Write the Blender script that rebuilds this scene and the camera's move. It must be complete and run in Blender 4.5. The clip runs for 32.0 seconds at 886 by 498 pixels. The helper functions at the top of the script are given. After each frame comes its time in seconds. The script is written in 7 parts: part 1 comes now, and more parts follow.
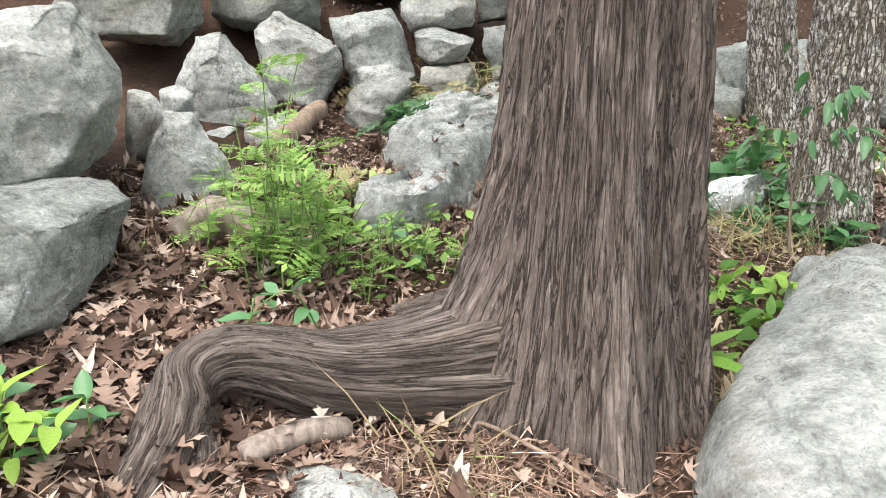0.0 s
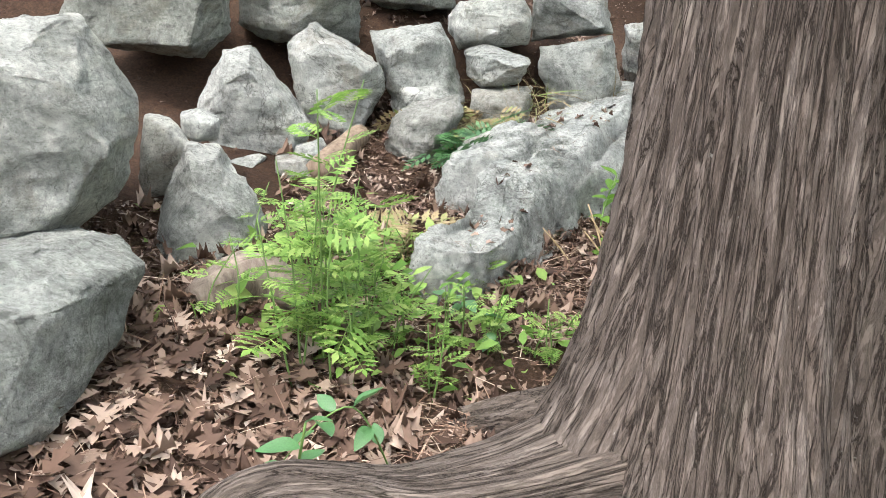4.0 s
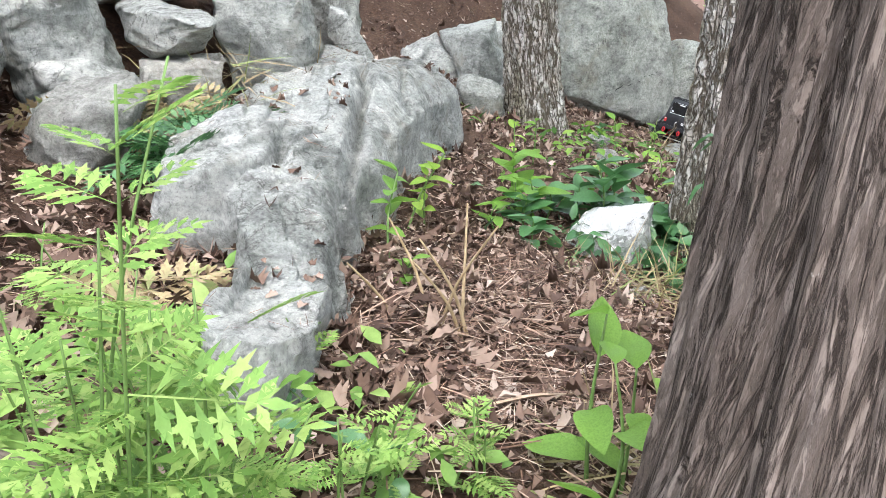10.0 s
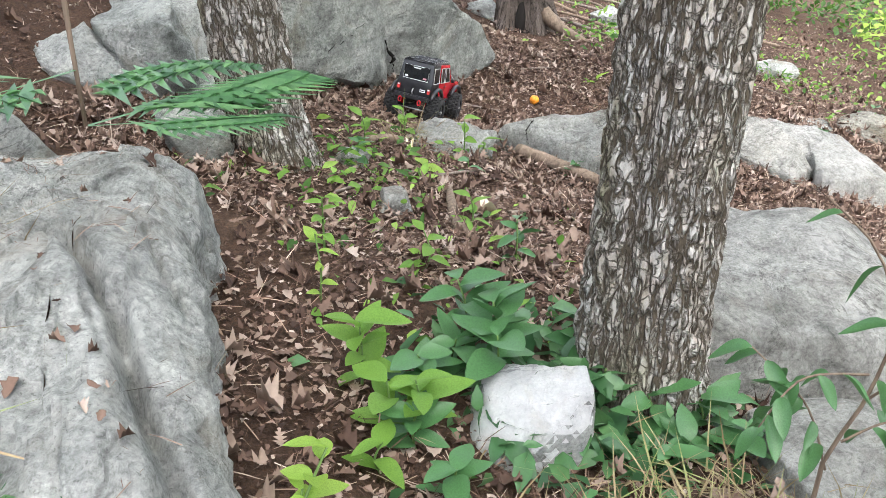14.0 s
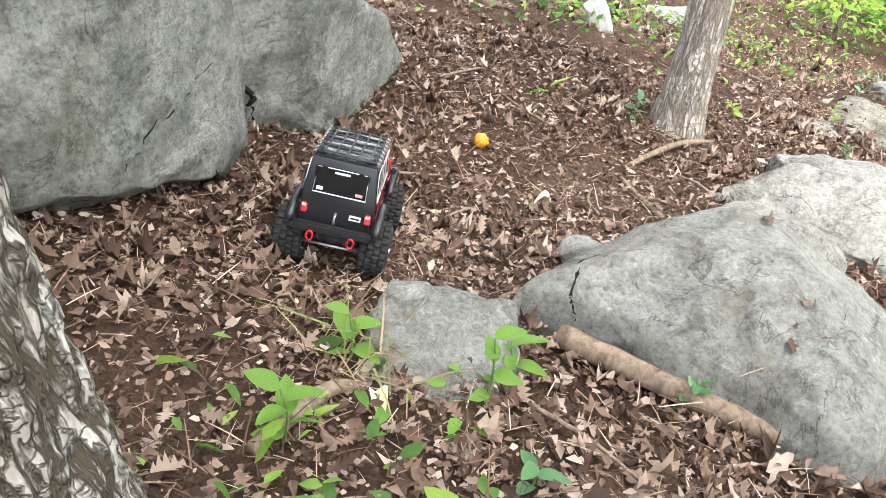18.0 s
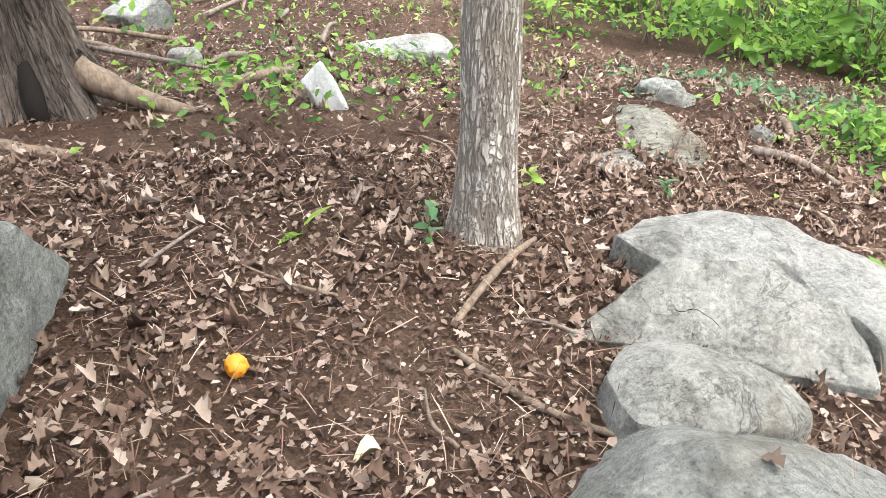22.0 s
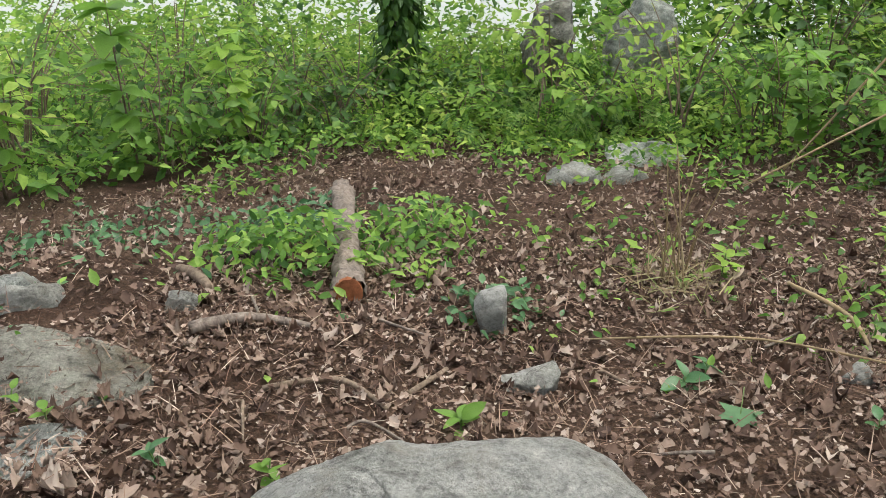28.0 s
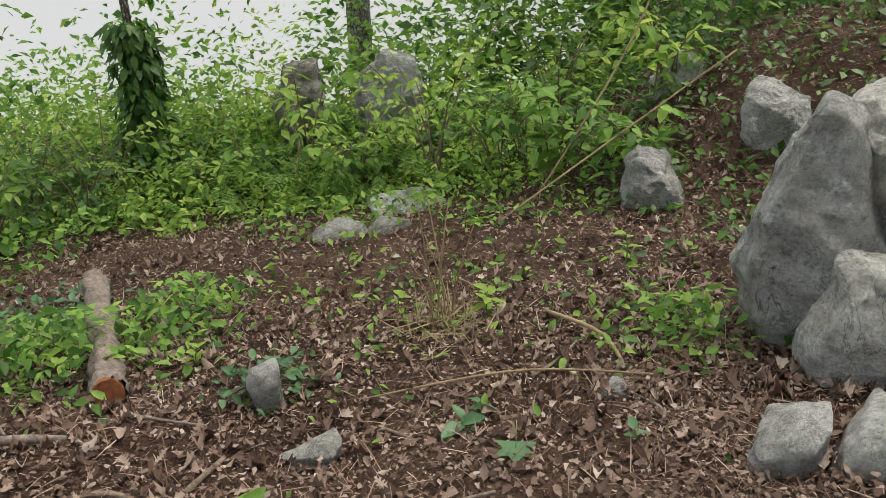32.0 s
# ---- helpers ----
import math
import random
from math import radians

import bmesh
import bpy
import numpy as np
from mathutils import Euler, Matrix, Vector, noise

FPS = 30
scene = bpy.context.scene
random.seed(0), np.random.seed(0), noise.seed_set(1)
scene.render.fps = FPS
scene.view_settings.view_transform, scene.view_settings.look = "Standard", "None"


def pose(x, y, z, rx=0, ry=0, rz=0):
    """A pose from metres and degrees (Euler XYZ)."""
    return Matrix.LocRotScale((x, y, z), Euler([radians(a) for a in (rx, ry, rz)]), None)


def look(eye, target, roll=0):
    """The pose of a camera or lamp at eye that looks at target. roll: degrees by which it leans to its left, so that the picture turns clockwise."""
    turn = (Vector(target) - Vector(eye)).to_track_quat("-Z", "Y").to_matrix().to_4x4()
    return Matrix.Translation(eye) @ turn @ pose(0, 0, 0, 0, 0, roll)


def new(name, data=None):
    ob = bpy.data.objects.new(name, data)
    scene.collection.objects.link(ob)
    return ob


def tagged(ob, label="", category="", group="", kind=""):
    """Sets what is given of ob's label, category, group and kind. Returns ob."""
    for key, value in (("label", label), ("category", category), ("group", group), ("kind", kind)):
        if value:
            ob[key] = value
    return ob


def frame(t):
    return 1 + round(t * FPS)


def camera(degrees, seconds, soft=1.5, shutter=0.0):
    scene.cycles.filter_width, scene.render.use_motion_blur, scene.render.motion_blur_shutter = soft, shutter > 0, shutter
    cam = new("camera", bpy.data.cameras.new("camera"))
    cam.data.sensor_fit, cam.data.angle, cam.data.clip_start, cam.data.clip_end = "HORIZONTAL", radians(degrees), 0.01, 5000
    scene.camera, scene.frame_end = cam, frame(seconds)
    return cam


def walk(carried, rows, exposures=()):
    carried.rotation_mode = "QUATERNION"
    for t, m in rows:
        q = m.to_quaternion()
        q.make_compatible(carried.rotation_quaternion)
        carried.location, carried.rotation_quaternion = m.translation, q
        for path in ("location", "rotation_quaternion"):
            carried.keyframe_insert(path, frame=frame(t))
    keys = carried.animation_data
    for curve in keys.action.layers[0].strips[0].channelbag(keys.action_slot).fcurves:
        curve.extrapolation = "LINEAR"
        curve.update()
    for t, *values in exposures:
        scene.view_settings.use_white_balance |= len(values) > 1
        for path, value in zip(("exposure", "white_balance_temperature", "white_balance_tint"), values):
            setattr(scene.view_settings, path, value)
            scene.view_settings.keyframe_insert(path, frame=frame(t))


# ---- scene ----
SKY, SUN, BACKDROP_GLOW = 1.19, 0.85, 2.2
CAR_AT, CAR_TURN, CAR_SIZE = (2.71, 3.475), 3.0, 0.86
EXPOSURES = ((0, -0.38, 6450, 9), (4.5, -0.35, 6400, 9), (9.0, -0.22, 6150, 11), (11.5, -0.25, 6150, 11), (14.0, -0.45, 6250, 11), (17.0, -0.2, 6450, 10), (20.0, -0.12, 6500, 10), (22.5, -0.32, 6400, 10), (24.0, -0.34, 6400, 8), (25.0, -0.75, 6250, 8), (26.5, -0.72, 6250, 8), (28.5, -1.35, 6600, 7), (29.0, -1.4, 6600, 7), (30.0, -1.85, 6800, 7), (31.0, -1.85, 6800, 8), (32, -1.55, 6800, 9))
cam = camera(55.16, 32.0, soft=0.7, shutter=0.0)
# seconds, x, y, z, turn, pitch, lean
ROWS = (
    (0, -0.603, 0.102, 0.737, -12.62, -16.96, 0.10),
    (0.5, -0.607, 0.095, 0.739, -11.55, -17.11, -0.34),
    (1, -0.607, 0.089, 0.734, -10.59, -17.00, -0.48),
    (1.5, -0.609, 0.086, 0.737, -10.47, -17.11, -0.71),
    (2, -0.601, 0.090, 0.734, -10.39, -17.16, -0.96),
    (2.5, -0.591, 0.102, 0.741, -10.49, -17.37, -1.20),
    (3, -0.597, 0.140, 0.751, -10.89, -17.46, -0.71),
    (3.5, -0.577, 0.258, 0.759, -11.58, -17.15, 0.90),
    (4, -0.659, 0.482, 0.764, -12.23, -16.74, 1.93),
    (4.5, -0.753, 0.665, 0.787, -20.32, -16.40, 3.04),
    (6.5, -0.832, 1.074, 0.683, -30.82, -15.28, 5.24),
    (7, -0.849, 1.068, 0.684, -31.99, -15.81, 4.85),
    (7.5, -0.834, 1.073, 0.688, -33.16, -16.36, 4.74),
    (8, -0.823, 1.077, 0.695, -36.38, -16.81, 4.82),
    (8.5, -0.808, 1.087, 0.689, -38.68, -17.05, 4.86),
    (9, -0.825, 1.121, 0.704, -39.71, -17.41, 2.89),
    (9.5, -0.798, 1.153, 0.698, -40.39, -17.65, 2.81),
    (10, -0.762, 1.248, 0.695, -41.62, -18.03, 2.97),
    (10.5, -0.732, 1.408, 0.722, -47.18, -18.49, -0.47),
    (11, -0.758, 1.470, 0.751, -52.07, -20.36, -1.68),
    (11.5, -0.684, 1.540, 0.752, -53.76, -22.01, -0.87),
    (12, -0.557, 1.629, 0.844, -54.49, -22.62, 1.19),
    (12.5, -0.516, 1.670, 0.901, -53.77, -23.69, 1.32),
    (13, -0.457, 1.815, 0.887, -54.63, -25.00, 1.43),
    (13.5, -0.364, 1.973, 0.867, -58.70, -26.16, 0.65),
    (14, -0.275, 2.163, 1.019, -67.90, -27.10, 0.84),
    (14.5, -0.154, 2.229, 1.025, -70.21, -28.47, -0.25),
    (16.5, 0.650, 2.758, 1.002, -80.37, -31.51, 3.46),
    (17, 0.859, 2.937, 0.959, -81.44, -32.59, 4.64),
    (17.5, 1.050, 3.074, 0.960, -83.12, -32.93, 4.64),
    (18, 1.254, 3.125, 0.949, -85.00, -34.10, 5.45),
    (18.5, 1.364, 3.167, 0.939, -84.70, -35.59, 4.74),
    (19, 1.437, 3.211, 0.935, -86.32, -33.33, 5.26),
    (19.5, 1.461, 3.254, 0.931, -88.38, -33.70, 4.73),
    (20, 1.567, 3.261, 0.892, -90.20, -35.29, 2.48),
    (20.5, 1.707, 3.164, 0.885, -91.83, -35.81, 1.63),
    (21, 1.857, 3.148, 0.865, -93.67, -33.75, 1.83),
    (21.5, 2.071, 3.208, 0.861, -102.29, -32.22, 0.78),
    (22, 2.227, 3.180, 0.860, -105.04, -32.85, -0.75),
    (22.5, 2.374, 3.046, 0.886, -107.02, -32.39, -1.26),
    (23, 2.456, 2.997, 0.886, -114.57, -31.94, 1.03),
    (23.5, 2.674, 3.011, 0.783, -123.30, -30.84, 2.29),
    (24, 3.026, 3.100, 0.767, -143.61, -28.48, -1.20),
    (24.5, 3.160, 3.038, 0.747, -148.04, -29.65, -2.64),
    (25, 3.207, 2.932, 0.725, -149.75, -29.83, -4.00),
    (25.5, 3.244, 2.908, 0.727, -153.47, -31.08, -0.94),
    (26, 3.256, 2.905, 0.715, -155.06, -29.01, -0.31),
    (26.5, 3.273, 2.899, 0.727, -156.34, -28.12, 0.48),
    (28.5, 3.263, 2.888, 0.727, -159.25, -27.32, -0.13),
    (29, 3.262, 2.878, 0.736, -159.96, -25.53, -0.81),
    (29.5, 3.244, 2.873, 0.743, -160.38, -24.93, -1.89),
    (30, 3.234, 2.861, 0.743, -165.83, -24.54, -1.18),
    (30.5, 3.229, 2.856, 0.747, -168.40, -24.95, -1.20),
    (31, 3.226, 2.856, 0.749, -169.08, -25.01, -1.50),
    (31.5, 3.209, 2.851, 0.748, -169.98, -24.32, -1.75),
    (32, 3.199, 2.846, 0.753, -174.22, -24.51, -1.01),
)
walk(cam, [(t, pose(x, y, z, 90 + pitch, 0, turn) @ pose(0, 0, 0, 0, 0, lean)) for t, x, y, z, turn, pitch, lean in ROWS], EXPOSURES)


# ---- world and light ----
world = bpy.data.worlds.new("world")
scene.world = world
world.use_nodes = True
wn = world.node_tree.nodes
sky = wn.new("ShaderNodeTexSky")
sky.sky_type, sky.sun_disc = "NISHITA", False
sky.sun_elevation, sky.sun_rotation = radians(68), radians(223)
sky.air_density, sky.dust_density, sky.ozone_density = 1.0, 4.0, 1.0
wn["Background"].inputs["Strength"].default_value = SKY
veil = wn.new("ShaderNodeHueSaturation")
veil.inputs["Saturation"].default_value = 0.4
world.node_tree.links.new(sky.outputs[0], veil.inputs["Color"])
world.node_tree.links.new(veil.outputs[0], wn["Background"].inputs[0])

sun = new("sun", bpy.data.lights.new("sun", "SUN"))
sun.data.energy, sun.data.angle, sun.data.color = SUN, radians(35), (1.0, 0.96, 0.9)
sun.matrix_world = look((0, 0, 0), (0.25, 0.27, -0.93))


# ---- materials ----
def material(name, rough=0.8, spec=0.3):
    m = bpy.data.materials.new(name)
    m.use_nodes = True
    nt = m.node_tree
    b = nt.nodes["Principled BSDF"]
    b.inputs["Roughness"].default_value = rough
    b.inputs["Specular IOR Level"].default_value = spec
    return m, nt, b


def node(nt, kind, **kw):
    n = nt.nodes.new("ShaderNode" + kind)
    for k, v in kw.items():
        n.inputs[k].default_value = v
    return n


def ramp(nt, src, stops):
    r = nt.nodes.new("ShaderNodeValToRGB")
    e = r.color_ramp.elements
    while len(e) < len(stops):
        e.new(0.5)
    for el, (pos, col) in zip(e, stops):
        el.position, el.color = pos, (*col, 1)
    nt.links.new(src, r.inputs[0])
    return r.outputs[0]


def mixed(nt, fac, a, b, mode="MIX"):
    m = nt.nodes.new("ShaderNodeMix")
    m.data_type, m.blend_type = "RGBA", mode
    for s, v in ((m.inputs[0], fac), (m.inputs[6], a), (m.inputs[7], b)):
        if isinstance(v, (float, int)):
            s.default_value = v
        elif isinstance(v, tuple):
            s.default_value = (*v, 1)
        else:
            nt.links.new(v, s)
    return m.outputs[2]


def coords(nt, scale=(1, 1, 1), kind="Object"):
    tc, mp = nt.nodes.new("ShaderNodeTexCoord"), nt.nodes.new("ShaderNodeMapping")
    mp.inputs["Scale"].default_value = scale
    nt.links.new(tc.outputs[kind], mp.inputs[0])
    return mp.outputs[0]


def noisy(nt, vec, scale, detail=6, rough=0.6, distort=0.0):
    n = node(nt, "TexNoise", Scale=scale, Detail=detail, Roughness=rough, Distortion=distort)
    nt.links.new(vec, n.inputs["Vector"])
    return n.outputs[0]


def bumped(nt, b, height, strength, dist, below=None):
    n = node(nt, "Bump", Strength=strength, Distance=dist)
    nt.links.new(height, n.inputs["Height"])
    if below:
        nt.links.new(below, n.inputs["Normal"])
    nt.links.new(n.outputs[0], b.inputs["Normal"])
    return n.outputs[0]


def rock_material(name, dark, mid, pale, stain, lichen, grit=1.0):
    m, nt, b = material(name, 0.9, 0.2)
    v = nt.nodes.new("ShaderNodeNewGeometry").outputs["Position"]
    big = noisy(nt, v, 3.2, 7, 0.68, 0.6)
    col = ramp(nt, big, [(0.3, dark), (0.43, mid), (0.56, pale), (0.72, mid)])
    mott = noisy(nt, v, 15, 9, 0.74, 0.9)
    col = mixed(nt, 0.8 * grit, col, ramp(nt, mott, [(0.34, (0.4, 0.4, 0.385)), (0.46, (0.86, 0.86, 0.85)), (0.56, (1.05, 1.05, 1.04)), (0.68, (1.36, 1.36, 1.34))]), "MULTIPLY")
    fine = noisy(nt, v, 95, 7, 0.78, 0.4)
    col = mixed(nt, 0.8 * grit, col, ramp(nt, fine, [(0.34, (0.48, 0.48, 0.47)), (0.5, (0.96, 0.96, 0.96)), (0.66, (1.36, 1.36, 1.35))]), "MULTIPLY")
    blot = ramp(nt, noisy(nt, v, 7, 9, 0.78, 0.6), [(0.54, (0, 0, 0)), (0.6, (0.55, 0.55, 0.55))])
    col = mixed(nt, blot, col, lichen)
    st = ramp(nt, noisy(nt, v, 4.0, 7, 0.68, 1.0), [(0.54, (0, 0, 0)), (0.68, (0.6, 0.6, 0.6))])
    col = mixed(nt, st, col, stain)
    sp = nt.nodes.new("ShaderNodeMapping")
    sp.inputs["Rotation"].default_value, sp.inputs["Scale"].default_value = (0.5, 0.7, 0.4), (1.0, 1.0, 5.0)
    nt.links.new(v, sp.inputs[0])
    grain = noisy(nt, sp.outputs[0], 11, 6, 0.7, 1.2)
    col = mixed(nt, 0.5 * grit, col, ramp(nt, grain, [(0.36, (0.6, 0.6, 0.59)), (0.46, (1, 1, 1)), (0.62, (1.1, 1.1, 1.09))]), "MULTIPLY")
    pits = ramp(nt, noisy(nt, v, 150, 4, 0.65), [(0.32, (0.3, 0.3, 0.29)), (0.4, (1, 1, 1))])
    col = mixed(nt, 0.6 * grit, col, pits, "MULTIPLY")
    seam = ramp(nt, noisy(nt, v, 2.6, 8, 0.66, 1.1), [(0.491, (0, 0, 0)), (0.4987, (0.8, 0.8, 0.8)), (0.5013, (0.8, 0.8, 0.8)), (0.509, (0, 0, 0))])
    some = ramp(nt, noisy(nt, v, 2.1, 3, 0.6), [(0.46, (0, 0, 0)), (0.58, (0.85, 0.85, 0.85))])
    line = mixed(nt, 1.0, seam, some, "MULTIPLY")
    col = mixed(nt, line, col, (0.06, 0.056, 0.048))
    info = nt.nodes.new("ShaderNodeObjectInfo")
    tone = ramp(nt, info.outputs["Random"], [(0.0, (0.86, 0.87, 0.86)), (0.5, (0.99, 0.99, 0.99)), (1.0, (1.1, 1.09, 1.06))])
    col = mixed(nt, 1.0, col, tone, "MULTIPLY")
    nt.links.new(col, b.inputs["Base Color"])
    first = bumped(nt, b, mott, 1.0, 0.035)
    second = bumped(nt, b, grain, 0.9, 0.02, first)
    bumped(nt, b, fine, 1.0, 0.01, second)
    return m


ROCK = rock_material("grey_stone", (0.182, 0.189, 0.173), (0.378, 0.386, 0.359), (0.547, 0.552, 0.516), (0.264, 0.228, 0.173), (0.593, 0.602, 0.552))
PALE = rock_material("pale_stone", (0.2, 0.198, 0.178), (0.335, 0.328, 0.298), (0.47, 0.46, 0.425), (0.285, 0.25, 0.195), (0.52, 0.51, 0.475))
# lit copy of the pale stone, raised for boulders facing away from the sun
PALE_LIFTED = rock_material("lifted_pale_stone", (0.3, 0.298, 0.272), (0.5, 0.49, 0.45), (0.66, 0.65, 0.61), (0.4, 0.35, 0.27), (0.7, 0.69, 0.65))
DARK = rock_material("dark_stone", (0.08, 0.077, 0.062), (0.2, 0.19, 0.16), (0.34, 0.325, 0.28), (0.2, 0.155, 0.1), (0.38, 0.385, 0.31))
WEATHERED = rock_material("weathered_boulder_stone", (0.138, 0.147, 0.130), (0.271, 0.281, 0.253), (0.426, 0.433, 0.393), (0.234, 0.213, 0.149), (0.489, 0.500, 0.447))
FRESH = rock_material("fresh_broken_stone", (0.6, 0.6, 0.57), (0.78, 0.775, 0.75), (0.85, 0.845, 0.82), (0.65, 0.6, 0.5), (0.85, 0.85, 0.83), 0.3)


def soil_material():
    m, nt, b = material("forest_soil", 0.95, 0.1)
    v = coords(nt)
    big = ramp(nt, noisy(nt, v, 1.7, 4, 0.6, 0.3), [(0.3, (0.06, 0.038, 0.027)), (0.55, (0.105, 0.068, 0.049)), (0.75, (0.16, 0.112, 0.082))])
    bits = ramp(nt, noisy(nt, v, 70, 8, 0.8, 1.2), [(0.3, (0.35, 0.33, 0.32)), (0.5, (0.9, 0.86, 0.83)), (0.62, (1.3, 1.15, 1.0)), (0.72, (2.3, 2.0, 1.7))])
    nt.links.new(mixed(nt, 1.0, big, bits, "MULTIPLY"), b.inputs["Base Color"])
    first = bumped(nt, b, noisy(nt, v, 35, 8, 0.75, 0.8), 1.0, 0.03)
    bumped(nt, b, noisy(nt, v, 160, 4, 0.7), 0.8, 0.006, first)
    return m


SOIL = soil_material()


def island_material(name, stops, rough=0.6, thin=0.35, spec=0.3, grain=30):
    m, nt, b = material(name, rough, spec)
    g = nt.nodes.new("ShaderNodeNewGeometry")
    col = ramp(nt, g.outputs["Random Per Island"], stops)
    v = coords(nt)
    col = mixed(nt, 0.6, col, ramp(nt, noisy(nt, v, grain, 5, 0.7), [(0.3, (0.55, 0.55, 0.55)), (0.6, (1.1, 1.1, 1.1))]), "MULTIPLY")
    nt.links.new(col, b.inputs["Base Color"])
    if thin:
        t = nt.nodes.new("ShaderNodeBsdfTranslucent")
        mx = nt.nodes.new("ShaderNodeMixShader")
        mx.inputs[0].default_value = thin
        nt.links.new(col, t.inputs[0])
        nt.links.new(b.outputs[0], mx.inputs[1])
        nt.links.new(t.outputs[0], mx.inputs[2])
        nt.links.new(mx.outputs[0], nt.nodes["Material Output"].inputs[0])
    return m


LITTER = island_material("dead_leaves", [(0.0, (0.05, 0.029, 0.021)), (0.3, (0.11, 0.067, 0.048)), (0.6, (0.19, 0.125, 0.092)), (0.8, (0.285, 0.207, 0.16)), (0.93, (0.37, 0.285, 0.228)), (1.0, (0.47, 0.385, 0.32))], 0.75, 0.15, 0.2, 25)
CHAFF = island_material("needles_and_bits", [(0.0, (0.045, 0.027, 0.02)), (0.5, (0.19, 0.112, 0.078)), (0.85, (0.36, 0.25, 0.18)), (1.0, (0.52, 0.42, 0.33))], 0.8, 0.0, 0.2, 40)
GREEN = island_material("green_leaves", [(0.0, (0.045, 0.115, 0.02)), (0.4, (0.13, 0.27, 0.043)), (0.75, (0.23, 0.4, 0.066)), (1.0, (0.36, 0.52, 0.105))], 0.5, 0.52, 0.35)
# leaf colour raised so that the bushes look sunlit
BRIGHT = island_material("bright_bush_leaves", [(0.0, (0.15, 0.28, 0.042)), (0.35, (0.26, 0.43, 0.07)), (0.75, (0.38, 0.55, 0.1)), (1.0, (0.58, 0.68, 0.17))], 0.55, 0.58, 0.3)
WEED = island_material("feathery_weed_leaves", [(0.0, (0.13, 0.25, 0.05)), (0.5, (0.23, 0.38, 0.085)), (1.0, (0.37, 0.48, 0.15))], 0.55, 0.45, 0.3)
COOL = island_material("cool_green_leaves", [(0.0, (0.03, 0.09, 0.03)), (0.5, (0.06, 0.16, 0.05)), (1.0, (0.12, 0.24, 0.09))], 0.4, 0.3, 0.5)
# ivy, and the same dark leaf as painted shade in the undergrowth
IVY_SHADE = island_material("ivy_and_shade_leaves", [(0.0, (0.035, 0.09, 0.016)), (0.5, (0.07, 0.16, 0.026)), (1.0, (0.14, 0.25, 0.045))], 0.45, 0.4, 0.4)
GRASS = island_material("dry_grass", [(0.0, (0.22, 0.16, 0.08)), (0.6, (0.36, 0.28, 0.16)), (1.0, (0.2, 0.28, 0.08))], 0.7, 0.2)


def plain(name, col, rough=0.5, metal=0.0, grain=60.0, depth=0.15, spec=0.4):
    m, nt, b = material(name, rough, spec)
    b.inputs["Metallic"].default_value = metal
    n = noisy(nt, coords(nt), grain, 5, 0.7)
    c = mixed(nt, depth * 3, col, ramp(nt, n, [(0.3, (0.4, 0.4, 0.4)), (0.7, (1.25, 1.25, 1.25))]), "MULTIPLY")
    nt.links.new(c, b.inputs["Base Color"])
    bumped(nt, b, n, depth, 0.002)
    return m


def wood_material(name, dark, pale, squash=0.12):
    m, nt, b = material(name, 0.85, 0.2)
    v = coords(nt, (1, 1, squash))
    n = noisy(nt, v, 60, 6, 0.7, 0.5)
    c = ramp(nt, n, [(0.3, dark), (0.7, pale)])
    c = mixed(nt, 0.6, c, ramp(nt, noisy(nt, coords(nt), 7, 5, 0.6), [(0.3, (0.55, 0.55, 0.55)), (0.7, (1.2, 1.15, 1.1))]), "MULTIPLY")
    nt.links.new(c, b.inputs["Base Color"])
    bumped(nt, b, n, 0.7, 0.006)
    return m


STICK = wood_material("weathered_stick", (0.1, 0.07, 0.05), (0.3, 0.23, 0.17))
LOGWOOD = wood_material("bare_log_wood", (0.085, 0.062, 0.05), (0.33, 0.275, 0.23))
CUTWOOD = plain("cut_log_end", (0.3, 0.11, 0.05), 0.85, 0, 45, 0.3, 0.1)
STALK = wood_material("dry_stalk", (0.24, 0.17, 0.09), (0.4, 0.31, 0.19))
STEM = plain("green_stem", (0.12, 0.2, 0.05), 0.6)


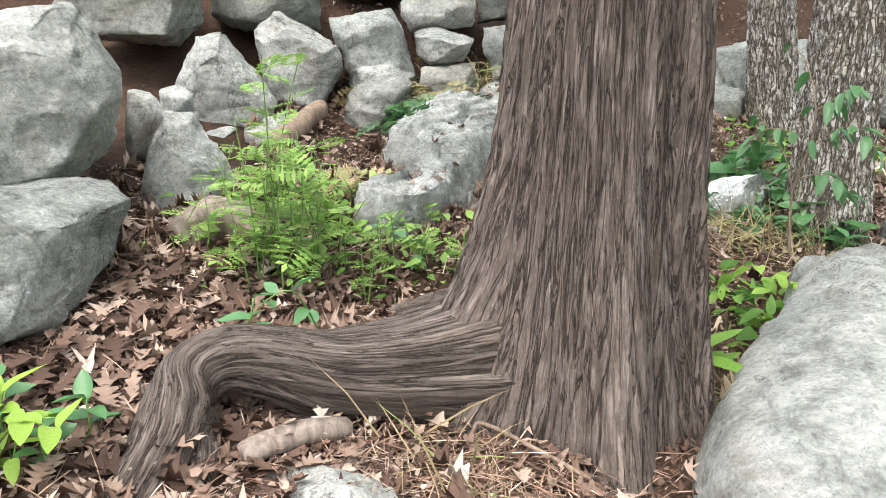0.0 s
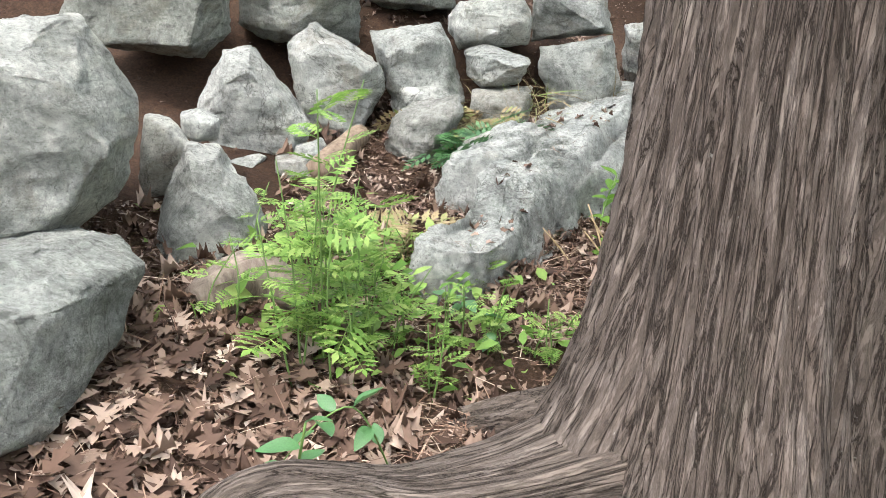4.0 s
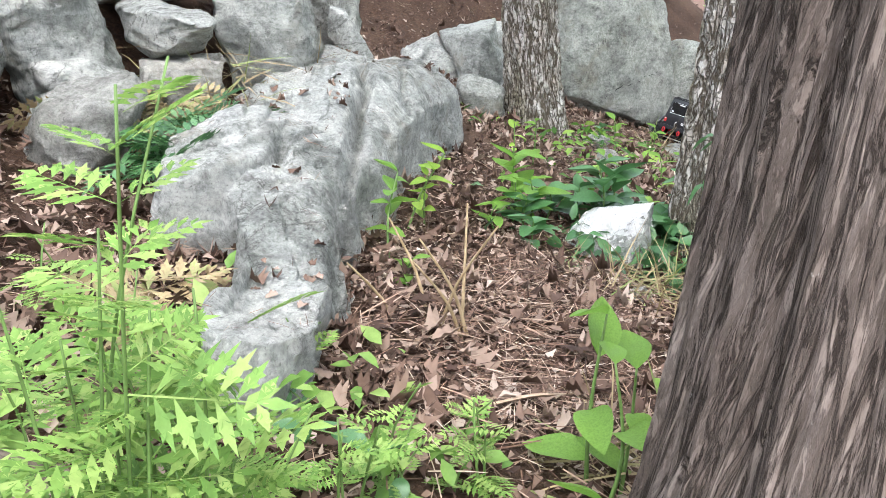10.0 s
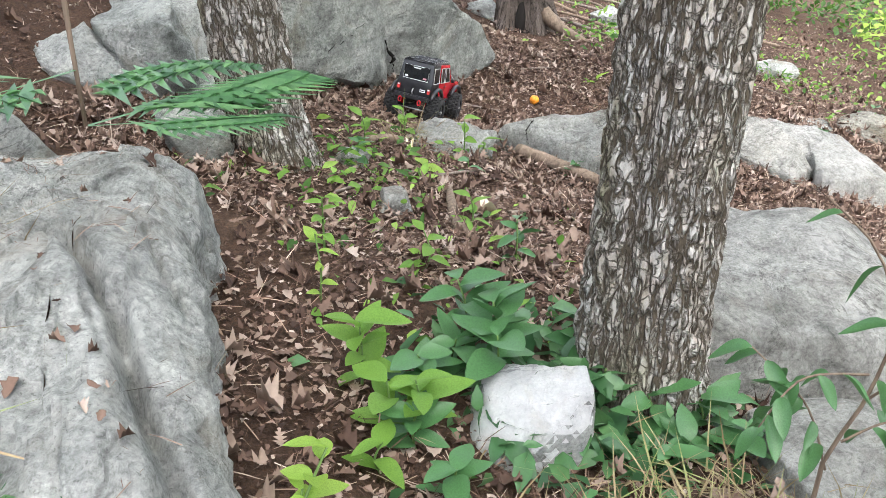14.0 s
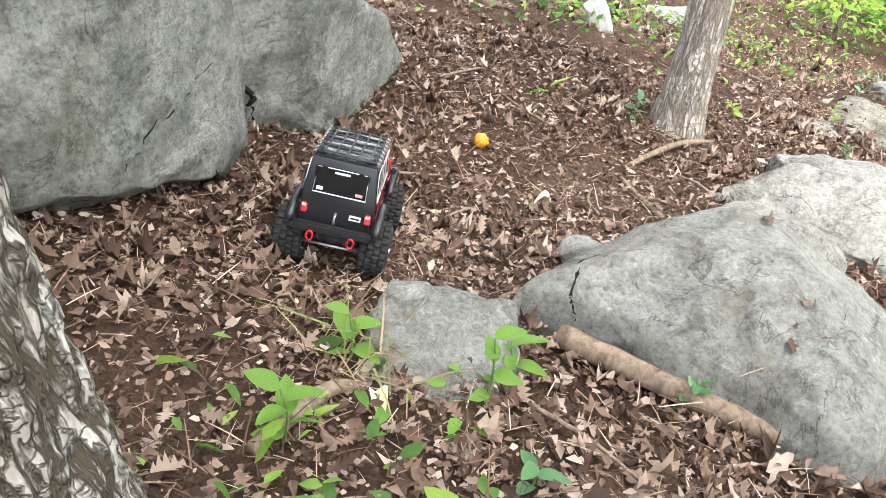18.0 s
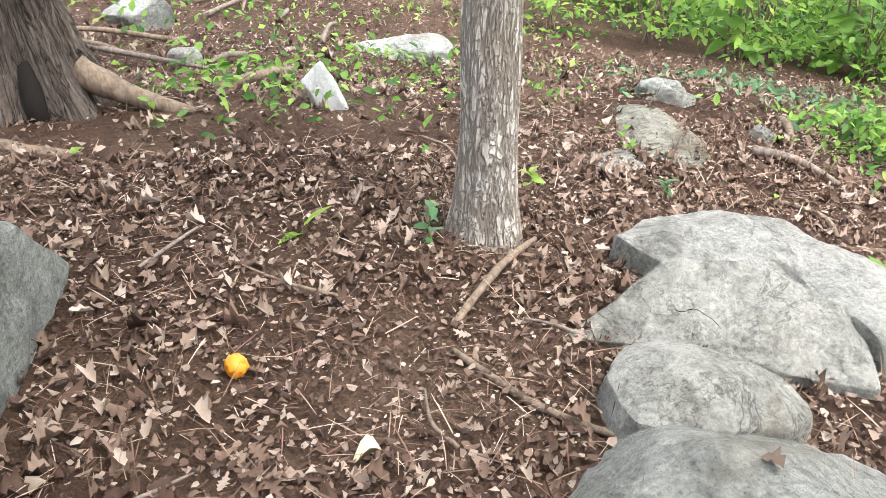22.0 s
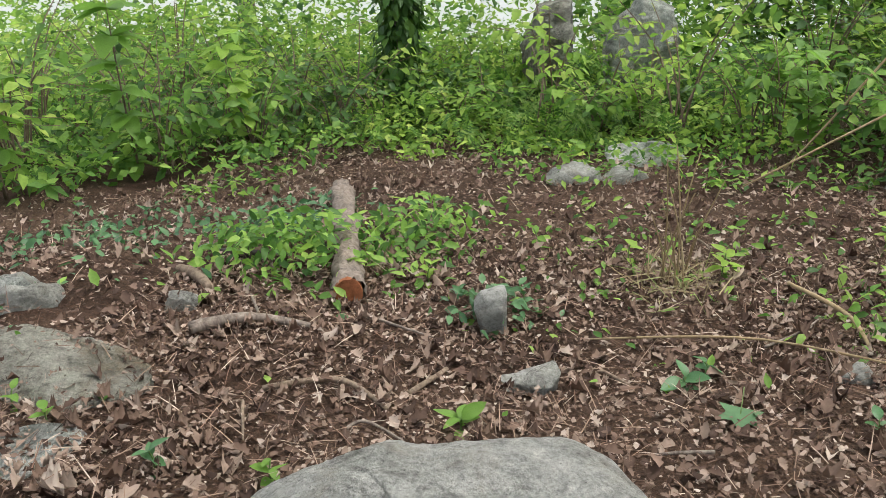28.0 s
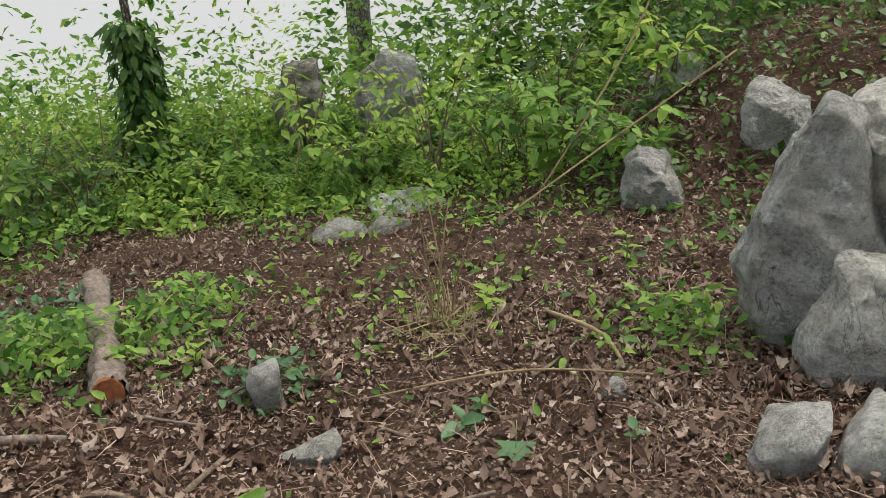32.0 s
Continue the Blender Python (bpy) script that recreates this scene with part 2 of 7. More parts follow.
def cedar_bark():
    m, nt, b = material("fibrous_cedar_bark", 0.9, 0.15)
    uv = nt.nodes.new("ShaderNodeUVMap")
    def at(scale):
        mp = nt.nodes.new("ShaderNodeMapping")
        mp.inputs["Scale"].default_value = scale
        nt.links.new(uv.outputs[0], mp.inputs[0])
        return mp.outputs[0]
    strips = noisy(nt, at((70, 4.2, 1)), 1.0, 6, 0.62, 1.3)
    fibre = noisy(nt, at((150, 12, 1)), 1.0, 7, 0.74, 0.5)
    slit = ramp(nt, strips, [(0.44, (1, 1, 1)), (0.47, (0.8, 0.8, 0.8)), (0.482, (0.05, 0.05, 0.05)), (0.5, (0.05, 0.05, 0.05)), (0.515, (0.8, 0.8, 0.8)), (0.54, (1, 1, 1))])
    slim = ramp(nt, fibre, [(0.42, (1, 1, 1)), (0.478, (0.6, 0.6, 0.6)), (0.5, (0.6, 0.6, 0.6)), (0.55, (1, 1, 1))])
    tone = ramp(nt, noisy(nt, at((50, 6.0, 1)), 1.0, 6, 0.68, 0.6), [(0.34, (0.105, 0.082, 0.067)), (0.5, (0.15, 0.12, 0.1)), (0.62, (0.19, 0.155, 0.133)), (0.76, (0.26, 0.22, 0.193))])
    c = mixed(nt, 0.8, tone, ramp(nt, noisy(nt, at((240, 42, 1)), 1.0, 6, 0.8), [(0.36, (0.62, 0.6, 0.58)), (0.5, (0.97, 0.97, 0.97)), (0.66, (1.16, 1.16, 1.15))]), "MULTIPLY")
    c = mixed(nt, 0.75, c, slim, "MULTIPLY")
    c = mixed(nt, slit, (0.03, 0.022, 0.017), c)
    moss = ramp(nt, noisy(nt, at((7, 2.2, 1)), 1.0, 5, 0.65), [(0.6, (0, 0, 0)), (0.75, (0.35, 0.35, 0.35))])
    c = mixed(nt, moss, c, (0.11, 0.11, 0.075))
    specks = ramp(nt, noisy(nt, at((150, 60, 1)), 1.0, 3, 0.6), [(0.7, (0, 0, 0)), (0.76, (0.7, 0.7, 0.7))])
    c = mixed(nt, specks, c, (0.42, 0.4, 0.36))
    nt.links.new(c, b.inputs["Base Color"])
    first = bumped(nt, b, slit, 0.9, 0.008)
    bumped(nt, b, slim, 0.8, 0.004, first)
    return m


def plate_bark(name, plate, pale, crack, low, grid):
    """Bark in upright interlaced ridges: grid gives fissures a metre across and up."""
    m, nt, b = material(name, 0.9, 0.15)
    uv = nt.nodes.new("ShaderNodeUVMap")
    def at(scale, shift=0.0):
        mp = nt.nodes.new("ShaderNodeMapping")
        mp.inputs["Scale"].default_value = scale
        mp.inputs["Location"].default_value = (shift, shift * 0.7, shift)
        nt.links.new(uv.outputs[0], mp.inputs[0])
        return mp.outputs[0]
    def lines(scale, shift, half, soft, deep, distort):
        n = noisy(nt, at(scale, shift), 1.0, 3, 0.5, distort)
        return ramp(nt, n, [(0.5 - half - soft, (1, 1, 1)), (0.5 - half, (deep, deep, deep)), (0.5 + half, (deep, deep, deep)), (0.5 + half + soft, (1, 1, 1))])
    gx, gy = grid
    furrow = lines((gx, gy, 1), 0.0, 0.012, 0.06, 0.0, 0.12)
    second = lines((gx * 1.1, gy * 1.2, 1), 7.3, 0.006, 0.045, 0.3, 0.12)
    breaks = lines((gx * 0.6, gy * 3.0, 1), 3.1, 0.004, 0.03, 0.35, 0.1)
    lift = mixed(nt, 1.0, mixed(nt, 1.0, furrow, second, "MULTIPLY"), breaks, "MULTIPLY")
    tone = mixed(nt, ramp(nt, noisy(nt, at((gx * 0.4, gy * 0.7, 1), 5.0), 1.0, 6, 0.7), [(0.4, (0, 0, 0)), (0.58, (1, 1, 1))]), plate, pale)
    tone = mixed(nt, 0.8, tone, ramp(nt, noisy(nt, at((gx * 5, gy * 9, 1)), 1.0, 6, 0.75), [(0.32, (0.6, 0.59, 0.58)), (0.65, (1.15, 1.15, 1.15))]), "MULTIPLY")
    tone = mixed(nt, ramp(nt, noisy(nt, at((5, 1.6, 1)), 1.0, 4, 0.65), [(0.5, (0, 0, 0)), (0.62, (0.75, 0.75, 0.75))]), tone, low)
    c = mixed(nt, ramp(nt, lift, [(0.05, (0, 0, 0)), (0.6, (0.75, 0.75, 0.75)), (0.95, (1, 1, 1))]), crack, tone)
    nt.links.new(c, b.inputs["Base Color"])
    first = bumped(nt, b, lift, 1.0, 0.012)
    bumped(nt, b, noisy(nt, at((gx * 4, gy * 8, 1)), 1.0, 6, 0.75), 0.5, 0.003, first)
    return m


CEDAR = cedar_bark()
OAK = plate_bark("ridged_oak_bark", (0.36, 0.315, 0.262), (0.53, 0.505, 0.455), (0.075, 0.06, 0.042), (0.2, 0.18, 0.095), (62, 13))
ASH = plate_bark("grey_young_bark", (0.42, 0.365, 0.305), (0.66, 0.61, 0.54), (0.25, 0.208, 0.17), (0.4, 0.33, 0.26), (56, 9))


# ---- mesh helpers ----
def smooth_mesh(name, verts, faces, mat=None, smooth=True):
    me = bpy.data.meshes.new(name)
    me.from_pydata([tuple(v) for v in verts], [], [tuple(f) for f in faces])
    if mat:
        me.materials.append(mat)
    if smooth:
        me.polygons.foreach_set("use_smooth", [True] * len(me.polygons))
    me.update()
    return me


def part(name, bm, mat, parent, label=""):
    """One mesh object under a thing or part; bm is a bmesh or a mesh."""
    if isinstance(bm, bmesh.types.BMesh):
        me = bpy.data.meshes.new(name)
        bm.to_mesh(me)
        bm.free()
        me.materials.append(mat)
    else:
        me = bm
    ob = new(name, me)
    ob.parent = parent
    if label:
        ob["label"] = label
    return ob


def thing(name, loc=(0, 0, 0), label="", category="", group="", kind="", rz=0.0, m=None):
    ob = new(name)
    ob.empty_display_size = 0.05
    ob.matrix_world = m if m is not None else pose(*loc, 0, 0, rz)
    return tagged(ob, label, category, group, kind)


def sg(v):
    return 1 / (1 + np.exp(-np.clip(v, -50, 50)))


def ground_z(x, y):
    """Height of the forest floor: a hillside falling to +x and -y, with a bank behind the stone pile."""
    x, y = np.asarray(x, float), np.asarray(y, float)
    z = 4 * np.tanh((-0.1256 * x + 0.1578 * y - 0.2057) / 4)
    for cx, cy, h, r in ((2.95, 3.5, -0.09, 0.75), (3.4, 3.1, -0.04, 0.4), (3.6, 1.2, -0.08, 0.7), (4.7, 2.9, 0.13, 0.7), (5.1, 1.25, 0.14, 0.6)):
        z = z + h * np.exp(-((x - cx) ** 2 + (y - cy) ** 2) / r**2)
    z = z + 0.30 * sg((y - 3.52) / 0.08) * sg((0.75 - x) / 0.12)
    z = z + 1.2 * sg((y - 5.3) / 0.4) * sg((6.5 - x) / 0.6)
    z = z + 0.8 * sg((-0.95 - y) / 0.3) * sg((2.6 - x) / 0.22)
    z = z - 14 * sg((-7 - y) / 0.9) * sg((x + 2) / 1.5)
    near = np.exp(-(((x - 2.2) / 6) ** 2 + ((y - 1) / 6) ** 2))
    return z + near * (0.014 * np.sin(5.1 * x + 1.7 * np.sin(3.3 * y)) * np.cos(4.3 * y + 1.1) + 0.006 * np.sin(17 * x + 3 * y) * np.sin(14 * y - 4 * x))


def gz(x, y):
    return float(ground_z(x, y))


def grid_axis(a, b, step, far):
    inner = np.arange(a, b + step / 2, step)
    out = np.cumsum(step * 1.18 ** np.arange(1, 46))
    out = out[out < far]
    return np.concatenate([a - out[::-1], inner, b + out])


def tube(points, radii, sides=10, cap=True, wob=0.0, seed=0):
    """Verts and faces of a tapered tube along points."""
    rnd = np.random.RandomState(seed)
    pts = np.array(points, float)
    rad = np.array(radii, float) if np.ndim(radii) else np.full(len(pts), radii)
    tan = np.gradient(pts, axis=0)
    tan /= np.linalg.norm(tan, axis=1)[:, None] + 1e-9
    ref = np.array([0.3, 0.2, 1.0]) if abs(tan[0][2]) < 0.9 else np.array([1.0, 0.2, 0.1])
    verts, faces = [], []
    for i, (q, t) in enumerate(zip(pts, tan)):
        u = np.cross(t, ref)
        u /= np.linalg.norm(u) + 1e-9
        w = np.cross(t, u)
        for k in range(sides):
            a = 2 * math.pi * k / sides
            r = rad[i] * (1 + wob * (rnd.rand() - 0.5))
            verts.append(q + r * (math.cos(a) * u + math.sin(a) * w))
    n = len(pts)
    for i in range(n - 1):
        for k in range(sides):
            k2 = (k + 1) % sides
            faces.append((i * sides + k, i * sides + k2, (i + 1) * sides + k2, (i + 1) * sides + k))
    if cap:
        faces.append(tuple(range(sides))[::-1])
        faces.append(tuple((n - 1) * sides + k for k in range(sides)))
    return verts, faces


def curve_points(points, n):
    """A smooth line through a few points."""
    p = np.array(points, float)
    s = np.linspace(0, len(p) - 1, n)
    out = []
    for v in s:
        i = min(int(v), len(p) - 2)
        f = v - i
        a, b, c, d = p[max(i - 1, 0)], p[i], p[i + 1], p[min(i + 2, len(p) - 1)]
        out.append(0.5 * (2 * b + (c - a) * f + (2 * a - 5 * b + 4 * c - d) * f * f + (3 * b - a - 3 * c + d) * f**3))
    return np.array(out)


def strewn(name, protos, pos, rot, size, mat, parent=None, pick=None):
    """Many copies of small prototype meshes, joined in one mesh."""
    rnd = np.random.RandomState(len(pos))
    pick = rnd.randint(0, len(protos), len(pos)) if pick is None else pick
    vs, lt, lv, off = [], [], [], 0
    for k, (pv, pf) in enumerate(protos):
        ids = np.where(pick == k)[0]
        if not len(ids):
            continue
        pv = np.array(pv, float)
        v = np.einsum("nij,vj->nvi", rot[ids], pv) * size[ids][:, None, None] + pos[ids][:, None, :]
        vs.append(v.reshape(-1, 3))
        loops = np.concatenate([np.array(f) for f in pf])
        lens = np.array([len(f) for f in pf])
        lv.append((loops[None, :] + (off + np.arange(len(ids)) * len(pv))[:, None]).ravel())
        lt.append(np.tile(lens, len(ids)))
        off += len(ids) * len(pv)
    v, lv, lt = np.concatenate(vs), np.concatenate(lv), np.concatenate(lt)
    me = bpy.data.meshes.new(name)
    me.vertices.add(len(v))
    me.vertices.foreach_set("co", v.ravel())
    me.loops.add(len(lv))
    me.loops.foreach_set("vertex_index", lv.astype(np.int32))
    me.polygons.add(len(lt))
    me.polygons.foreach_set("loop_start", np.concatenate([[0], np.cumsum(lt)[:-1]]).astype(np.int32))
    me.polygons.foreach_set("use_smooth", np.ones(len(lt), bool))
    me.update(calc_edges=True)
    me.validate()
    me.materials.append(mat)
    ob = new(name, me)
    ob.parent = parent
    return ob


def turns(yaw, pitch, roll):
    """Rotation matrices: roll about the length, pitch up, then yaw, for leaves that point along +y."""
    yaw, pitch, roll = (np.asarray(a, float) for a in (yaw, pitch, roll))
    z, o = np.zeros_like(yaw), np.ones_like(yaw)
    cy, sy, cp, sp, cr, sr = np.cos(yaw), np.sin(yaw), np.cos(pitch), np.sin(pitch), np.cos(roll), np.sin(roll)
    a = np.stack([np.stack([cy, -sy, z], -1), np.stack([sy, cy, z], -1), np.stack([z, z, o], -1)], -2)
    b = np.stack([np.stack([o, z, z], -1), np.stack([z, cp, -sp], -1), np.stack([z, sp, cp], -1)], -2)
    c = np.stack([np.stack([cr, z, sr], -1), np.stack([z, o, z], -1), np.stack([-sr, z, cr], -1)], -2)
    return a @ b @ c


def blade(stations, width, lobes=0.0, curl=0.0, droop=0.0, fold=0.0, twist=0.0):
    """A leaf of unit length along +y: left edge, midrib, right edge."""
    v, f = [], []
    for i, t in enumerate(stations):
        w = width * max(0.02, math.sin(math.pi * min(1, max(0, t)) ** 0.8)) ** 0.75
        if lobes:
            w *= 1 + lobes * (1 if i % 2 else -1) * (0 < i < len(stations) - 1)
        z0 = -droop * t * t + 0.02 * math.sin(7 * t)
        sl = twist * (t - 0.5)
        v += [(-w, t + (0.05 * (i % 2) if lobes else 0), z0 + fold * w + curl * w * w * 4 - sl * w), (0, t, z0), (w, t - (0.03 * (i % 2) if lobes else 0), z0 + fold * w + curl * w * w * 4 + sl * w)]
    for i in range(len(stations) - 1):
        a = 3 * i
        f += [(a, a + 1, a + 4, a + 3), (a + 1, a + 2, a + 5, a + 4)]
    return v, f


OAKLEAF = [blade([0, 0.17, 0.34, 0.5, 0.67, 0.84, 1], w, k, c, d, e, t) for w, k, c, d, e, t in ((0.33, 0.2, 0.4, 0.1, 0.2, 0.4), (0.3, 0.16, -0.6, -0.2, -0.3, 0.6), (0.36, 0.24, 0.8, 0.4, 0.5, -0.7), (0.28, 0.18, 0.5, -0.35, 0.2, 0.9), (0.34, 0.22, 1.2, 0.15, 0.6, 0.5))]
def lobed(wide, deep, curl, droop, seed):
    """A dead oak leaf of unit length along +y, with deep rounded lobes on either side of the midrib."""
    r = np.random.RandomState(seed)
    t = np.linspace(0, 1, 11)
    env = wide * np.sin(np.pi * np.clip(t, 0.02, 0.98) ** 0.75)
    v, f = [], []
    for i, y in enumerate(t):
        z = -droop * y * y + 0.03 * math.sin(6 * y + seed)
        row = []
        for s in (-1, 1):
            w = env[i] * (1 if i % 2 else deep) * (0.85 + 0.3 * r.rand()) + 0.012
            row.append((s * w, y + (0.07 if i % 2 else -0.01), z + curl * w + 0.05 * (r.rand() - 0.5)))
        v += [row[0], (0, y, z), row[1]]
    for i in range(len(t) - 1):
        a = 3 * i
        f += [(a, a + 1, a + 4, a + 3), (a + 1, a + 2, a + 5, a + 4)]
    return v, f


LOBED = [lobed(w, d, c, dr, k) for k, (w, d, c, dr) in enumerate(((0.36, 0.3, 0.35, 0.1), (0.32, 0.35, -0.3, -0.15), (0.4, 0.28, 0.7, 0.25), (0.34, 0.25, 0.2, -0.3)))]
PLAINDEAD = [blade([0, 0.45, 1], 0.24, 0, c, d, e, t) for c, d, e, t in ((0.8, 0.2, 0.5, 0.5), (-0.5, -0.3, -0.3, -0.7), (1.2, 0.4, 0.8, 0.2))]
def scrap(seed):
    """A torn bit of dead leaf."""
    r = np.random.RandomState(seed)
    n = 5
    a = np.sort((np.arange(n) + 0.7 * r.rand(n)) * 6.283 / n)
    q = 0.25 + 0.35 * r.rand(n)
    ring = [(q[k] * math.cos(a[k]), 0.5 + 0.8 * q[k] * math.sin(a[k]), 0.16 * (r.rand() - 0.4)) for k in range(n)]
    return [(0, 0.5, 0.02)] + ring, [(0, k + 1, (k + 1) % n + 1) for k in range(n)]


SCRAPS = [scrap(k) for k in range(6)]
OVATE = [blade([0, 0.3, 0.65, 1], 0.25, 0, c, d, e) for c, d, e in ((0.1, 0.2, 0.25), (0.2, 0.35, 0.15), (0.0, 0.1, 0.35))]
KITE = [([(0, 0, 0), (0.27, 0.42, 0.06), (0, 1, d), (-0.27, 0.42, 0.06), (0, 0.42, -0.02)], [(0, 1, 4), (4, 1, 2), (0, 4, 3), (4, 2, 3)]) for d in (-0.14, -0.03)]
SIMPLE = [([(0, 0, 0), (0.26, 0.45, 0.05), (0, 1, -0.12), (-0.26, 0.45, 0.05)], [(0, 1, 2, 3)]), ([(0, 0, 0), (0.3, 0.4, 0.08), (0, 0.95, 0), (-0.3, 0.4, 0.02)], [(0, 1, 2, 3)])]


def maple(pts=5):
    v, f = [(0, 0.42, 0)], []
    ring = []
    for k in range(2 * pts + 1):
        a = -2.5 + 5.0 * k / (2 * pts)
        r = (0.55 if k % 2 else 0.3) * (1.0 + 0.12 * math.cos(a))
        ring.append((r * math.sin(a), 0.42 + r * math.cos(a), 0.03 * math.cos(3 * a)))
    v += ring
    f = [(0, k + 1, k + 2) for k in range(2 * pts)] + [(0, 2 * pts + 1, 1)]
    return v, f


MAPLE = [maple()]


def feather(pairs=6, w=0.05):
    """A pinnate leaf: a midrib with narrow cut leaflets."""
    v, f = [(-0.008, 0, 0), (0.008, 0, 0), (0.004, 1, -0.12), (-0.004, 1, -0.12)], [(0, 1, 2, 3)]
    def sliver(p, q, wid):
        p, q = np.array(p), np.array(q)
        d = q - p
        s = np.array([-d[1], d[0], 0]) / (np.linalg.norm(d) + 1e-9) * wid
        a = len(v)
        v.extend(tuple(x) for x in (p, p + d * 0.5 + s + (0, 0, 0.015), q, p + d * 0.5 - s + (0, 0, 0.015)))
        f.append((a, a + 1, a + 2, a + 3))
    for i in range(pairs):
        t = 0.2 + 0.72 * i / (pairs - 1)
        ln = 0.44 * math.sin(math.pi * (0.22 + 0.68 * t))
        for s in (-1, 1):
            z = -0.12 * t * t
            base = np.array((0, t, z))
            tip = base + (s * ln, ln * 0.6, -0.03)
            sliver(base, tip, w)
            for k, r in ((0.35, 0.5), (0.6, 0.4)):
                m = base + (tip - base) * k
                sliver(m, m + np.array((s * 0.05, 1.0, 0)) * ln * r * 0.6, w * 0.55)
                sliver(m, m + np.array((s * 1.0, -0.15, 0)) * ln * r * 0.55, w * 0.55)
    sliver((0, 0.9, -0.1), (0, 1.2, -0.18), w)
    return v, f


FEATHER = [feather(6), feather(5, 0.06)]


# ---- ground ----
gx, gy = grid_axis(-2.0, 6.5, 0.045, 420), grid_axis(-4.0, 5.0, 0.045, 420)
mx, my = np.meshgrid(gx, gy)
mz = ground_z(mx, my)
nx, ny = len(gx), len(gy)
idx = np.arange(nx * ny).reshape(ny, nx)
quads = np.stack([idx[:-1, :-1], idx[:-1, 1:], idx[1:, 1:], idx[1:, :-1]], -1).reshape(-1, 4)
ground = new("ground", smooth_mesh("ground", np.stack([mx, my, mz], -1).reshape(-1, 3), quads.tolist(), SOIL))
tagged(ground, "brown forest soil on a gentle hillside under leaf litter", "ground", kind="structure")


# ---- stones ----
def ico(sub):
    bm = bmesh.new()
    bmesh.ops.create_icosphere(bm, subdivisions=sub, radius=1)
    v = np.array([x.co[:] for x in bm.verts])
    f = [tuple(x.index for x in y.verts) for y in bm.faces]
    bm.free()
    return v, f


ICO = {k: ico(k) for k in (3, 4, 5, 6)}


def fbm(pts, scale, seed, octaves=4):
    return np.array([noise.fractal(Vector(q) * scale + Vector((seed * 3.7, seed * 1.3, -seed * 2.1)), 1.0, 2.0, octaves) for q in pts])


def stone_mesh(name, size, seed, sub, mat, cuts=(), rough=1.0, box=4.2, chop=9):
    v, f = ICO[sub]
    rnd = np.random.RandomState(seed)
    v = v / (np.abs(v) ** box).sum(1, keepdims=True) ** (1 / box)
    planes = [(*(rnd.normal(size=3) * (1, 0.9, 0.8)), 0.55 + 0.35 * rnd.rand()) for _ in range(chop)] + list(cuts)
    for a, b, c, d in planes:
        n = np.array([a, b, c]) / math.sqrt(a * a + b * b + c * c)
        over = np.maximum(v @ n - d, 0)
        v = v - over[:, None] * n * 0.97
    half = np.array(size) / 2
    v = v / np.abs(v).max(0)
    w = v * half
    m = min(size)
    n = v / (np.linalg.norm(v, axis=1, keepdims=True) + 1e-9)
    big = fbm(w, 2.2 / max(size), seed, 3)
    mid = fbm(w, 9.0, seed + 11, 4)
    ridge = 1 - np.abs(fbm(w, 5.0, seed + 23, 3))
    fine = fbm(w, 26.0, seed + 31, 3)
    step = np.round(fbm(w, 3.0, seed + 41, 2) * 4) / 4
    w = w + n * (rough * (0.03 * max(size) * big + 0.014 * mid + 0.02 * (ridge - 0.7) + 0.007 * fine + 0.016 * step))[:, None] * min(1.0, m / 0.2 + 0.25)
    me = smooth_mesh(name, w, f, mat)
    me.set_sharp_from_angle(angle=radians(24))
    return me


def rock(name, place, size, turn, seed, sub, label, mat=None, cuts=(), tilt=(0, 0), rough=1.0, box=4.2, chop=9):
    if mat is None:
        mat = FRESH if "fresh" in label else PALE if "pale" in label else (DARK if "undergrowth" in label else ROCK)
    ob = new(name, stone_mesh(name, size, seed, sub, mat, cuts, rough, box, chop))
    ob.matrix_world = pose(*place, tilt[0], tilt[1], turn)
    return tagged(ob, label, "rock" if name != "stone" else "stone")


def chipped(name, pts, seed, span, size, wear, mat):
    """The mesh of a broken stone: the hull of some points with worn edges, ledges and grain."""
    bm = bmesh.new()
    for q in pts:
        bm.verts.new(q)
    bmesh.ops.convex_hull(bm, input=bm.verts)
    bmesh.ops.delete(bm, geom=[v for v in bm.verts if not v.link_faces], context="VERTS")
    bmesh.ops.dissolve_limit(bm, angle_limit=radians(9), verts=bm.verts, edges=bm.edges)
    bmesh.ops.bevel(bm, geom=bm.edges[:], offset=wear, segments=2, affect="EDGES", profile=0.6, clamp_overlap=True)
    step = max(0.018, span / 19)
    for _ in range(6):
        bmesh.ops.triangulate(bm, faces=bm.faces[:])
        cut = [e for e in bm.edges if e.calc_length() > step]
        if not cut:
            break
        bmesh.ops.subdivide_edges(bm, edges=cut, cuts=1)
    bmesh.ops.triangulate(bm, faces=bm.faces[:])
    bm.normal_update()
    bm.verts.index_update()
    p = np.array([v.co[:] for v in bm.verts])
    nn = np.array([v.normal[:] for v in bm.verts])
    d = 0.009 * fbm(p, 5.0, seed, 3) + 0.014 * np.round(fbm(p * (1, 1, 1.8), 4.5, seed + 3, 2) * 3) / 3 + 0.007 * fbm(p, 26.0, seed + 7, 3) + 0.01 * (np.abs(fbm(p, 8.0, seed + 9, 2)) - 0.2)
    p = p + nn * (d * size)[:, None]
    me = smooth_mesh(name, p, [tuple(v.index for v in f.verts) for f in bm.faces], mat)
    bm.free()
    me.set_sharp_from_angle(angle=radians(28))
    return me


